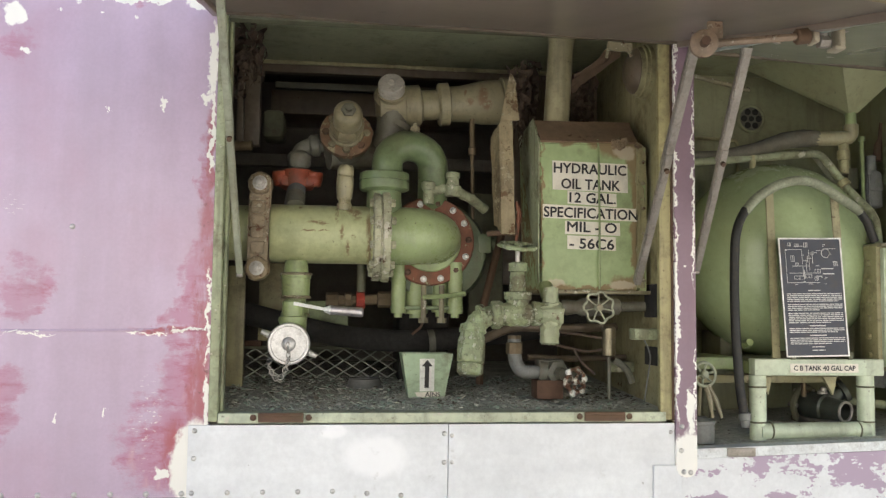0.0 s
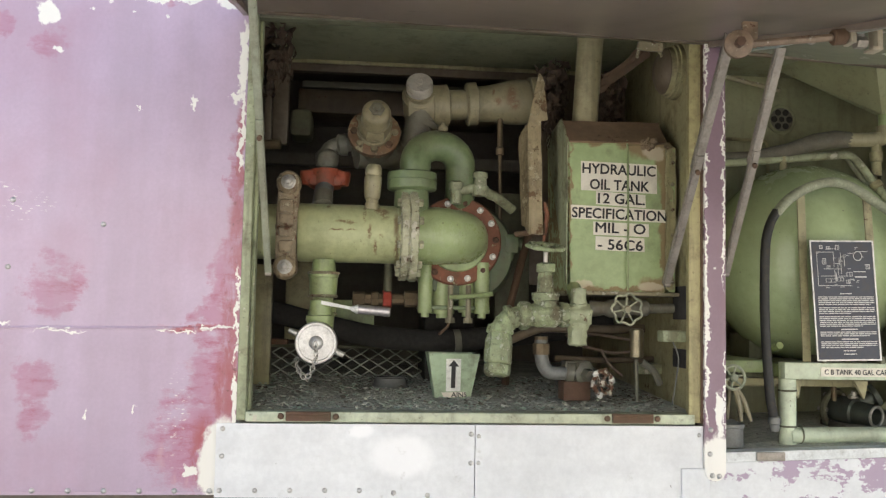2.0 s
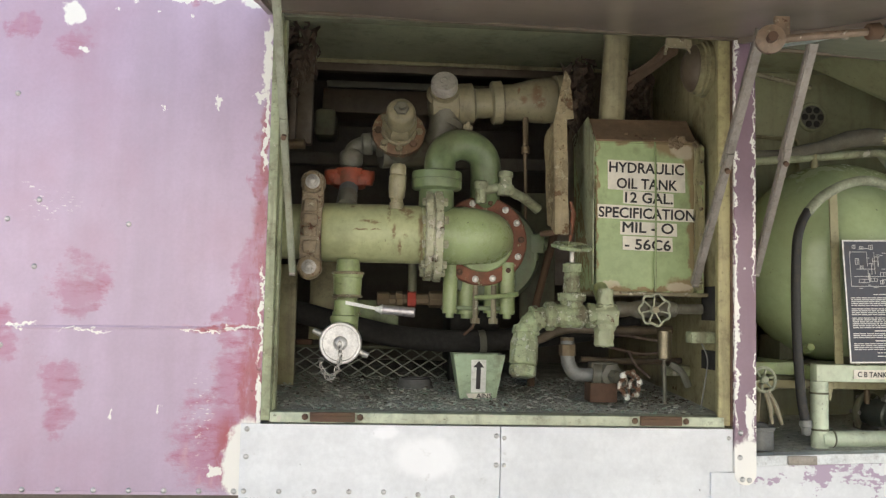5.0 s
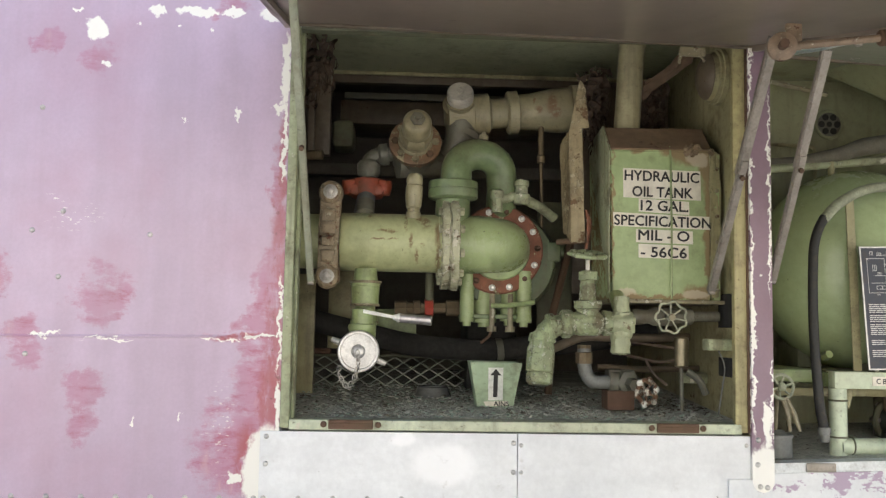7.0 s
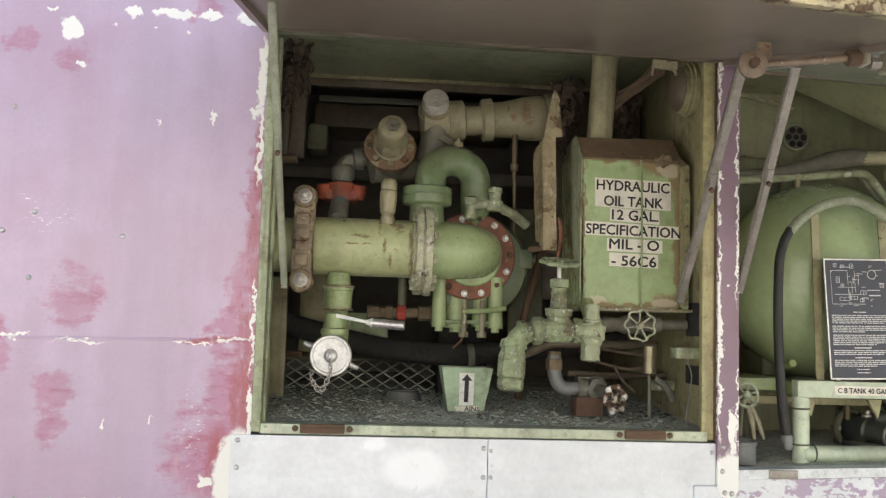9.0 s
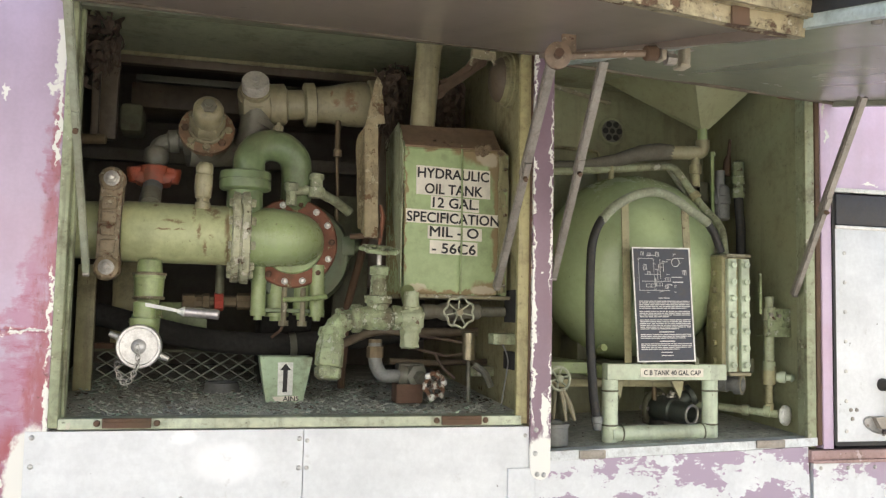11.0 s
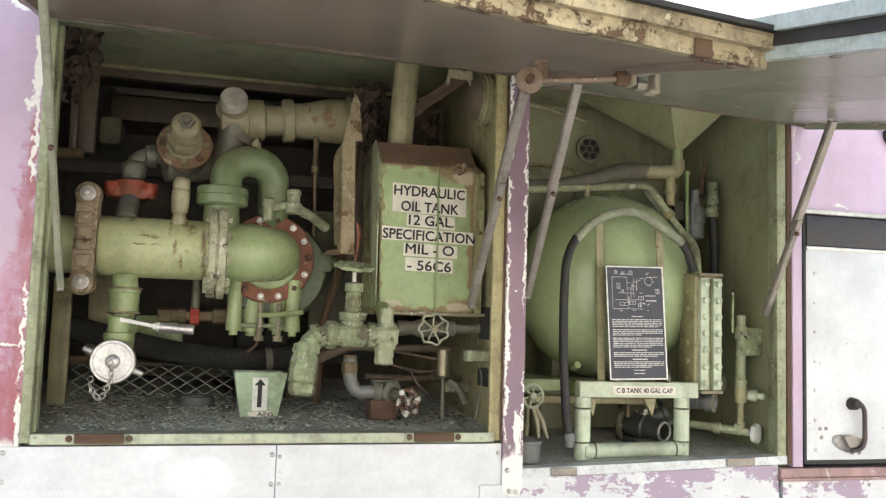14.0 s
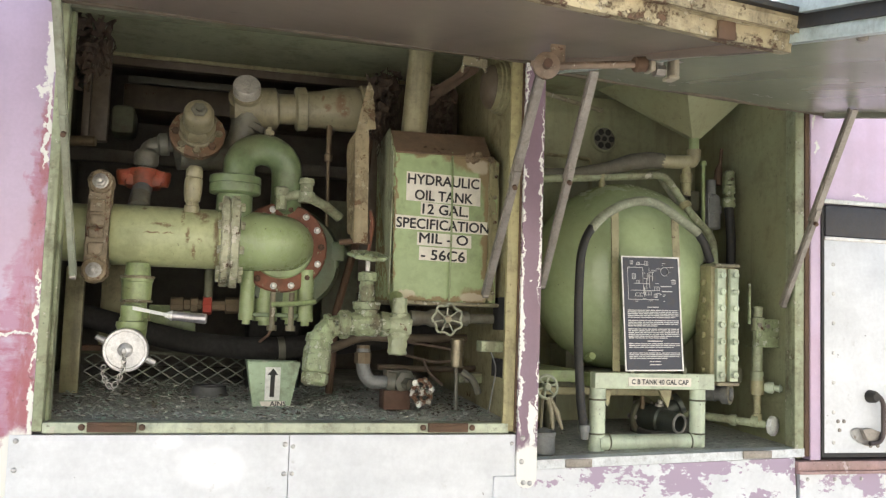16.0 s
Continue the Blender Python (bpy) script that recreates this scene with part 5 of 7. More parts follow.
for words, corners, place, wide in (
    ("HYDRAULIC", ((0.883, 1.807), (1.096, 1.8025), (1.0945, 1.8825), (0.882, 1.887)), (0.988, 1.8655), 0.204),
    ("OIL TANK", None, (0.9895, 1.8225), 0.165),
    ("12 GAL.", ((0.925, 1.7694), (1.064, 1.7625), (1.063, 1.7985), (0.925, 1.805)), (0.995, 1.785), 0.13),
    ("SPECIFICATION", ((0.8565, 1.7285), (1.125, 1.7235), (1.127, 1.7585), (0.855, 1.766)), (0.99, 1.743), 0.264),
    ("MIL - O", ((0.918, 1.6855), (1.0735, 1.683), (1.0725, 1.718), (0.918, 1.7215)), (0.993, 1.7045), 0.139),
    ("- 56C6", ((0.9245, 1.6445), (1.0615, 1.6415), (1.0605, 1.679), (0.9245, 1.6815)), (0.9925, 1.659), 0.125),
):
    if corners:
        bm = B()
        slab(bm, [(x, 0.1575, z) for x, z in corners], -0.0023)
        tape = part("label_tape", bm, LABEL, tank, "cream label tape with black capitals", smooth=False)
    lettering(words, 0.0275, (place[0], 0.1553, place[1]), wide, INK, tape, lean=-1.0)

bm = B()
lathe(bm, (0.927, 0.30, 2.0), (0.062, 0.0, 1), [(0, 0.04), (0.02, 0.04), (0.022, 0.037), (0.26, 0.037), (0.27, 0.04), (0.30, 0.04)], 24)
solo("filler_pipe", bm, FILLER, "thick pale green filler pipe above the oil tank", "pipe")

gv = thing("gate_valve", (0.77, 0.10, 1.31), "flaking green gate valve with bent spout pipe", "valve")
HUB = Vector((0.772, 0.09, 1.466))
bm = B()
lathe(bm, HUB + Vector((-0.062, 0, -0.002)), (1, 0.0, 0.02), [(0, 0.026), (0.002, 0.033), (0.02, 0.033), (0.022, 0.027), (0.04, 0.032), (0.085, 0.032), (0.1, 0.026), (0.102, 0.032), (0.122, 0.032), (0.124, 0.024)], 16)
lathe(bm, HUB + Vector((0, 0, 0.02)), (0.0, 0, 1), [(0, 0.028), (0.016, 0.03), (0.018, 0.036), (0.036, 0.036), (0.038, 0.022), (0.07, 0.021), (0.09, 0.019), (0.092, 0.025), (0.112, 0.024), (0.116, 0.014)], 16)
part("valve_body", crust(bm), GREEN_FLAKY, gv)
part("stem", cyl(B(), HUB + Vector((0, 0, 0.13)), HUB + Vector((0, 0, 0.185)), 0.0065, seg=10), STEEL, gv)


def handwheel(parent, centre, axis, radius, mat, spokes=5, rim=0.006, waves=0, name="handwheel", label=""):
    bm = B()
    side, up, d = frame_of(axis)
    c = Vector(centre)
    n = 40
    pts = []
    for i in range(n + 1):
        a = 2 * math.pi * i / n
        rr = radius * (1 + (0.09 * math.cos(waves * a) if waves else 0))
        pts.append(c + (side * math.cos(a) + up * math.sin(a)) * rr)
    tube(bm, pts, rim, 8, caps=False)
    wheel = part(name, bm, mat, parent, label)
    for i in range(spokes):
        a = 2 * math.pi * (i + 0.25) / spokes
        o = side * math.cos(a) + up * math.sin(a)
        part("spoke", tube(B(), [c - d * 0.006, c + o * radius * 0.5 - d * 0.004, c + o * radius], rim * 0.75, 6), mat, wheel)
    part("hub", lathe(B(), c - d * 0.012, d, [(0, 0.010), (0.016, 0.011), (0.02, 0.007)], 10), mat, wheel)
    return wheel


handwheel(gv, HUB + Vector((0, 0, 0.178)), (0.05, -0.25, 1), 0.046, GREEN_FLAKY, 5, 0.006, 8)
bm = B()
cyl(bm, HUB + Vector((-0.07, 0, -0.004)), HUB + Vector((-0.045, 0, -0.003)), 0.037, seg=8, bevel=0.003)
part("union_nut", crust(bm), GREEN_FLAKY, gv)
bm = B()
tube(bm, [HUB + Vector((-0.06, 0, -0.004)), HUB + Vector((-0.105, -0.01, -0.014)), HUB + Vector((-0.125, -0.02, -0.055)), HUB + Vector((-0.127, -0.03, -0.09))], 0.027, 16, 0.04)
lathe(bm, HUB + Vector((-0.12, -0.016, -0.03)), (-0.08, -0.2, -1), [(0, 0.033), (0.018, 0.035), (0.022, 0.03)], 16)
lathe(bm, HUB + Vector((-0.088, -0.004, -0.009)), (-1, -0.1, -0.15), [(0, 0.027), (0.001, 0.034), (0.016, 0.034), (0.018, 0.027)], 12)
part("spout_elbow", crust(bm), GREEN_FLAKY, gv)
bm = B()
lathe(bm, HUB + Vector((-0.123, -0.022, -0.05)), (-0.09, -0.2, -1), [(0, 0.03), (0.03, 0.036), (0.075, 0.036), (0.079, 0.031), (0.083, 0.035), (0.105, 0.033), (0.11, 0.025)], 8)
part("spout_end", crust(bm), GREEN_FLAKY, gv)
bm = B()
lathe(bm, HUB + Vector((0.06, 0.0, 0)), (1, 0, 0), [(0, 0.024), (0.05, 0.03), (0.06, 0.022)], 14)
lathe(bm, HUB + Vector((0.092, 0.01, 0.07)), (-0.03, 0, -1), [(0, 0.02), (0.04, 0.022), (0.042, 0.028), (0.095, 0.03), (0.11, 0.024), (0.145, 0.026), (0.15, 0.016)], 10)
part("tee", crust(bm, 0.0018), POST_GREEN, gv)
part("shaft_to_tank", cyl(B(), HUB + Vector((0.092, 0.03, 0.04)), HUB + Vector((0.092, 0.07, 0.075)), 0.02, seg=12), GREEN, gv)

gv2 = thing("globe_valve", (1.0, 0.18, 1.44), "small rusty green valve with an open spoked handwheel", "valve")
bm = B()
lathe(bm, (0.87, 0.18, 1.484), (1, 0, 0.02), [(0, 0.014), (0.04, 0.014), (0.042, 0.021), (0.06, 0.022), (0.085, 0.018), (0.10, 0.025), (0.15, 0.026), (0.17, 0.018), (0.185, 0.022), (0.205, 0.022), (0.21, 0.014), (0.28, 0.014)], 12)
part("valve_body", bm, OLD_IRON, gv2)
part("stem", cyl(B(), (1.004, 0.17, 1.487), (1.003, 0.115, 1.485), 0.009, seg=10), WORN_RUST, gv2)
handwheel(gv2, (1.003, 0.125, 1.485), (0, -1, 0.05), 0.040, plain("chalky_green_wheel", (0.36, 0.37, 0.27), 0.6, 0, 0.3, 40), 7, 0.0031, 7)

dv = thing("drain_cock", (0.89, 0.21, 1.24), "grey drain valve with a crusted white handwheel", "valve")
part("block", box(B(), 0.850, 0.925, 0.2, 0.27, 1.233, 1.285, 0.003), RUST, dv, "rusty mounting block")
bm = B()
box(bm, 0.858, 0.93, 0.215, 0.27, 1.286, 1.34, 0.004)
lathe(bm, (0.862, 0.225, 1.308), (1, -0.15, -0.1), [(0, 0.022), (0.0, 0.03), (0.022, 0.03), (0.024, 0.022), (0.04, 0.022)], 10)
lathe(bm, (0.905, 0.225, 1.308), (0.3, -1, -0.12), [(0, 0.034), (0.02, 0.034), (0.024, 0.028), (0.026, 0.018), (0.05, 0.016)], 6)
part("valve_body", bm, OLD_IRON, dv)
bm = B()
tube(bm, [(0.797, 0.25, 1.395), (0.797, 0.245, 1.335), (0.815, 0.24, 1.304), (0.87, 0.225, 1.306)], 0.019, 14, 0.035)
part("elbow", bm, GREY_PIPE, dv)
part("brown_nipple", lathe(B(), (0.797, 0.25, 1.355), (0, 0, 1), [(0, 0.024), (0.03, 0.024), (0.032, 0.019), (0.05, 0.019)], 8), BRASS, dv)
CRUST = painted("crusted_white", (0.52, 0.50, 0.43), rust=1.3, chips=0.3, grime=0.6, scale=60, bump=0.8)
WC, WA = Vector((0.945, 0.155, 1.285)), Vector((0.4, -0.9, 0.05))
handwheel(dv, WC, WA, 0.031, CRUST, 5, 0.006, 5, label="crusted white handwheel")
s1, u1, d1 = frame_of(WA)
for i in range(6):
    a = 2 * math.pi * (i + 0.2) / 6
    p = WC + (s1 * math.cos(a) + u1 * math.sin(a)) * 0.033
    bm = B()
    lathe(bm, p - d1 * 0.006, d1, [(0, 0.004), (0.003, 0.009), (0.009, 0.010), (0.013, 0.004)], 7)
    part("rim_knob", bm, CLEAR_WHITE if i % 2 else CRUST, dv)

sol = thing("solenoid", (1.053, 0.2, 1.25), "small bronze cylinder on a thin rod", "solenoid")
part("cylinder", lathe(B(), (1.053, 0.2, 1.35), (0, 0, 1), [(0, 0.012), (0.004, 0.019), (0.078, 0.02), (0.082, 0.016), (0.083, 0.0)], 18), plain("dull_bronze", (0.25, 0.22, 0.15), 0.35, 0.7), sol)
part("rod", cyl(B(), (1.055, 0.2, 1.235), (1.053, 0.2, 1.352), 0.0055, seg=8), OLD_IRON, sol)
for i, pts in enumerate(([(1.04, 0.2, 1.40), (0.98, 0.24, 1.41), (0.90, 0.28, 1.42)], [(1.04, 0.2, 1.37), (1.0, 0.24, 1.36), (0.92, 0.3, 1.38), (0.88, 0.3, 1.41)], [(1.02, 0.22, 1.30), (0.985, 0.24, 1.33), (0.97, 0.26, 1.37)])):
    part("copper_line", tube(B(), pts, 0.004, 8, 0.03), painted("copper_tube", (0.085, 0.058, 0.042), 0.3), sol, "thin dull copper pipe")
bm = B()
tube(bm, [(1.07, 0.2, 1.34), (1.1, 0.19, 1.32), (1.12, 0.2, 1.28)], 0.01, 8, 0.02)
part("link", bm, OLD_IRON, sol)

for z0, z1, y0 in ((1.40, 1.43, 0.09), (1.30, 1.33, 0.3)):
    solo("wall_rail", box(B(), 1.09, 1.163, y0, y0 + 0.05, z0, z1, 0.004), POST_GREEN, "short pale green bracket on the partition", "bracket", "partition brackets")
for i, (z0, z1) in enumerate(((1.46, 1.55), (1.33, 1.38))):
    solo("wall_slot", box(B(), 1.156, 1.1635, 0.1, 0.2, z0, z1, 0.001), NEAR_BLACK, "dark slot in the green partition", "slot", "partition slots")
solo("loose_wire", tube(B(), [(1.12, 0.1, 1.40), (1.135, 0.09, 1.36), (1.125, 0.09, 1.30), (1.115, 0.09, 1.236)], 0.002, 6, 0.03), GREY_PIPE, "thin loose grey wire by the partition", "wire")
rc = thing("round_cover", (1.163, 0.19, 2.08), "round flanged cover on the green partition", "cover")
part("rim", lathe(B(), (1.163, 0.19, 2.155), (-1, 0, 0), [(0, 0.078), (0.012, 0.078), (0.014, 0.074), (0.022, 0.074), (0.024, 0.068), (0.036, 0.066)], 36), GREEN_WALL, rc)
part("face", lathe(B(), (1.128, 0.19, 2.155), (-1, 0, 0), [(0, 0.064), (0.003, 0.064), (0.012, 0.056), (0.022, 0.04), (0.027, 0.02), (0.028, 0.0)], 32), BROWN_FRAME, rc, "dirty brown domed face")

# rusty brace and torn sheet in the upper corner
bm = B()
slab(bm, [(0.965, 0.31, 2.11), (0.985, 0.30, 2.165), (1.13, 0.28, 2.275), (1.12, 0.29, 2.225)], 0.012)
solo("corner_brace", crust(bm, 0.005, 7, 38.0), painted("rusted_brace", (0.13, 0.085, 0.055), rust=0.8, grime=0.6, scale=20, rough=0.85), "rust-eaten diagonal brace in the upper corner", "brace")
bm = B()
slab(bm, [(0.985, -0.006, 2.15), (1.05, -0.006, 2.148), (1.05, -0.006, 2.17), (0.985, -0.006, 2.172)], 0.012)
tube(bm, [(0.988, -0.01, 2.155), (0.983, -0.012, 2.13)], 0.004, 6)
tube(bm, [(1.04, -0.01, 2.155), (1.048, -0.012, 2.138)], 0.003, 6)
solo("hinge_remnant", crust(bm, 0.002, 2), WORN_RUST, "rusty broken hinge piece over the bay opening", "hinge")

bk = thing("drain_bucket", (0.553, 0.30, 1.236), "green tapered metal drain bucket with an arrow sign", "bucket")
bm = B()
rows = [(1.354, 0.0705, 0.06), (1.342, 0.069, 0.058), (1.246, 0.052, 0.042), (1.232, 0.05, 0.04)]
loops = []
for z, hx, hy in rows:
    loops.append([bm.verts.new((0.553 + sx * hx, 0.30 + sy * hy, z)) for sx, sy in ((-1, -1), (1, -1), (1, 1), (-1, 1))])
for a, b in zip(loops, loops[1:]):
    for i in range(4):
        bm.faces.new((a[i], a[(i + 1) % 4], b[(i + 1) % 4], b[i]))
bm.faces.new(loops[-1])
inner = [bm.verts.new((0.553 + sx * 0.066, 0.30 + sy * 0.056, 1.353)) for sx, sy in ((-1, -1), (1, -1), (1, 1), (-1, 1))]
low = [bm.verts.new((0.553 + sx * 0.05, 0.30 + sy * 0.04, 1.25)) for sx, sy in ((-1, -1), (1, -1), (1, 1), (-1, 1))]
for i in range(4):
    k = (i + 1) % 4
    bm.faces.new((loops[0][i], inner[i], inner[k], loops[0][k]))
    bm.faces.new((inner[i], low[i], low[k], inner[k]))
bm.faces.new(low[::-1])
part("bucket_body", bm, painted("bucket_green_paint", (0.36, 0.47, 0.31), rust=0.3, chips=0.3, grime=0.5, even=0.1), bk)


def on_bucket(x, k, lift):
    """A place on the bucket's front face: k from 0 at the rim to 1 at the foot."""
    return Vector((x, 0.2415 + 0.0165 * k - lift, 1.342 - 0.096 * k))


bm = B()
slab(bm, [on_bucket(0.533, 0.96, 0.001), on_bucket(0.573, 0.95, 0.001), on_bucket(0.572, 0.02, 0.001), on_bucket(0.531, 0.02, 0.001)], 0.001)
card = part("arrow_card", bm, CLEAR_WHITE, bk, "white card with a black upward arrow")
bm = B()
head = [on_bucket(0.552, 0.05, 0.0025), on_bucket(0.537, 0.24, 0.0025), on_bucket(0.546, 0.24, 0.0025), on_bucket(0.546, 0.86, 0.0025), on_bucket(0.558, 0.86, 0.0025), on_bucket(0.558, 0.24, 0.0025), on_bucket(0.567, 0.24, 0.0025)]
bm.faces.new([bm.verts.new(p) for p in head])
part("arrow", bm, INK, card)
bm = B()
slab(bm, [(0.527, 0.2555, 1.234), (0.588, 0.2555, 1.235), (0.588, 0.2548, 1.249), (0.52, 0.2548, 1.247)], 0.001)
tape = part("label_tape", bm, LABEL, bk, "small white label strip")
lettering("AINS", 0.0125, (0.569, 0.2533, 1.2415), 0.042, INK, tape)

# expanded metal guard at the back
guard = thing("mesh_guard", (0.26, 0.7, 1.25), "grey-green expanded metal mesh guard", "mesh guard")
nx, nz = 11, 6
x0, x1, z0, z1 = 0.02, 0.64, 1.238, 1.346
bm = B()
dx, dz = (x1 - x0) / nx, (z1 - z0) / nz
for i in range(-1, nx + 1):
    for j in range(nz):
        for s in (0, 1):
            ax = x0 + dx * (i + (j % 2) * 0.5)
            p = (ax + (0.5 * dx if s else 0.5 * dx), 0.70, z0 + dz * j)
            q = (ax + (dx if s else 0.0), 0.70, z0 + dz * (j + 1))
            if min(p[0], q[0]) >= x0 - 0.01 and max(p[0], q[0]) <= x1 + 0.03:
                tube(bm, [p, q], 0.0024, 5)
part("mesh", bm, plain("grey_green_mesh", (0.34, 0.37, 0.30), 0.6, 0.2), guard)
for z in (z0 - 0.004, z1 + 0.004):
    part("frame_bar", box(B(), x0 - 0.02, x1 + 0.02, 0.69, 0.71, z - 0.005, z + 0.005, 0.002), GREEN_DARK, guard)
part("frame_bar", box(B(), x0 - 0.04, x0 - 0.012, 0.66, 0.71, z0 - 0.01, z1 + 0.012, 0.003), GREEN_WALL, guard)
part("corner_clip", box(B(), x0 - 0.04, x0 + 0.05, 0.65, 0.7, z1 + 0.009, z1 + 0.026, 0.003), RUST, guard)

solo("floor_ring", lathe(B(), (0.39, 0.5, 1.236), (0, 0, 1), [(0, 0.055), (0.004, 0.058), (0.014, 0.05), (0.03, 0.047), (0.034, 0.042), (0.03, 0.036), (0.01, 0.034)], 24), GREY_PIPE, "grey metal ring cap on the littered floor", "ring")

# piping with a red union behind the main pipe
un = thing("union_pipe", (0.37, 0.42, 1.48), "brass pipe with a red union nut", "pipe")
bm = B()
lathe(bm, (0.27, 0.41, 1.50), (1, 0, 0.02), [(0, 0.015), (0.002, 0.022), (0.035, 0.022), (0.037, 0.018), (0.055, 0.018), (0.057, 0.023), (0.075, 0.023), (0.077, 0.016), (0.15, 0.016), (0.152, 0.024), (0.20, 0.024)], 8)
part("brass_run", bm, BRASS, un)
part("red_nut", lathe(B(), (0.358, 0.41, 1.502), (1, 0, 0.02), [(0, 0.024), (0.002, 0.027), (0.024, 0.027), (0.026, 0.024)], 8), painted("red_paint", (0.36, 0.045, 0.03), rust=0.2), un, "bright red union nut")
part("hanger", tube(B(), [(0.372, 0.41, 1.52), (0.372, 0.41, 1.62), (0.36, 0.4, 1.70)], 0.013, 10), GREEN_DARK, un)
part("stub", cyl(B(), (0.46, 0.41, 1.505), (0.52, 0.41, 1.507), 0.024, seg=14), GREEN_DARK, un)

bm = B()
tube(bm, [(0.02, 0.62, 1.46), (0.18, 0.6, 1.42), (0.34, 0.57, 1.385), (0.55, 0.55, 1.375), (0.8, 0.58, 1.40), (1.1, 0.62, 1.44)], 0.034, 16, 0.08)
hose = thing("suction_hose", (0.55, 0.55, 1.375), "thick black rubber hose behind the pump", "hose")
part("rubber_tube", bm, NEAR_BLACK, hose)
part("clamp_band", cyl(B(), (0.585, 0.5535, 1.377), (0.605, 0.555, 1.379), 0.0365, seg=16), OLD_IRON, hose, "dull iron clamp band")

solo("cross_pipe", tube(B(), [(0.66, 0.2, 1.385), (0.72, 0.28, 1.395), (0.80, 0.30, 1.43), (0.95, 0.32, 1.425), (1.12, 0.34, 1.43)], 0.013, 10, 0.04), BROWN_FRAME, "dark brown pipe running behind the gate valve", "pipe")
solo("cross_pipe", tube(B(), [(0.86, 0.36, 1.34), (1.0, 0.37, 1.335), (1.163, 0.38, 1.34)], 0.009, 8), BROWN_FRAME, "thin rusty pipe low at the back", "pipe")

# things in the dark at the back of the bay
for bmx, mat, name, lab, cat in (
    (box(box(B(), -0.015, 0.006, 0.565, 0.62, 1.98, 2.289, 0.003), 0.006, 0.055, 0.58, 0.62, 1.98, 2.289, 0.004), BROWN_FRAME, "upright_channel", "dark rusty upright channel at the back", "channel"),
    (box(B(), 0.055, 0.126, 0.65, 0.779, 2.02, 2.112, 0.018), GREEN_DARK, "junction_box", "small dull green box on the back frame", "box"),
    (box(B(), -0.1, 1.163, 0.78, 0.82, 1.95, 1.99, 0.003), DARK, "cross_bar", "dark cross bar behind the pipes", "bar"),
    (box(B(), 0.055, 0.15, 0.70, 0.72, 1.37, 1.66, 0.004), GREEN_WALL, "back_plate", "dull green plate at the back", "plate"),
    (box(B(), 0.20, 0.34, 0.64, 0.66, 1.40, 1.50, 0.004), GREEN, "back_plate", "pale green plate behind the drain valve", "plate"),
    (box(B(), -0.02, 0.03, 0.5, 0.53, 1.24, 1.60, 0.004), GREEN_WALL, "back_plate", "narrow green upright at the end wall", "plate"),
    (box(B(), 0.82, 1.15, 0.62, 0.66, 1.56, 2.24, 0.004), BROWN_FRAME, "back_plate", "dark brown plate behind the oil tank", "plate"),
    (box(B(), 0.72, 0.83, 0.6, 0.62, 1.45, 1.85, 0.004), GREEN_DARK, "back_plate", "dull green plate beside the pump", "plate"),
    (cyl(B(), (-0.1, 0.36, 1.93), (0.055, 0.34, 1.935), 0.014, seg=12), BRASS, "stub_pipe", "short brown stub pipe at the end wall", "pipe"),
    (tube(B(), [(0.74, 0.5, 1.25), (0.75, 0.48, 1.5), (0.80, 0.45, 1.72), (0.84, 0.45, 2.2)], 0.012, 8), RUST, "back_rod", "rusty rod behind the bracket", "rod"),
):
    solo(name, bmx, mat, lab, cat)
chan = thing("cross_channel", (0.43, 1.0, 2.165), "brown-grey cross channel at the back of the bay", "channel")
part("web", box(B(), 0.06, 0.80, 0.95, 1.2, 2.165, 2.25, 0.005), BROWN_FRAME, chan)
part("lip", box(B(), 0.075, 0.80, 0.93, 0.95, 2.252, 2.275, 0.002), OLD_IRON, chan)


def torn_sheet(bm, k, x, y, z, wide, high):
    """A crumpled sheet with ragged holes and a frayed lower edge."""
    cols, count = 14, 34
    grid = []
    for j in range(count + 1):
        v = j / count
        row = []
        for i in range(cols + 1):
            q = Vector((x + wide * (i / cols - 0.5) * (0.5 + 0.5 * v), y, z + high * v))
            bulge = 0.03 * noise.noise(q * 30 + Vector((k * 3.1, 0, 0))) + 0.012 * noise.noise(q * 85)
            row.append(bm.verts.new(q + Vector((0.016 * noise.noise(q * 60), bulge, 0.018 * noise.noise(q * 70 + Vector((5, k, 2)))))))
        grid.append(row)
    for j in range(count):
        for i in range(cols):
            hole = noise.noise(Vector((i * 0.45 + k * 7, j * 0.3, k))) + 0.35 * noise.noise(Vector((i * 1.3, j * 1.1 + k * 4, 2)))
            if hole > -0.28 + 0.3 * (1 - j / count) * (1 - j / count):
                corners = [grid[j][i], grid[j][i + 1], grid[j + 1][i + 1], grid[j + 1][i]]
                backs = [bm.verts.new(v.co + Vector((0, 0.003, 0))) for v in corners]
                bm.faces.new(corners)
                bm.faces.new(backs[::-1])
                for a in range(4):
                    b = (a + 1) % 4
                    if len(corners[a].link_faces) < 4:
                        bm.faces.new((corners[a], backs[a], backs[b], corners[b]))


def frayed(sheets, threads):
    bm = B()
    for k, sheet in enumerate(sheets):
        torn_sheet(bm, k, *sheet)
    bmesh.ops.delete(bm, geom=[v for v in bm.verts if not v.link_faces], context="VERTS")
    for i in range(threads):
        x, y, z, wide, high = random.choice(sheets)
        p = Vector((x + wide * random.uniform(-0.5, 0.5), y - 0.01, z + high * random.uniform(0.1, 0.9)))
        tube(bm, [p, p + Vector((random.uniform(-0.008, 0.008), 0, -0.02)), p + Vector((random.uniform(-0.014, 0.014), 0.004, -0.045))], [0.0016, 0.0012, 0.0006], 4)
    return bm


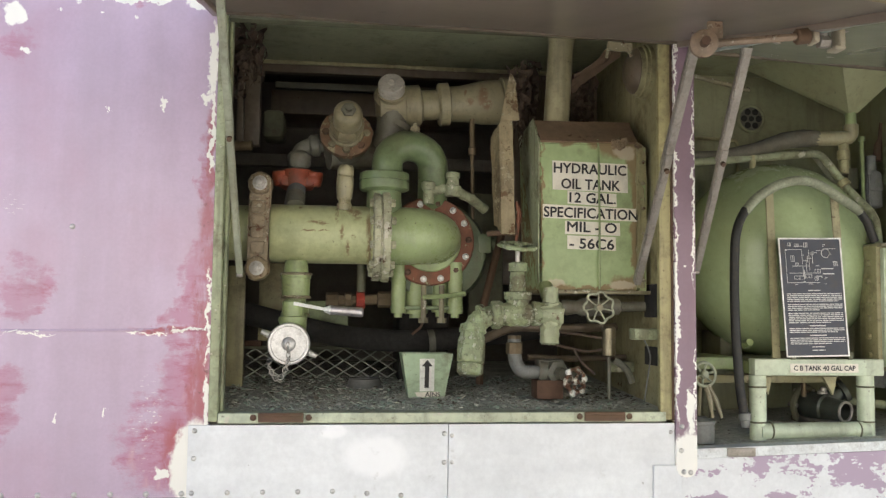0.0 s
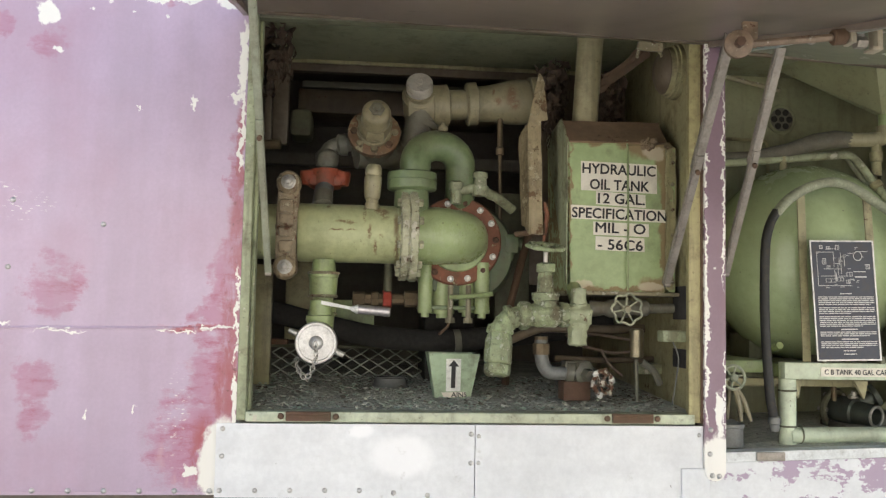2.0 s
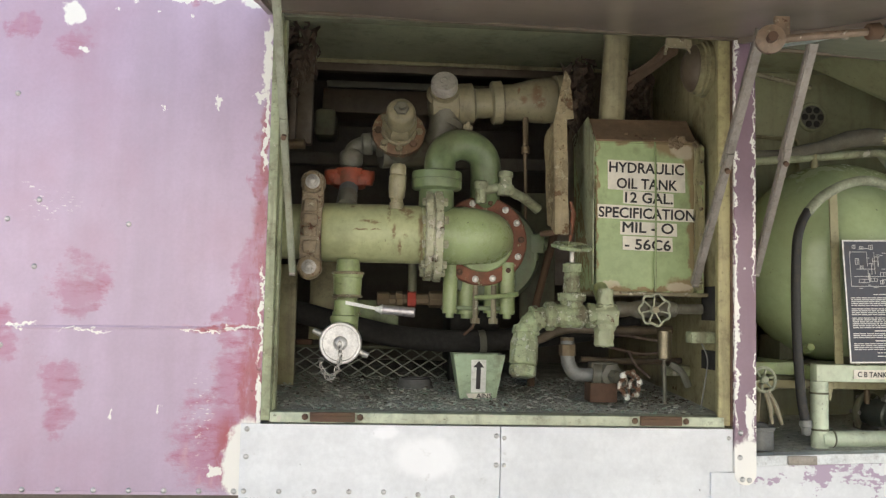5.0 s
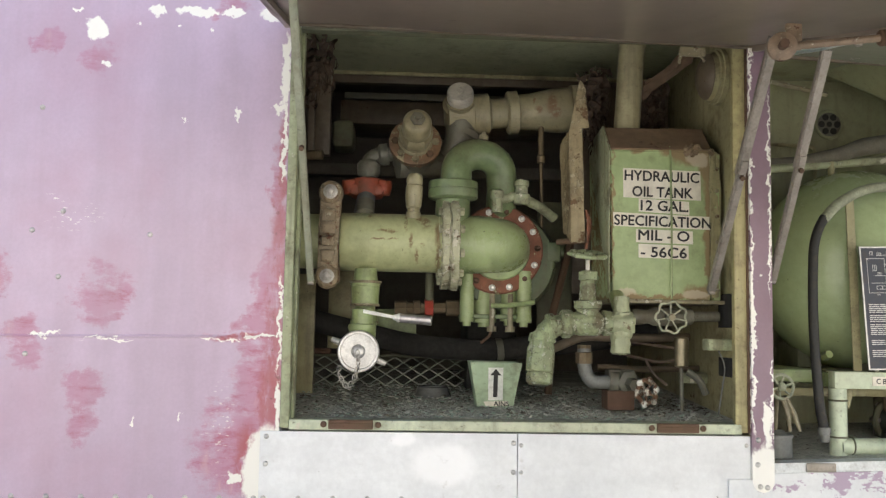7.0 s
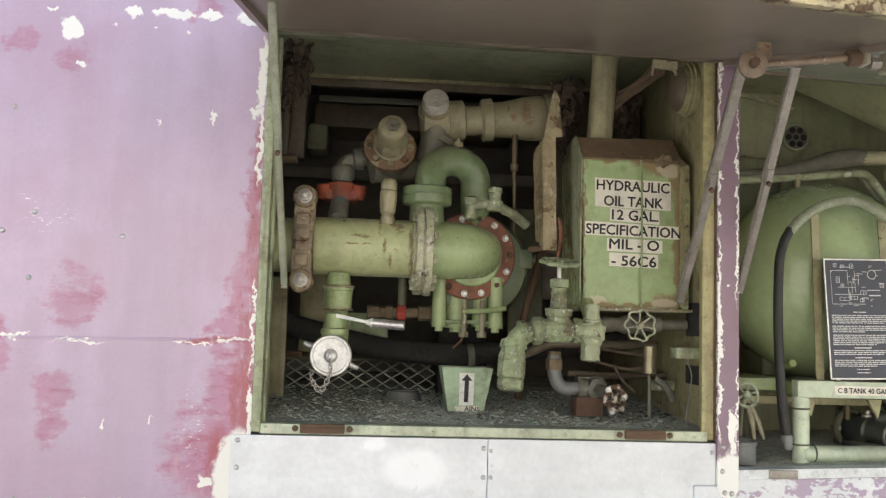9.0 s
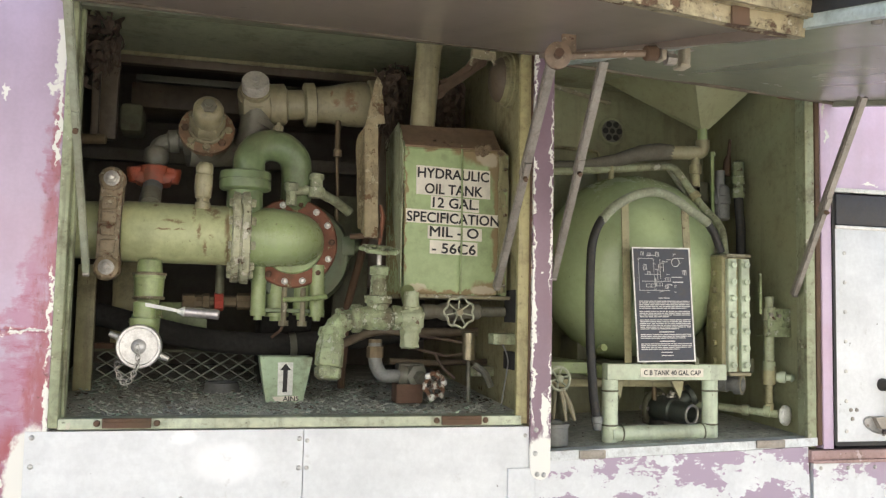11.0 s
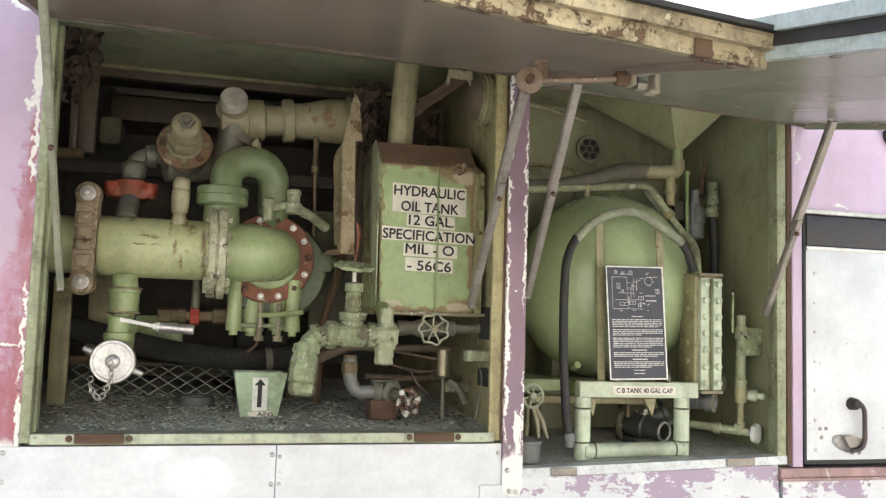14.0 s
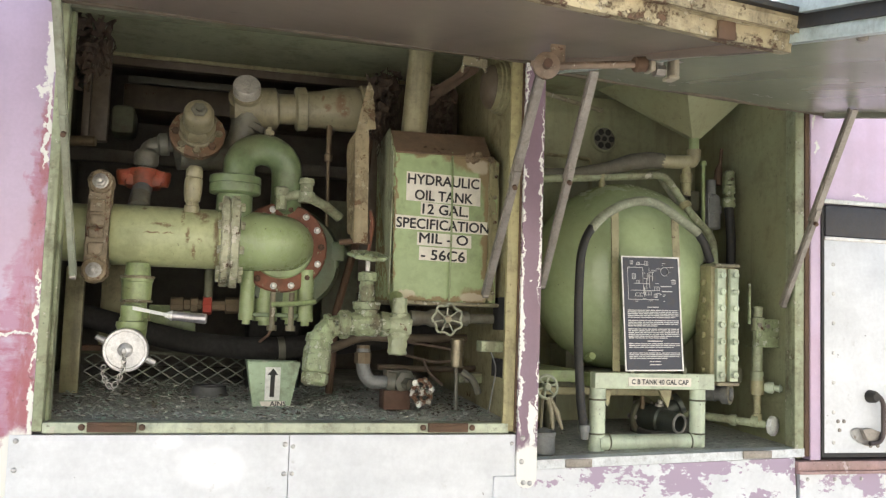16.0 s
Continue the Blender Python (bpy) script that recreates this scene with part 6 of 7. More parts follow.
random.seed(4)
solo("insulation_scrap", frayed(((0.815, 0.33, 2.0, 0.05, 0.19), (0.845, 0.36, 1.96, 0.05, 0.26), (0.88, 0.42, 2.02, 0.06, 0.22), (1.0, 0.40, 2.03, 0.09, 0.17), (1.05, 0.44, 1.98, 0.09, 0.22), (0.985, 0.36, 2.0, 0.05, 0.14)), 50),
     SCRAP, "torn brown insulation hanging beside the filler pipe", "insulation", kind="stuff")
solo("cable_scrap", frayed(((-0.03, 0.2, 2.08, 0.06, 0.2), (0.02, 0.3, 2.06, 0.08, 0.22), (0.06, 0.36, 2.12, 0.05, 0.16)), 30), SCRAP, "clot of dark torn cable wrap under the ceiling", "cables", kind="stuff")

# ---- tank bay ----
ct = thing("pressure_tank", (1.63, 0.36, 1.35), "glossy green dome-ended pressure tank with straps", "tank")
bm = B()
prof = []
n = 22
for i in range(n + 1):
    a = math.pi * i / n
    prof.append((0.225 - 0.225 * math.cos(a), 0.295 * math.sin(a) ** 0.88 if 0 < i < n else 0.0))
lathe(bm, (1.63, 0.14, 1.636), (0, 1, 0), prof, 64)
for v in bm.verts:
    if v.co.y < 0.36:
        v.co.y += 0.006 * noise.noise(v.co * 6.5) + 0.003 * noise.noise(v.co * 15)
bmesh.ops.remove_doubles(bm, verts=bm.verts, dist=0.0002)
part("vessel", bm, GREEN_TANK, ct)
for x, x2, low_ in ((1.492, 1.503, 1.352), (1.683, 1.69, 1.66)):
    bm = B()
    slab(bm, [(x2 - 0.011, 0.118, low_), (x2 + 0.011, 0.118, low_), (x + 0.011, 0.124, 1.822), (x - 0.011, 0.124, 1.822)], -0.005)
    part("strap", bm, GREEN_WALL, ct, "dull steel hold-down strap")
bm = B()
hexnut(bm, (1.452, 0.2, 1.385), (0, -1, 0.3), 0.013, 0.03)
part("drain_plug", bm, GREEN, ct)
for x in (1.47, 1.78):
    part("saddle", box(B(), x - 0.02, x + 0.02, 0.36, 0.5, 1.34, 1.42, 0.004), GREEN_DARK, ct)

st = thing("tank_stand", (1.6, 0.11, 1.14), "pale green welded pipe stand with a label bar", "stand")
# front members take the lit green, rear ones darker greens as painted shade
part("top_bar", box(B(), 1.425, 1.80, 0.09, 0.128, 1.306, 1.351, 0.003), GREEN_PALE_LIT, st)
part("back_bar", box(B(), 1.425, 1.80, 0.45, 0.49, 1.306, 1.345, 0.003), GREEN, st)
for x in (1.44, 1.79):
    part("side_bar", box(B(), x - 0.015, x + 0.015, 0.128, 0.45, 1.308, 1.345, 0.003), GREEN, st)
for x, z in ((1.443, 1.128), (1.757, 1.14)):
    part("leg", cyl(B(), (x, 0.112, z), (x, 0.112, 1.306), 0.0225, seg=20), GREEN_PALE_LIT, st)
    for zz in (1.275, 1.180):
        part("weld_bead", ring(B(), (x, 0.112, zz), (0, 0, 1), 0.0226, 0.0028, 24, 6), GREEN_DARK, st)
for x, z in ((1.443, 1.14), (1.757, 1.15)):
    part("rear_leg", cyl(B(), (x, 0.47, z), (x, 0.47, 1.31), 0.02, seg=14), GREEN_DARK, st)
part("foot_bar", cyl(B(), (1.443, 0.105, 1.156), (1.757, 0.105, 1.160), 0.0215, seg=20), GREEN_PALE_LIT, st)
for x in (1.474, 1.727):
    part("weld_bead", ring(B(), (x, 0.105, 1.158), (1, 0, 0), 0.0218, 0.0025, 24, 6), GREEN_DARK, st)
tape = part("label_tape", box(B(), 1.525, 1.722, 0.0865, 0.0898, 1.315, 1.339), LABEL, st, "white label strip with black capitals")
lettering("C B TANK 40 GAL CAP", 0.0135, (1.6235, 0.0855, 1.327), 0.178, INK, tape)
for x, s in ((1.33, 1.25), (1.52, 1.27)):
    bm = B()
    prism(bm, [(x + 0.13, 1.30), (x + 0.17, 1.30), (x + 0.162, 1.262), (x + 0.158, 1.25)], 0.14, 0.15)
    part("gusset", bm, GREEN_WALL, st)
part("cradle", box(B(), 1.222, 1.424, 0.16, 0.5, 1.318, 1.352, 0.004), GREEN, st)
part("cradle", box(B(), 1.456, 1.774, 0.20, 0.44, 1.31, 1.35, 0.004), GREEN_DARK, st)
part("cross_rail", box(B(), 1.24, 1.74, 0.24, 0.27, 1.275, 1.298, 0.003), GREEN_WALL, st)

# instruction plate: the writing is too small to read and becomes bars
pl = thing("instruction_plate", (1.6, 0.09, 1.352), "dark blue instruction plate with white diagram", "plate")
c0, cx, cz = Vector((1.511, 0.082, 1.356)), Vector((0.182, 0, 0.004)), Vector((-0.017, 0.006, 0.324))
nrm = cx.cross(cz).normalized()


def at_plate(u, v, lift=0.0):
    return c0 + cx * u + cz * v + nrm * lift


bm = B()
slab(bm, [at_plate(0, 0), at_plate(1, 0), at_plate(1, 1), at_plate(0, 1)], 0.002)
part("plate_face", bm, PLATE, pl, smooth=False)
for a, b, c, d in ((0, 0, 1, 0.012), (0, 0.988, 1, 1), (0, 0.012, 0.022, 0.988), (0.978, 0.012, 1, 0.988)):
    bm = B()
    slab(bm, [at_plate(a, b, 0.0022), at_plate(c, b, 0.0022), at_plate(c, d, 0.0022), at_plate(a, d, 0.0022)], 0.0015)
    part("border", bm, ALU, pl, smooth=False)
random.seed(11)
bm = B()


def bar(u0, u1, v0, v1):
    slab(bm, [at_plate(u0, v0, 0.0024), at_plate(u1, v0, 0.0024), at_plate(u1, v1, 0.0024), at_plate(u0, v1, 0.0024)], 0.0005)


v = 0.555
for block in (1, 5, 4, 6, 0, 3, 0, 4, 1, 1):
    if block == 0:
        bar(0.40, 0.66, v - 0.004, v + 0.005)
        v -= 0.022
        continue
    for k in range(block):
        u = 0.08 if block > 1 else 0.42
        end = random.uniform(0.55, 0.95) if k == block - 1 else 0.95
        end = 0.62 if block == 1 else end
        while u < end:
            w = random.uniform(0.03, 0.11)
            bar(u, min(u + w, end), v - 0.0035, v + 0.004)
            u += w + 0.012
        v -= 0.0155
    v -= 0.012
tagged(part("small_print", bm, PRINT, pl, "unreadable white print", smooth=False), kind="stuff")
bm = B()
for u0, u1, v0, v1 in ((0.1, 0.36, 0.90, 0.904), (0.36, 0.365, 0.78, 0.90), (0.1, 0.105, 0.62, 0.90), (0.1, 0.62, 0.62, 0.624), (0.47, 0.475, 0.72, 0.9), (0.2, 0.47, 0.76, 0.764),
                       (0.15, 0.55, 0.70, 0.704), (0.55, 0.64, 0.70, 0.735), (0.72, 0.9, 0.905, 0.909), (0.86, 0.92, 0.76, 0.80), (0.18, 0.24, 0.80, 0.85), (0.25, 0.30, 0.76, 0.79),
                       (0.15, 0.2, 0.93, 0.96), (0.26, 0.32, 0.93, 0.95), (0.4, 0.46, 0.92, 0.96), (0.66, 0.85, 0.735, 0.742), (0.68, 0.86, 0.69, 0.70), (0.22, 0.38, 0.65, 0.68), (0.4, 0.5, 0.66, 0.69), (0.54, 0.6, 0.64, 0.67)):
    if u1 - u0 > 0.03 and v1 - v0 > 0.012:
        for box_ in ((u0, u1, v0, v0 + 0.003), (u0, u1, v1 - 0.003, v1), (u0, u0 + 0.006, v0, v1), (u1 - 0.006, u1, v0, v1), ((u0 + u1) / 2, (u0 + u1) / 2 + 0.006, v0, v1)):
            bar(*box_)
    else:
        bar(u0, u1, v0, v1)
for k in range(26):
    u0, v0 = random.uniform(0.08, 0.86), random.uniform(0.6, 0.96)
    bar(u0, u0 + random.uniform(0.02, 0.08), v0, v0 + 0.004)
for k in range(8):
    u0, v0 = random.uniform(0.1, 0.6), random.uniform(0.62, 0.8)
    bar(u0, u0 + 0.006, v0, v0 + random.uniform(0.03, 0.1))
q = at_plate(0.74, 0.87, 0.0028)
ring(bm, q, nrm, 0.012, 0.0009, 20, 4)
tagged(part("diagram", bm, PRINT, pl, "thin white circuit drawing", smooth=False), kind="stuff")
for x in (1.535, 1.70):
    part("stand_off", box(B(), x - 0.006, x + 0.006, 0.084, 0.15, 1.35, 1.37), GREEN_DARK, pl)

# hoses round the tank
hs = thing("drain_hose", (1.4, 0.1, 1.19), "black hose with pale green taped upper part", "hose")
bm = B()
tube(bm, [(1.391, 0.085, 1.205), (1.381, 0.085, 1.2566), (1.369, 0.085, 1.42), (1.3672, 0.085, 1.568), (1.3715, 0.085, 1.678), (1.387, 0.09, 1.725), (1.408, 0.095, 1.757)], 0.0125, 14, 0.06)
part("rubber_hose", bm, RUBBER, hs)
bm = B()
lathe(bm, (1.394, 0.085, 1.168), (-0.06, 0, 1), [(0, 0.008), (0.003, 0.012), (0.02, 0.013), (0.022, 0.016), (0.038, 0.016), (0.04, 0.013)], 10)
part("hose_end", bm, GREY_PIPE, hs)
bm = B()
tube(bm, [(1.405, 0.095, 1.75), (1.44, 0.098, 1.79), (1.483, 0.10, 1.8177), (1.52, 0.103, 1.834), (1.556, 0.105, 1.843), (1.59, 0.11, 1.845), (1.6247, 0.115, 1.8384), (1.66, 0.118, 1.823), (1.692, 0.12, 1.803), (1.73, 0.123, 1.783), (1.7625, 0.125, 1.7628)], 0.0135, 14, 0.05)
part("taped_hose", bm, WRAP, hs, "pale green tape-wrapped hose")
bm = B()
tube(bm, [(1.757, 0.125, 1.767), (1.785, 0.13, 1.735), (1.81, 0.135, 1.68)], 0.012, 12)
part("hose_tail", bm, RUBBER, hs)

fn = thing("ceiling_funnel", (1.83, 0.3, 2.05), "green sheet metal funnel under the ceiling", "funnel")
bm = B()
top = [bm.verts.new(p) for p in ((1.73, 0.16, 2.27), (2.028, 0.17, 2.27), (2.028, 0.5, 2.27), (1.60, 0.5, 2.27))]
bot = [bm.verts.new((1.848 + sx * 0.014, 0.3 + sy * 0.014, 2.085)) for sx, sy in ((-1, -1), (1, -1), (1, 1), (-1, 1))]
for i in range(4):
    bm.faces.new((top[i], top[(i + 1) % 4], bot[(i + 1) % 4], bot[i]))
bm.faces.new(top)
bm.faces.new(bot[::-1])
part("hopper", bm, OLIVE, fn, smooth=False)
part("spout", cyl(B(), (1.848, 0.3, 2.095), (1.848, 0.3, 2.02), 0.016, seg=14), GREEN, fn)
bm = B()
tube(bm, [(1.848, 0.3, 2.05), (1.848, 0.3, 2.012), (1.81, 0.3, 2.008), (1.72, 0.31, 2.005)], 0.022, 14, 0.03)
part("elbow", bm, FILLER, fn)
part("down_pipe", lathe(B(), (1.822, 0.3, 1.90), (0.0, 0, 1), [(0, 0.015), (0.04, 0.015), (0.042, 0.019), (0.07, 0.019), (0.072, 0.014), (0.10, 0.014)], 10), GREEN_WALL, fn)
bm = B()
tube(bm, [(1.745, 0.31, 2.007), (1.70, 0.312, 2.007), (1.64, 0.32, 1.998), (1.56, 0.33, 1.972), (1.45, 0.35, 1.95), (1.36, 0.37, 1.948)], [0.024, 0.027, 0.026, 0.021, 0.018, 0.017], 14)
part("upper_hose", bm, HOSE, fn, "brown braided hose")
part("wall_stub", cyl(B(), (1.214, 0.36, 1.945), (1.345, 0.37, 1.95), 0.024, seg=14), GREEN, fn)

bl = thing("feed_pipe", (1.75, 0.33, 1.7), "thin green feed pipe bent over the tank", "pipe")
part("pipe_run", tube(B(), [(1.30, 0.36, 1.925), (1.44, 0.34, 1.935), (1.60, 0.33, 1.95), (1.754, 0.32, 1.965), (1.775, 0.30, 1.925), (1.821, 0.26, 1.833), (1.848, 0.21, 1.775), (1.850, 0.19, 1.745), (1.838, 0.16, 1.672)], 0.0125, 12, 0.025), POST_GREEN, bl)
part("second_run", tube(B(), [(1.75, 0.34, 1.96), (1.785, 0.31, 1.89), (1.835, 0.27, 1.81), (1.826, 0.2, 1.68)], 0.009, 10, 0.02), WRAP, bl)
part("collar", lathe(B(), (1.80, 0.278, 1.875), (0.46, -0.4, -0.92), [(0, 0.015), (0.002, 0.019), (0.02, 0.019), (0.022, 0.015)], 10), GREEN_WALL, bl)
part("post", cyl(B(), (1.545, 0.33, 1.90), (1.545, 0.33, 1.958), 0.01, seg=10), GREEN_WALL, bl)

for x, y, z0, z1, r, m, lab in ((1.882, 0.3, 1.60, 2.01, 0.006, GREEN, "thin pale green rod beside the tank"), (1.872, 0.25, 1.36, 1.90, 0.004, GREY_PIPE, "thin grey rod beside the tank")):
    bm = B()
    cyl(bm, (x + 0.004, y, z0), (x, y, z1), r, seg=10)
    hexnut(bm, (x, y, z1 - 0.008), (0, 0, 1), r * 1.8, 0.014)
    solo("guide_rod", bm, m, lab, "rod", "guide rods")

hv = thing("relief_hose", (1.985, 0.3, 1.55), "green hose fitting with a hanging black hose", "hose")
bm = B()
lathe(bm, (1.976, 0.3, 1.872), (0, 0, 1), [(0, 0.018), (0.006, 0.022), (0.03, 0.022), (0.034, 0.016), (0.045, 0.016), (0.047, 0.021), (0.07, 0.021), (0.073, 0.017), (0.1, 0.019), (0.115, 0.018), (0.122, 0.008)], 12)
part("fitting", bm, GREEN_FLAKY, hv)
part("hose_run", tube(B(), [(1.976, 0.3, 1.875), (1.985, 0.3, 1.77), (1.99, 0.31, 1.66), (1.98, 0.33, 1.5)], 0.015, 12), RUBBER, hv)
part("cock", tube(B(), [(1.958, 0.34, 1.95), (1.962, 0.34, 2.0), (1.968, 0.34, 2.02), (1.973, 0.34, 2.07)], [0.014, 0.012, 0.006, 0.005], 8), RUST, hv)
part("side_block", box(B(), 1.862, 1.895, 0.34, 0.36, 1.86, 1.925, 0.003), GREEN_DARK, hv)
part("side_filter", lathe(B(), (1.923, 0.32, 1.80), (0, 0, 1), [(0, 0.024), (0.004, 0.03), (0.05, 0.03), (0.052, 0.033), (0.075, 0.033), (0.077, 0.03), (0.1, 0.03), (0.11, 0.024), (0.114, 0.016), (0.16, 0.015)], 18), GREY_PIPE, hv, "grey filter canister")
part("filter_post", cyl(B(), (1.917, 0.32, 1.45), (1.917, 0.32, 1.81), 0.012, seg=10), GREEN_DARK, hv)

mf = thing("valve_manifold", (1.845, 0.12, 1.32), "green manifold block with two rows of bolts", "manifold")
part("block", box(B(), 1.80, 1.882, 0.115, 0.20, 1.325, 1.668, 0.003), GREEN_WALL, mf)
for x in (1.825, 1.868):
    part("bolt_bar", box(B(), x - 0.0135, x + 0.0135, 0.098, 0.116, 1.33, 1.66, 0.002), GREEN_PALE_LIT, mf)
    for i in range(7):
        z = 1.349 + 0.0487 * i
        bm = B()
        lathe(bm, (x, 0.098, z), (0, -1, 0), [(0, 0.0115), (0.004, 0.0115), (0.004, 0.0095), (0.011, 0.009), (0.0115, 0.005), (0.009, 0.004)], 10)
        part("bolt", bm, GREEN_PALE_LIT, mf)
part("top_cap", box(B(), 1.803, 1.884, 0.094, 0.20, 1.664, 1.674, 0.002), WORN_RUST, mf)
part("bottom_cap", box(B(), 1.812, 1.884, 0.094, 0.20, 1.318, 1.328, 0.002), WORN_RUST, mf)
for i in range(6):
    part("side_stud", cyl(B(), (1.79, 0.15, 1.36 + 0.052 * i), (1.802, 0.15, 1.36 + 0.052 * i), 0.009, seg=8), GREEN_WALL, mf)

rp = thing("outlet_piping", (1.97, 0.13, 1.16), "green outlet pipes with small taps", "pipes")
part("upright", lathe(B(), (1.967, 0.13, 1.33), (0, 0, 1), [(0, 0.018), (0.01, 0.019), (0.03, 0.019), (0.032, 0.0155), (0.15, 0.0155), (0.152, 0.02), (0.19, 0.02), (0.192, 0.014), (0.22, 0.016), (0.225, 0.010)], 14), POST_GREEN, rp)
part("bracket", box(box(B(), 1.952, 2.031, 0.112, 0.118, 1.437, 1.517, 0.003), 1.952, 2.031, 0.112, 0.17, 1.432, 1.439, 0.001), GREEN_FLAKY, rp, "pale flaking bracket plate")
for bx, bz in ((1.962, 1.498), (1.99, 1.495)):
    part("bracket_screw", hexnut(B(), (bx, 0.112, bz), (0, -1, 0), 0.007, 0.005), STRUT, rp)
part("lever", box(B(), 1.925, 1.932, 0.11, 0.12, 1.50, 1.62, 0.002), GREEN_FLAKY, rp)
part("lower_pipe", lathe(B(), (1.967, 0.13, 1.205), (0, 0, 1), [(0, 0.014), (0.03, 0.014), (0.032, 0.011), (0.085, 0.011), (0.087, 0.02), (0.128, 0.02)], 10), GREEN_WALL, rp)
part("tap", lathe(B(), (1.985, 0.12, 1.315), (0.75, -0.6, -0.05), [(0, 0.012), (0.01, 0.018), (0.025, 0.018), (0.027, 0.01), (0.04, 0.01), (0.042, 0.014), (0.05, 0.006)], 10), GREEN_PALE_LIT, rp)
bm = B()
tube(bm, [(1.80, 0.30, 1.22), (1.88, 0.2, 1.215), (1.94, 0.14, 1.21), (1.985, 0.115, 1.205)], 0.012, 10)
for x, y in ((1.905, 0.175), (1.95, 0.135)):
    lathe(bm, (x, y, 1.213), (0.7, -0.6, -0.05), [(0, 0.017), (0.018, 0.018), (0.02, 0.012)], 10)
part("floor_pipe", bm, POST_GREEN, rp)
part("tap_knob", lathe(B(), (1.992, 0.11, 1.203), (0.5, -0.85, 0), [(0, 0.012), (0.004, 0.026), (0.008, 0.03), (0.02, 0.029), (0.024, 0.016), (0.026, 0.0)], 8), CLEAR_WHITE, rp, "chalky pale octagonal tap knob")
bm = B()
lathe(bm, (1.83, 0.24, 1.29), (0.6, -0.75, -0.02), [(0, 0.025), (0.06, 0.025), (0.062, 0.022), (0.08, 0.022), (0.082, 0.03), (0.105, 0.03), (0.107, 0.02), (0.098, 0.016)], 16)
part("camlock_stub", bm, GREY_PIPE, rp)
part("stub_ring", ring(B(), (1.893, 0.161, 1.2885), (0.6, -0.75, -0.02), 0.024, 0.006, 20, 8), WORN_RUST, rp)
part("back_pipe", lathe(B(), (1.90, 0.2, 1.345), (0.6, -0.7, 0), [(0, 0.03), (0.02, 0.03), (0.022, 0.024), (0.05, 0.022)], 12), GREEN_DARK, rp)

ep = thing("electric_pump", (1.77, 0.3, 1.15), "black round pump on the bay floor", "pump")
ax = Vector((0.36, -0.92, -0.06)).normalized()
P0 = Vector((1.708, 0.36, 1.203))
IRON = plain("greenish_cast_iron", (0.085, 0.098, 0.082), 0.38, 0.35)
part("motor", lathe(B(), P0, ax, [(0, 0.02), (0.004, 0.034), (0.03, 0.036), (0.034, 0.042), (0.085, 0.042), (0.09, 0.036), (0.12, 0.032), (0.15, 0.030), (0.152, 0.027), (0.10, 0.020)], 28), IRON, ep)
part("outlet_ring", ring(B(), P0 + ax * 0.15, ax, 0.0275, 0.004, 28, 8), STEEL, ep, "bright worn outlet rim")
part("side_outlet", lathe(B(), P0 + ax * 0.06 + Vector((0.02, 0, 0.02)), (0.8, -0.25, 0.45), [(0, 0.024), (0.05, 0.022), (0.052, 0.034), (0.066, 0.034), (0.068, 0.022)], 20), IRON, ep)
part("top_boss", lathe(B(), P0 + ax * 0.07 + Vector((0, 0, 0.03)), (0.1, -0.2, 1), [(0, 0.016), (0.018, 0.014), (0.02, 0.009), (0.03, 0.008)], 8), STEEL, ep)
part("end_flange", ring(B(), P0 + ax * 0.01, ax, 0.050, 0.010, 28, 8), GREEN_DARK, ep)
for i in range(6):
    a = 2 * math.pi * i / 6
    s_, u_, d_ = frame_of(ax)
    part("flange_bolt", cyl(B(), P0 + (s_ * math.cos(a) + u_ * math.sin(a)) * 0.046 - ax * 0.01, P0 + (s_ * math.cos(a) + u_ * math.sin(a)) * 0.046 + ax * 0.02, 0.007, seg=6), STEEL, ep)
part("base", box(B(), 1.68, 1.78, 0.24, 0.38, 1.145, 1.168, 0.003), DARK, ep)
part("feed_stub", cyl(B(), (1.68, 0.3, 1.23), (1.68, 0.3, 1.30), 0.008, seg=8), BRASS, ep)
part("clamp_ring", ring(B(), (1.80, 0.32, 1.245), (0.8, -0.5, 0), 0.03, 0.012, 20, 8), GREEN_WALL, ep)

sw = thing("small_handwheel_valve", (1.266, 0.08, 1.14), "small spoked handwheel valve on a round can", "valve")
handwheel(sw, (1.266, 0.05, 1.312), (0.1, -1, 0.1), 0.031, WRAP, 6, 0.004, 0)
part("stem", cyl(B(), (1.266, 0.05, 1.312), (1.262, 0.16, 1.31), 0.008, seg=8), WORN_RUST, sw)
part("pipe", tube(B(), [(1.262, 0.16, 1.31), (1.262, 0.18, 1.38), (1.22, 0.2, 1.42)], 0.012, 10, 0.03), GREEN_DARK, sw)
for dx in (0.0, 0.02):
    bm = B()
    tube(bm, [(1.268 + dx * 0.3, 0.05, 1.285), (1.278 + dx * 0.8, 0.045, 1.245), (1.284 + dx * 1.3, 0.045, 1.20)], [0.006, 0.007, 0.004], 8)
    part("plier_handle", bm, WORN_RUST, sw)
can = B()
lathe(can, (1.268, 0.10, 1.128), (0, 0, 1), [(0, 0.038), (0.002, 0.042), (0.05, 0.042), (0.052, 0.045), (0.06, 0.045), (0.062, 0.03), (0.07, 0.02)], 20)
solo("float_can", can, GREY_PIPE, "round grey can on the tank bay floor", "can")
part("can_rod", cyl(B(), (1.268, 0.10, 1.18), (1.268, 0.08, 1.30), 0.005, seg=8), WORN_RUST, sw)

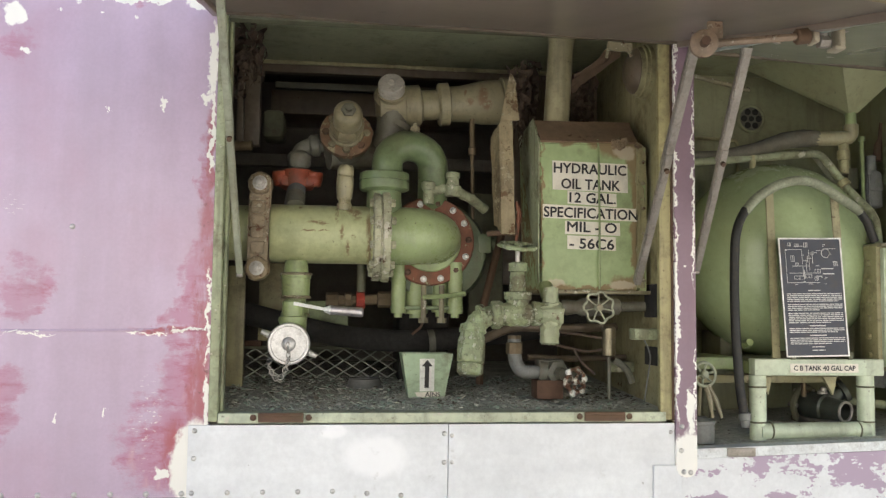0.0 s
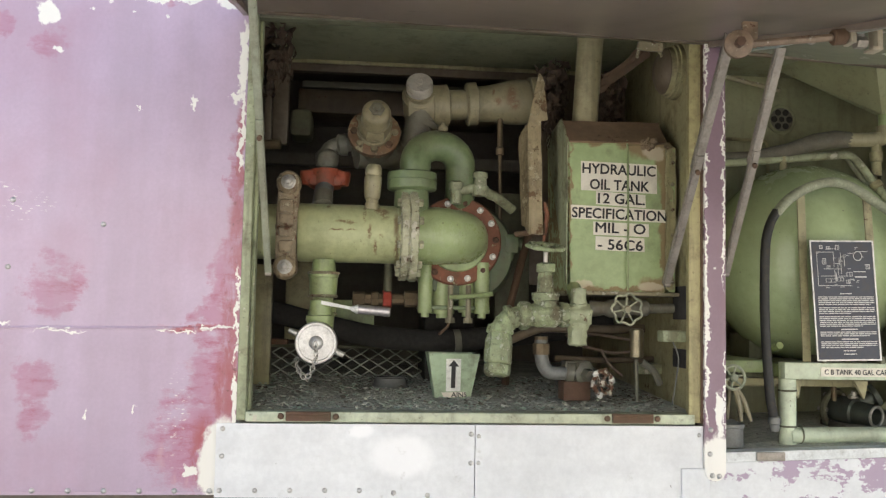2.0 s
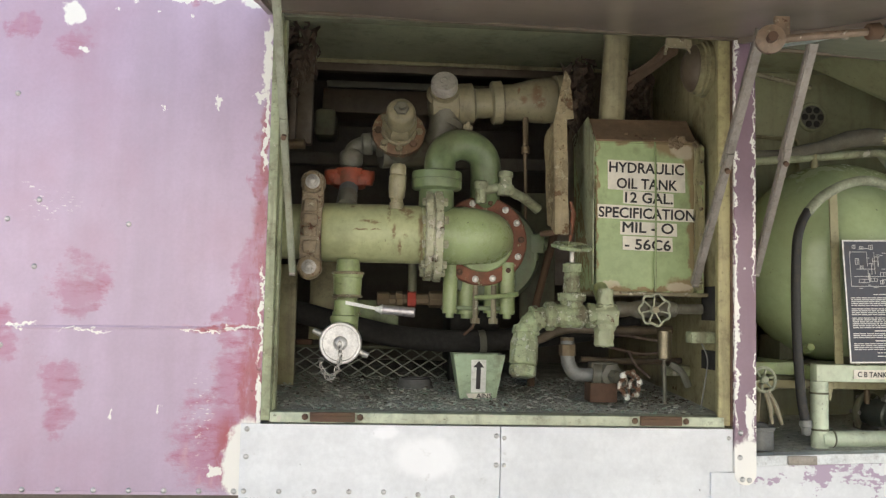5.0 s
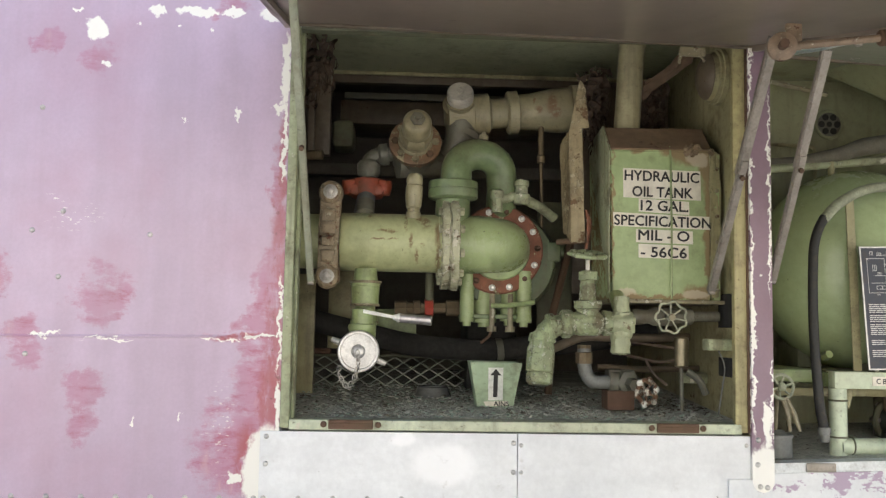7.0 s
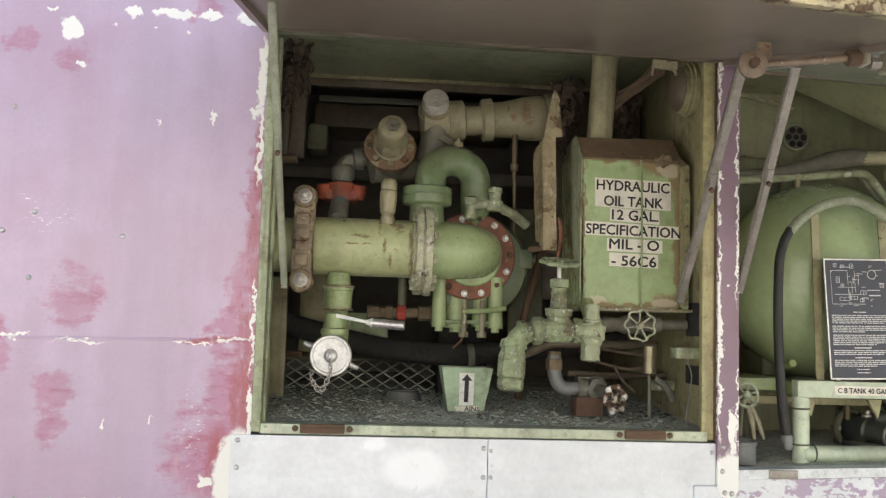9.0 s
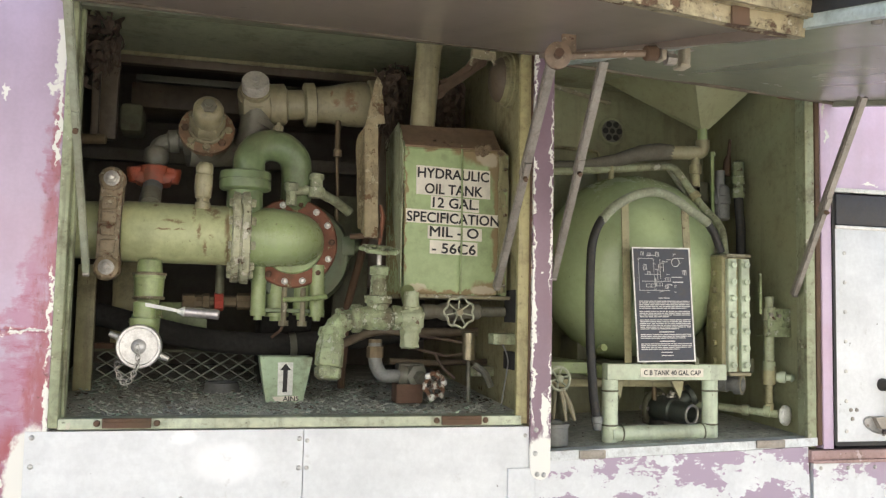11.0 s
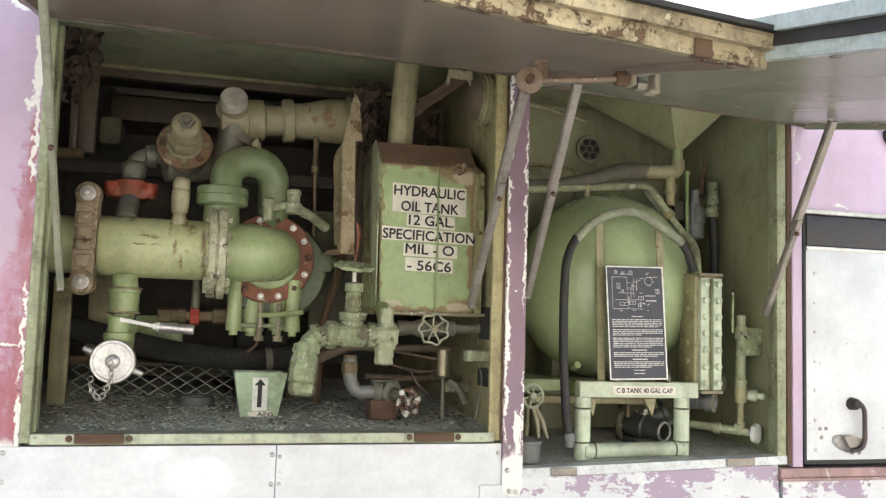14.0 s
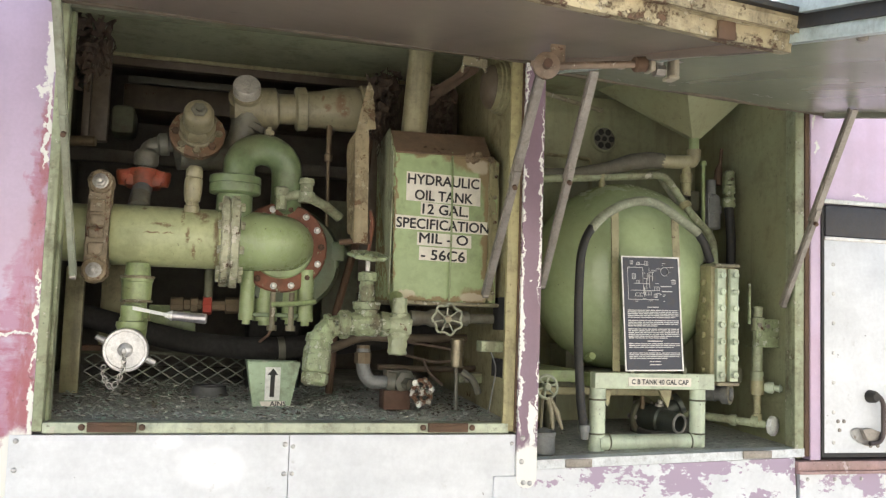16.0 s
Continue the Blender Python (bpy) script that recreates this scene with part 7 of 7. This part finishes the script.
vn = thing("wall_vent", (1.66, 0.6, 2.1), "round pierced vent in the back wall", "vent")
VC = Vector((1.672, 0.592, 2.126))
part("vent_ring", ring(B(), VC, (0, 1, 0), 0.044, 0.006, 28, 8), OLIVE, vn)
part("vent_disc", lathe(B(), VC + Vector((0, 0.001, 0)), (0, -1, 0), [(0, 0.043), (0.003, 0.043)], 28), OLD_IRON, vn)
for i in range(6):
    a = math.pi / 3 * i
    part("vent_hole", lathe(B(), VC + Vector((0.026 * math.cos(a), -0.002, 0.026 * math.sin(a))), (0, -1, 0), [(0, 0.0105), (0.002, 0.0105)], 14), NEAR_BLACK, vn)
part("vent_hole", lathe(B(), VC + Vector((0, -0.002, 0)), (0, -1, 0), [(0, 0.009), (0.002, 0.009)], 14), NEAR_BLACK, vn)
solo("wall_conduit", tube(B(), [(1.214, 0.585, 2.06), (1.42, 0.585, 2.055), (1.62, 0.585, 2.05), (1.62, 0.585, 1.9)], 0.006, 8, 0.02), GREEN_WALL, "thin green conduit on the back wall", "conduit")
solo("ceiling_conduit", tube(B(), [(1.214, 0.4, 2.235), (1.4, 0.45, 2.225), (1.62, 0.5, 2.20)], 0.008, 8), WORN_RUST, "rusty conduit under the tank bay ceiling", "conduit")
solo("brush_strip", box(B(), 1.93, 1.99, 0.02, 0.03, 2.13, 2.145, 0.002), RUST_RED, "short rusty red catch over the tank bay", "catch")

# ---- litter and small pieces ----
random.seed(21)


def flakes(count, x0, x1, y0, y1, height, big):
    bm = B()
    for _ in range(count):
        x, y = random.uniform(x0, x1), random.uniform(y0, y1)
        r = random.uniform(0.25, 1.0) ** 2 * big
        z = height(x, y) + random.uniform(0.0, 0.003)
        n = random.randint(3, 6)
        turn = random.uniform(0, 6.28)
        tip_ = Vector((random.uniform(-0.6, 0.6), random.uniform(-0.6, 0.6), 1)).normalized()
        a, b, _d = frame_of(tip_)
        c = Vector((x, y, z + r * 0.45))
        pts = [c + (a * math.cos(turn + 6.283 * i / n) + b * math.sin(turn + 6.283 * i / n) * 0.7) * r * random.uniform(0.6, 1.2) for i in range(n)]
        lo = [bm.verts.new(p) for p in pts]
        hi = [bm.verts.new(p + tip_ * 0.0012) for p in pts]
        bm.faces.new(hi)
        bm.faces.new(lo[::-1])
        for i in range(n):
            bm.faces.new((lo[i], lo[(i + 1) % n], hi[(i + 1) % n], hi[i]))
    return bm


def flake_paint():
    m = Mat("paint_flakes", (0.42, 0.43, 0.37), 0.8)
    n = m.add("ShaderNodeNewGeometry")
    r = n.outputs["Random Per Island"]
    m.layer(m.ramp(r, 0.35, 0.36), (0.36, 0.45, 0.37))
    m.layer(m.ramp(r, 0.62, 0.63), (0.15, 0.13, 0.10))
    m.layer(m.ramp(r, 0.84, 0.85), (0.62, 0.63, 0.56))
    m.spread(0.15, 40)
    return m.done()


FLAKES = flake_paint()
solo("paint_flake_litter", flakes(3600, 0.0, 1.14, 0.06, 0.74, lambda x, y: 1.217 + 0.0565 * (y - 0.05), 0.0095), FLAKES, "loose paint flakes and dirt on the pump bay floor", "litter", kind="stuff", smooth=False)
solo("paint_flake_litter", flakes(260, 1.23, 2.0, 0.06, 0.55, lambda x, y: 1.124 + 0.0307 * (x - 1.214) + 0.0453 * (y - 0.046), 0.006), FLAKES, "dust and flakes on the tank bay floor", "litter", kind="stuff", smooth=False)

solo("nest_debris", flakes(170, 0.93, 1.13, 0.17, 0.39, lambda x, y: 1.949 + 0.384 * (y - 0.166) + 0.004, 0.009), painted("brown_debris", (0.13, 0.085, 0.05), rust=0.5, rough=0.9), "brown debris lying on the oil tank top", "debris", kind="stuff", smooth=False)
solo("corner_debris", flakes(80, 0.98, 1.15, 0.16, 0.5, lambda x, y: 1.217 + 0.0565 * (y - 0.05), 0.010), SCRAP, "dark rubbish heaped in the bay corner", "debris", kind="stuff", smooth=False)
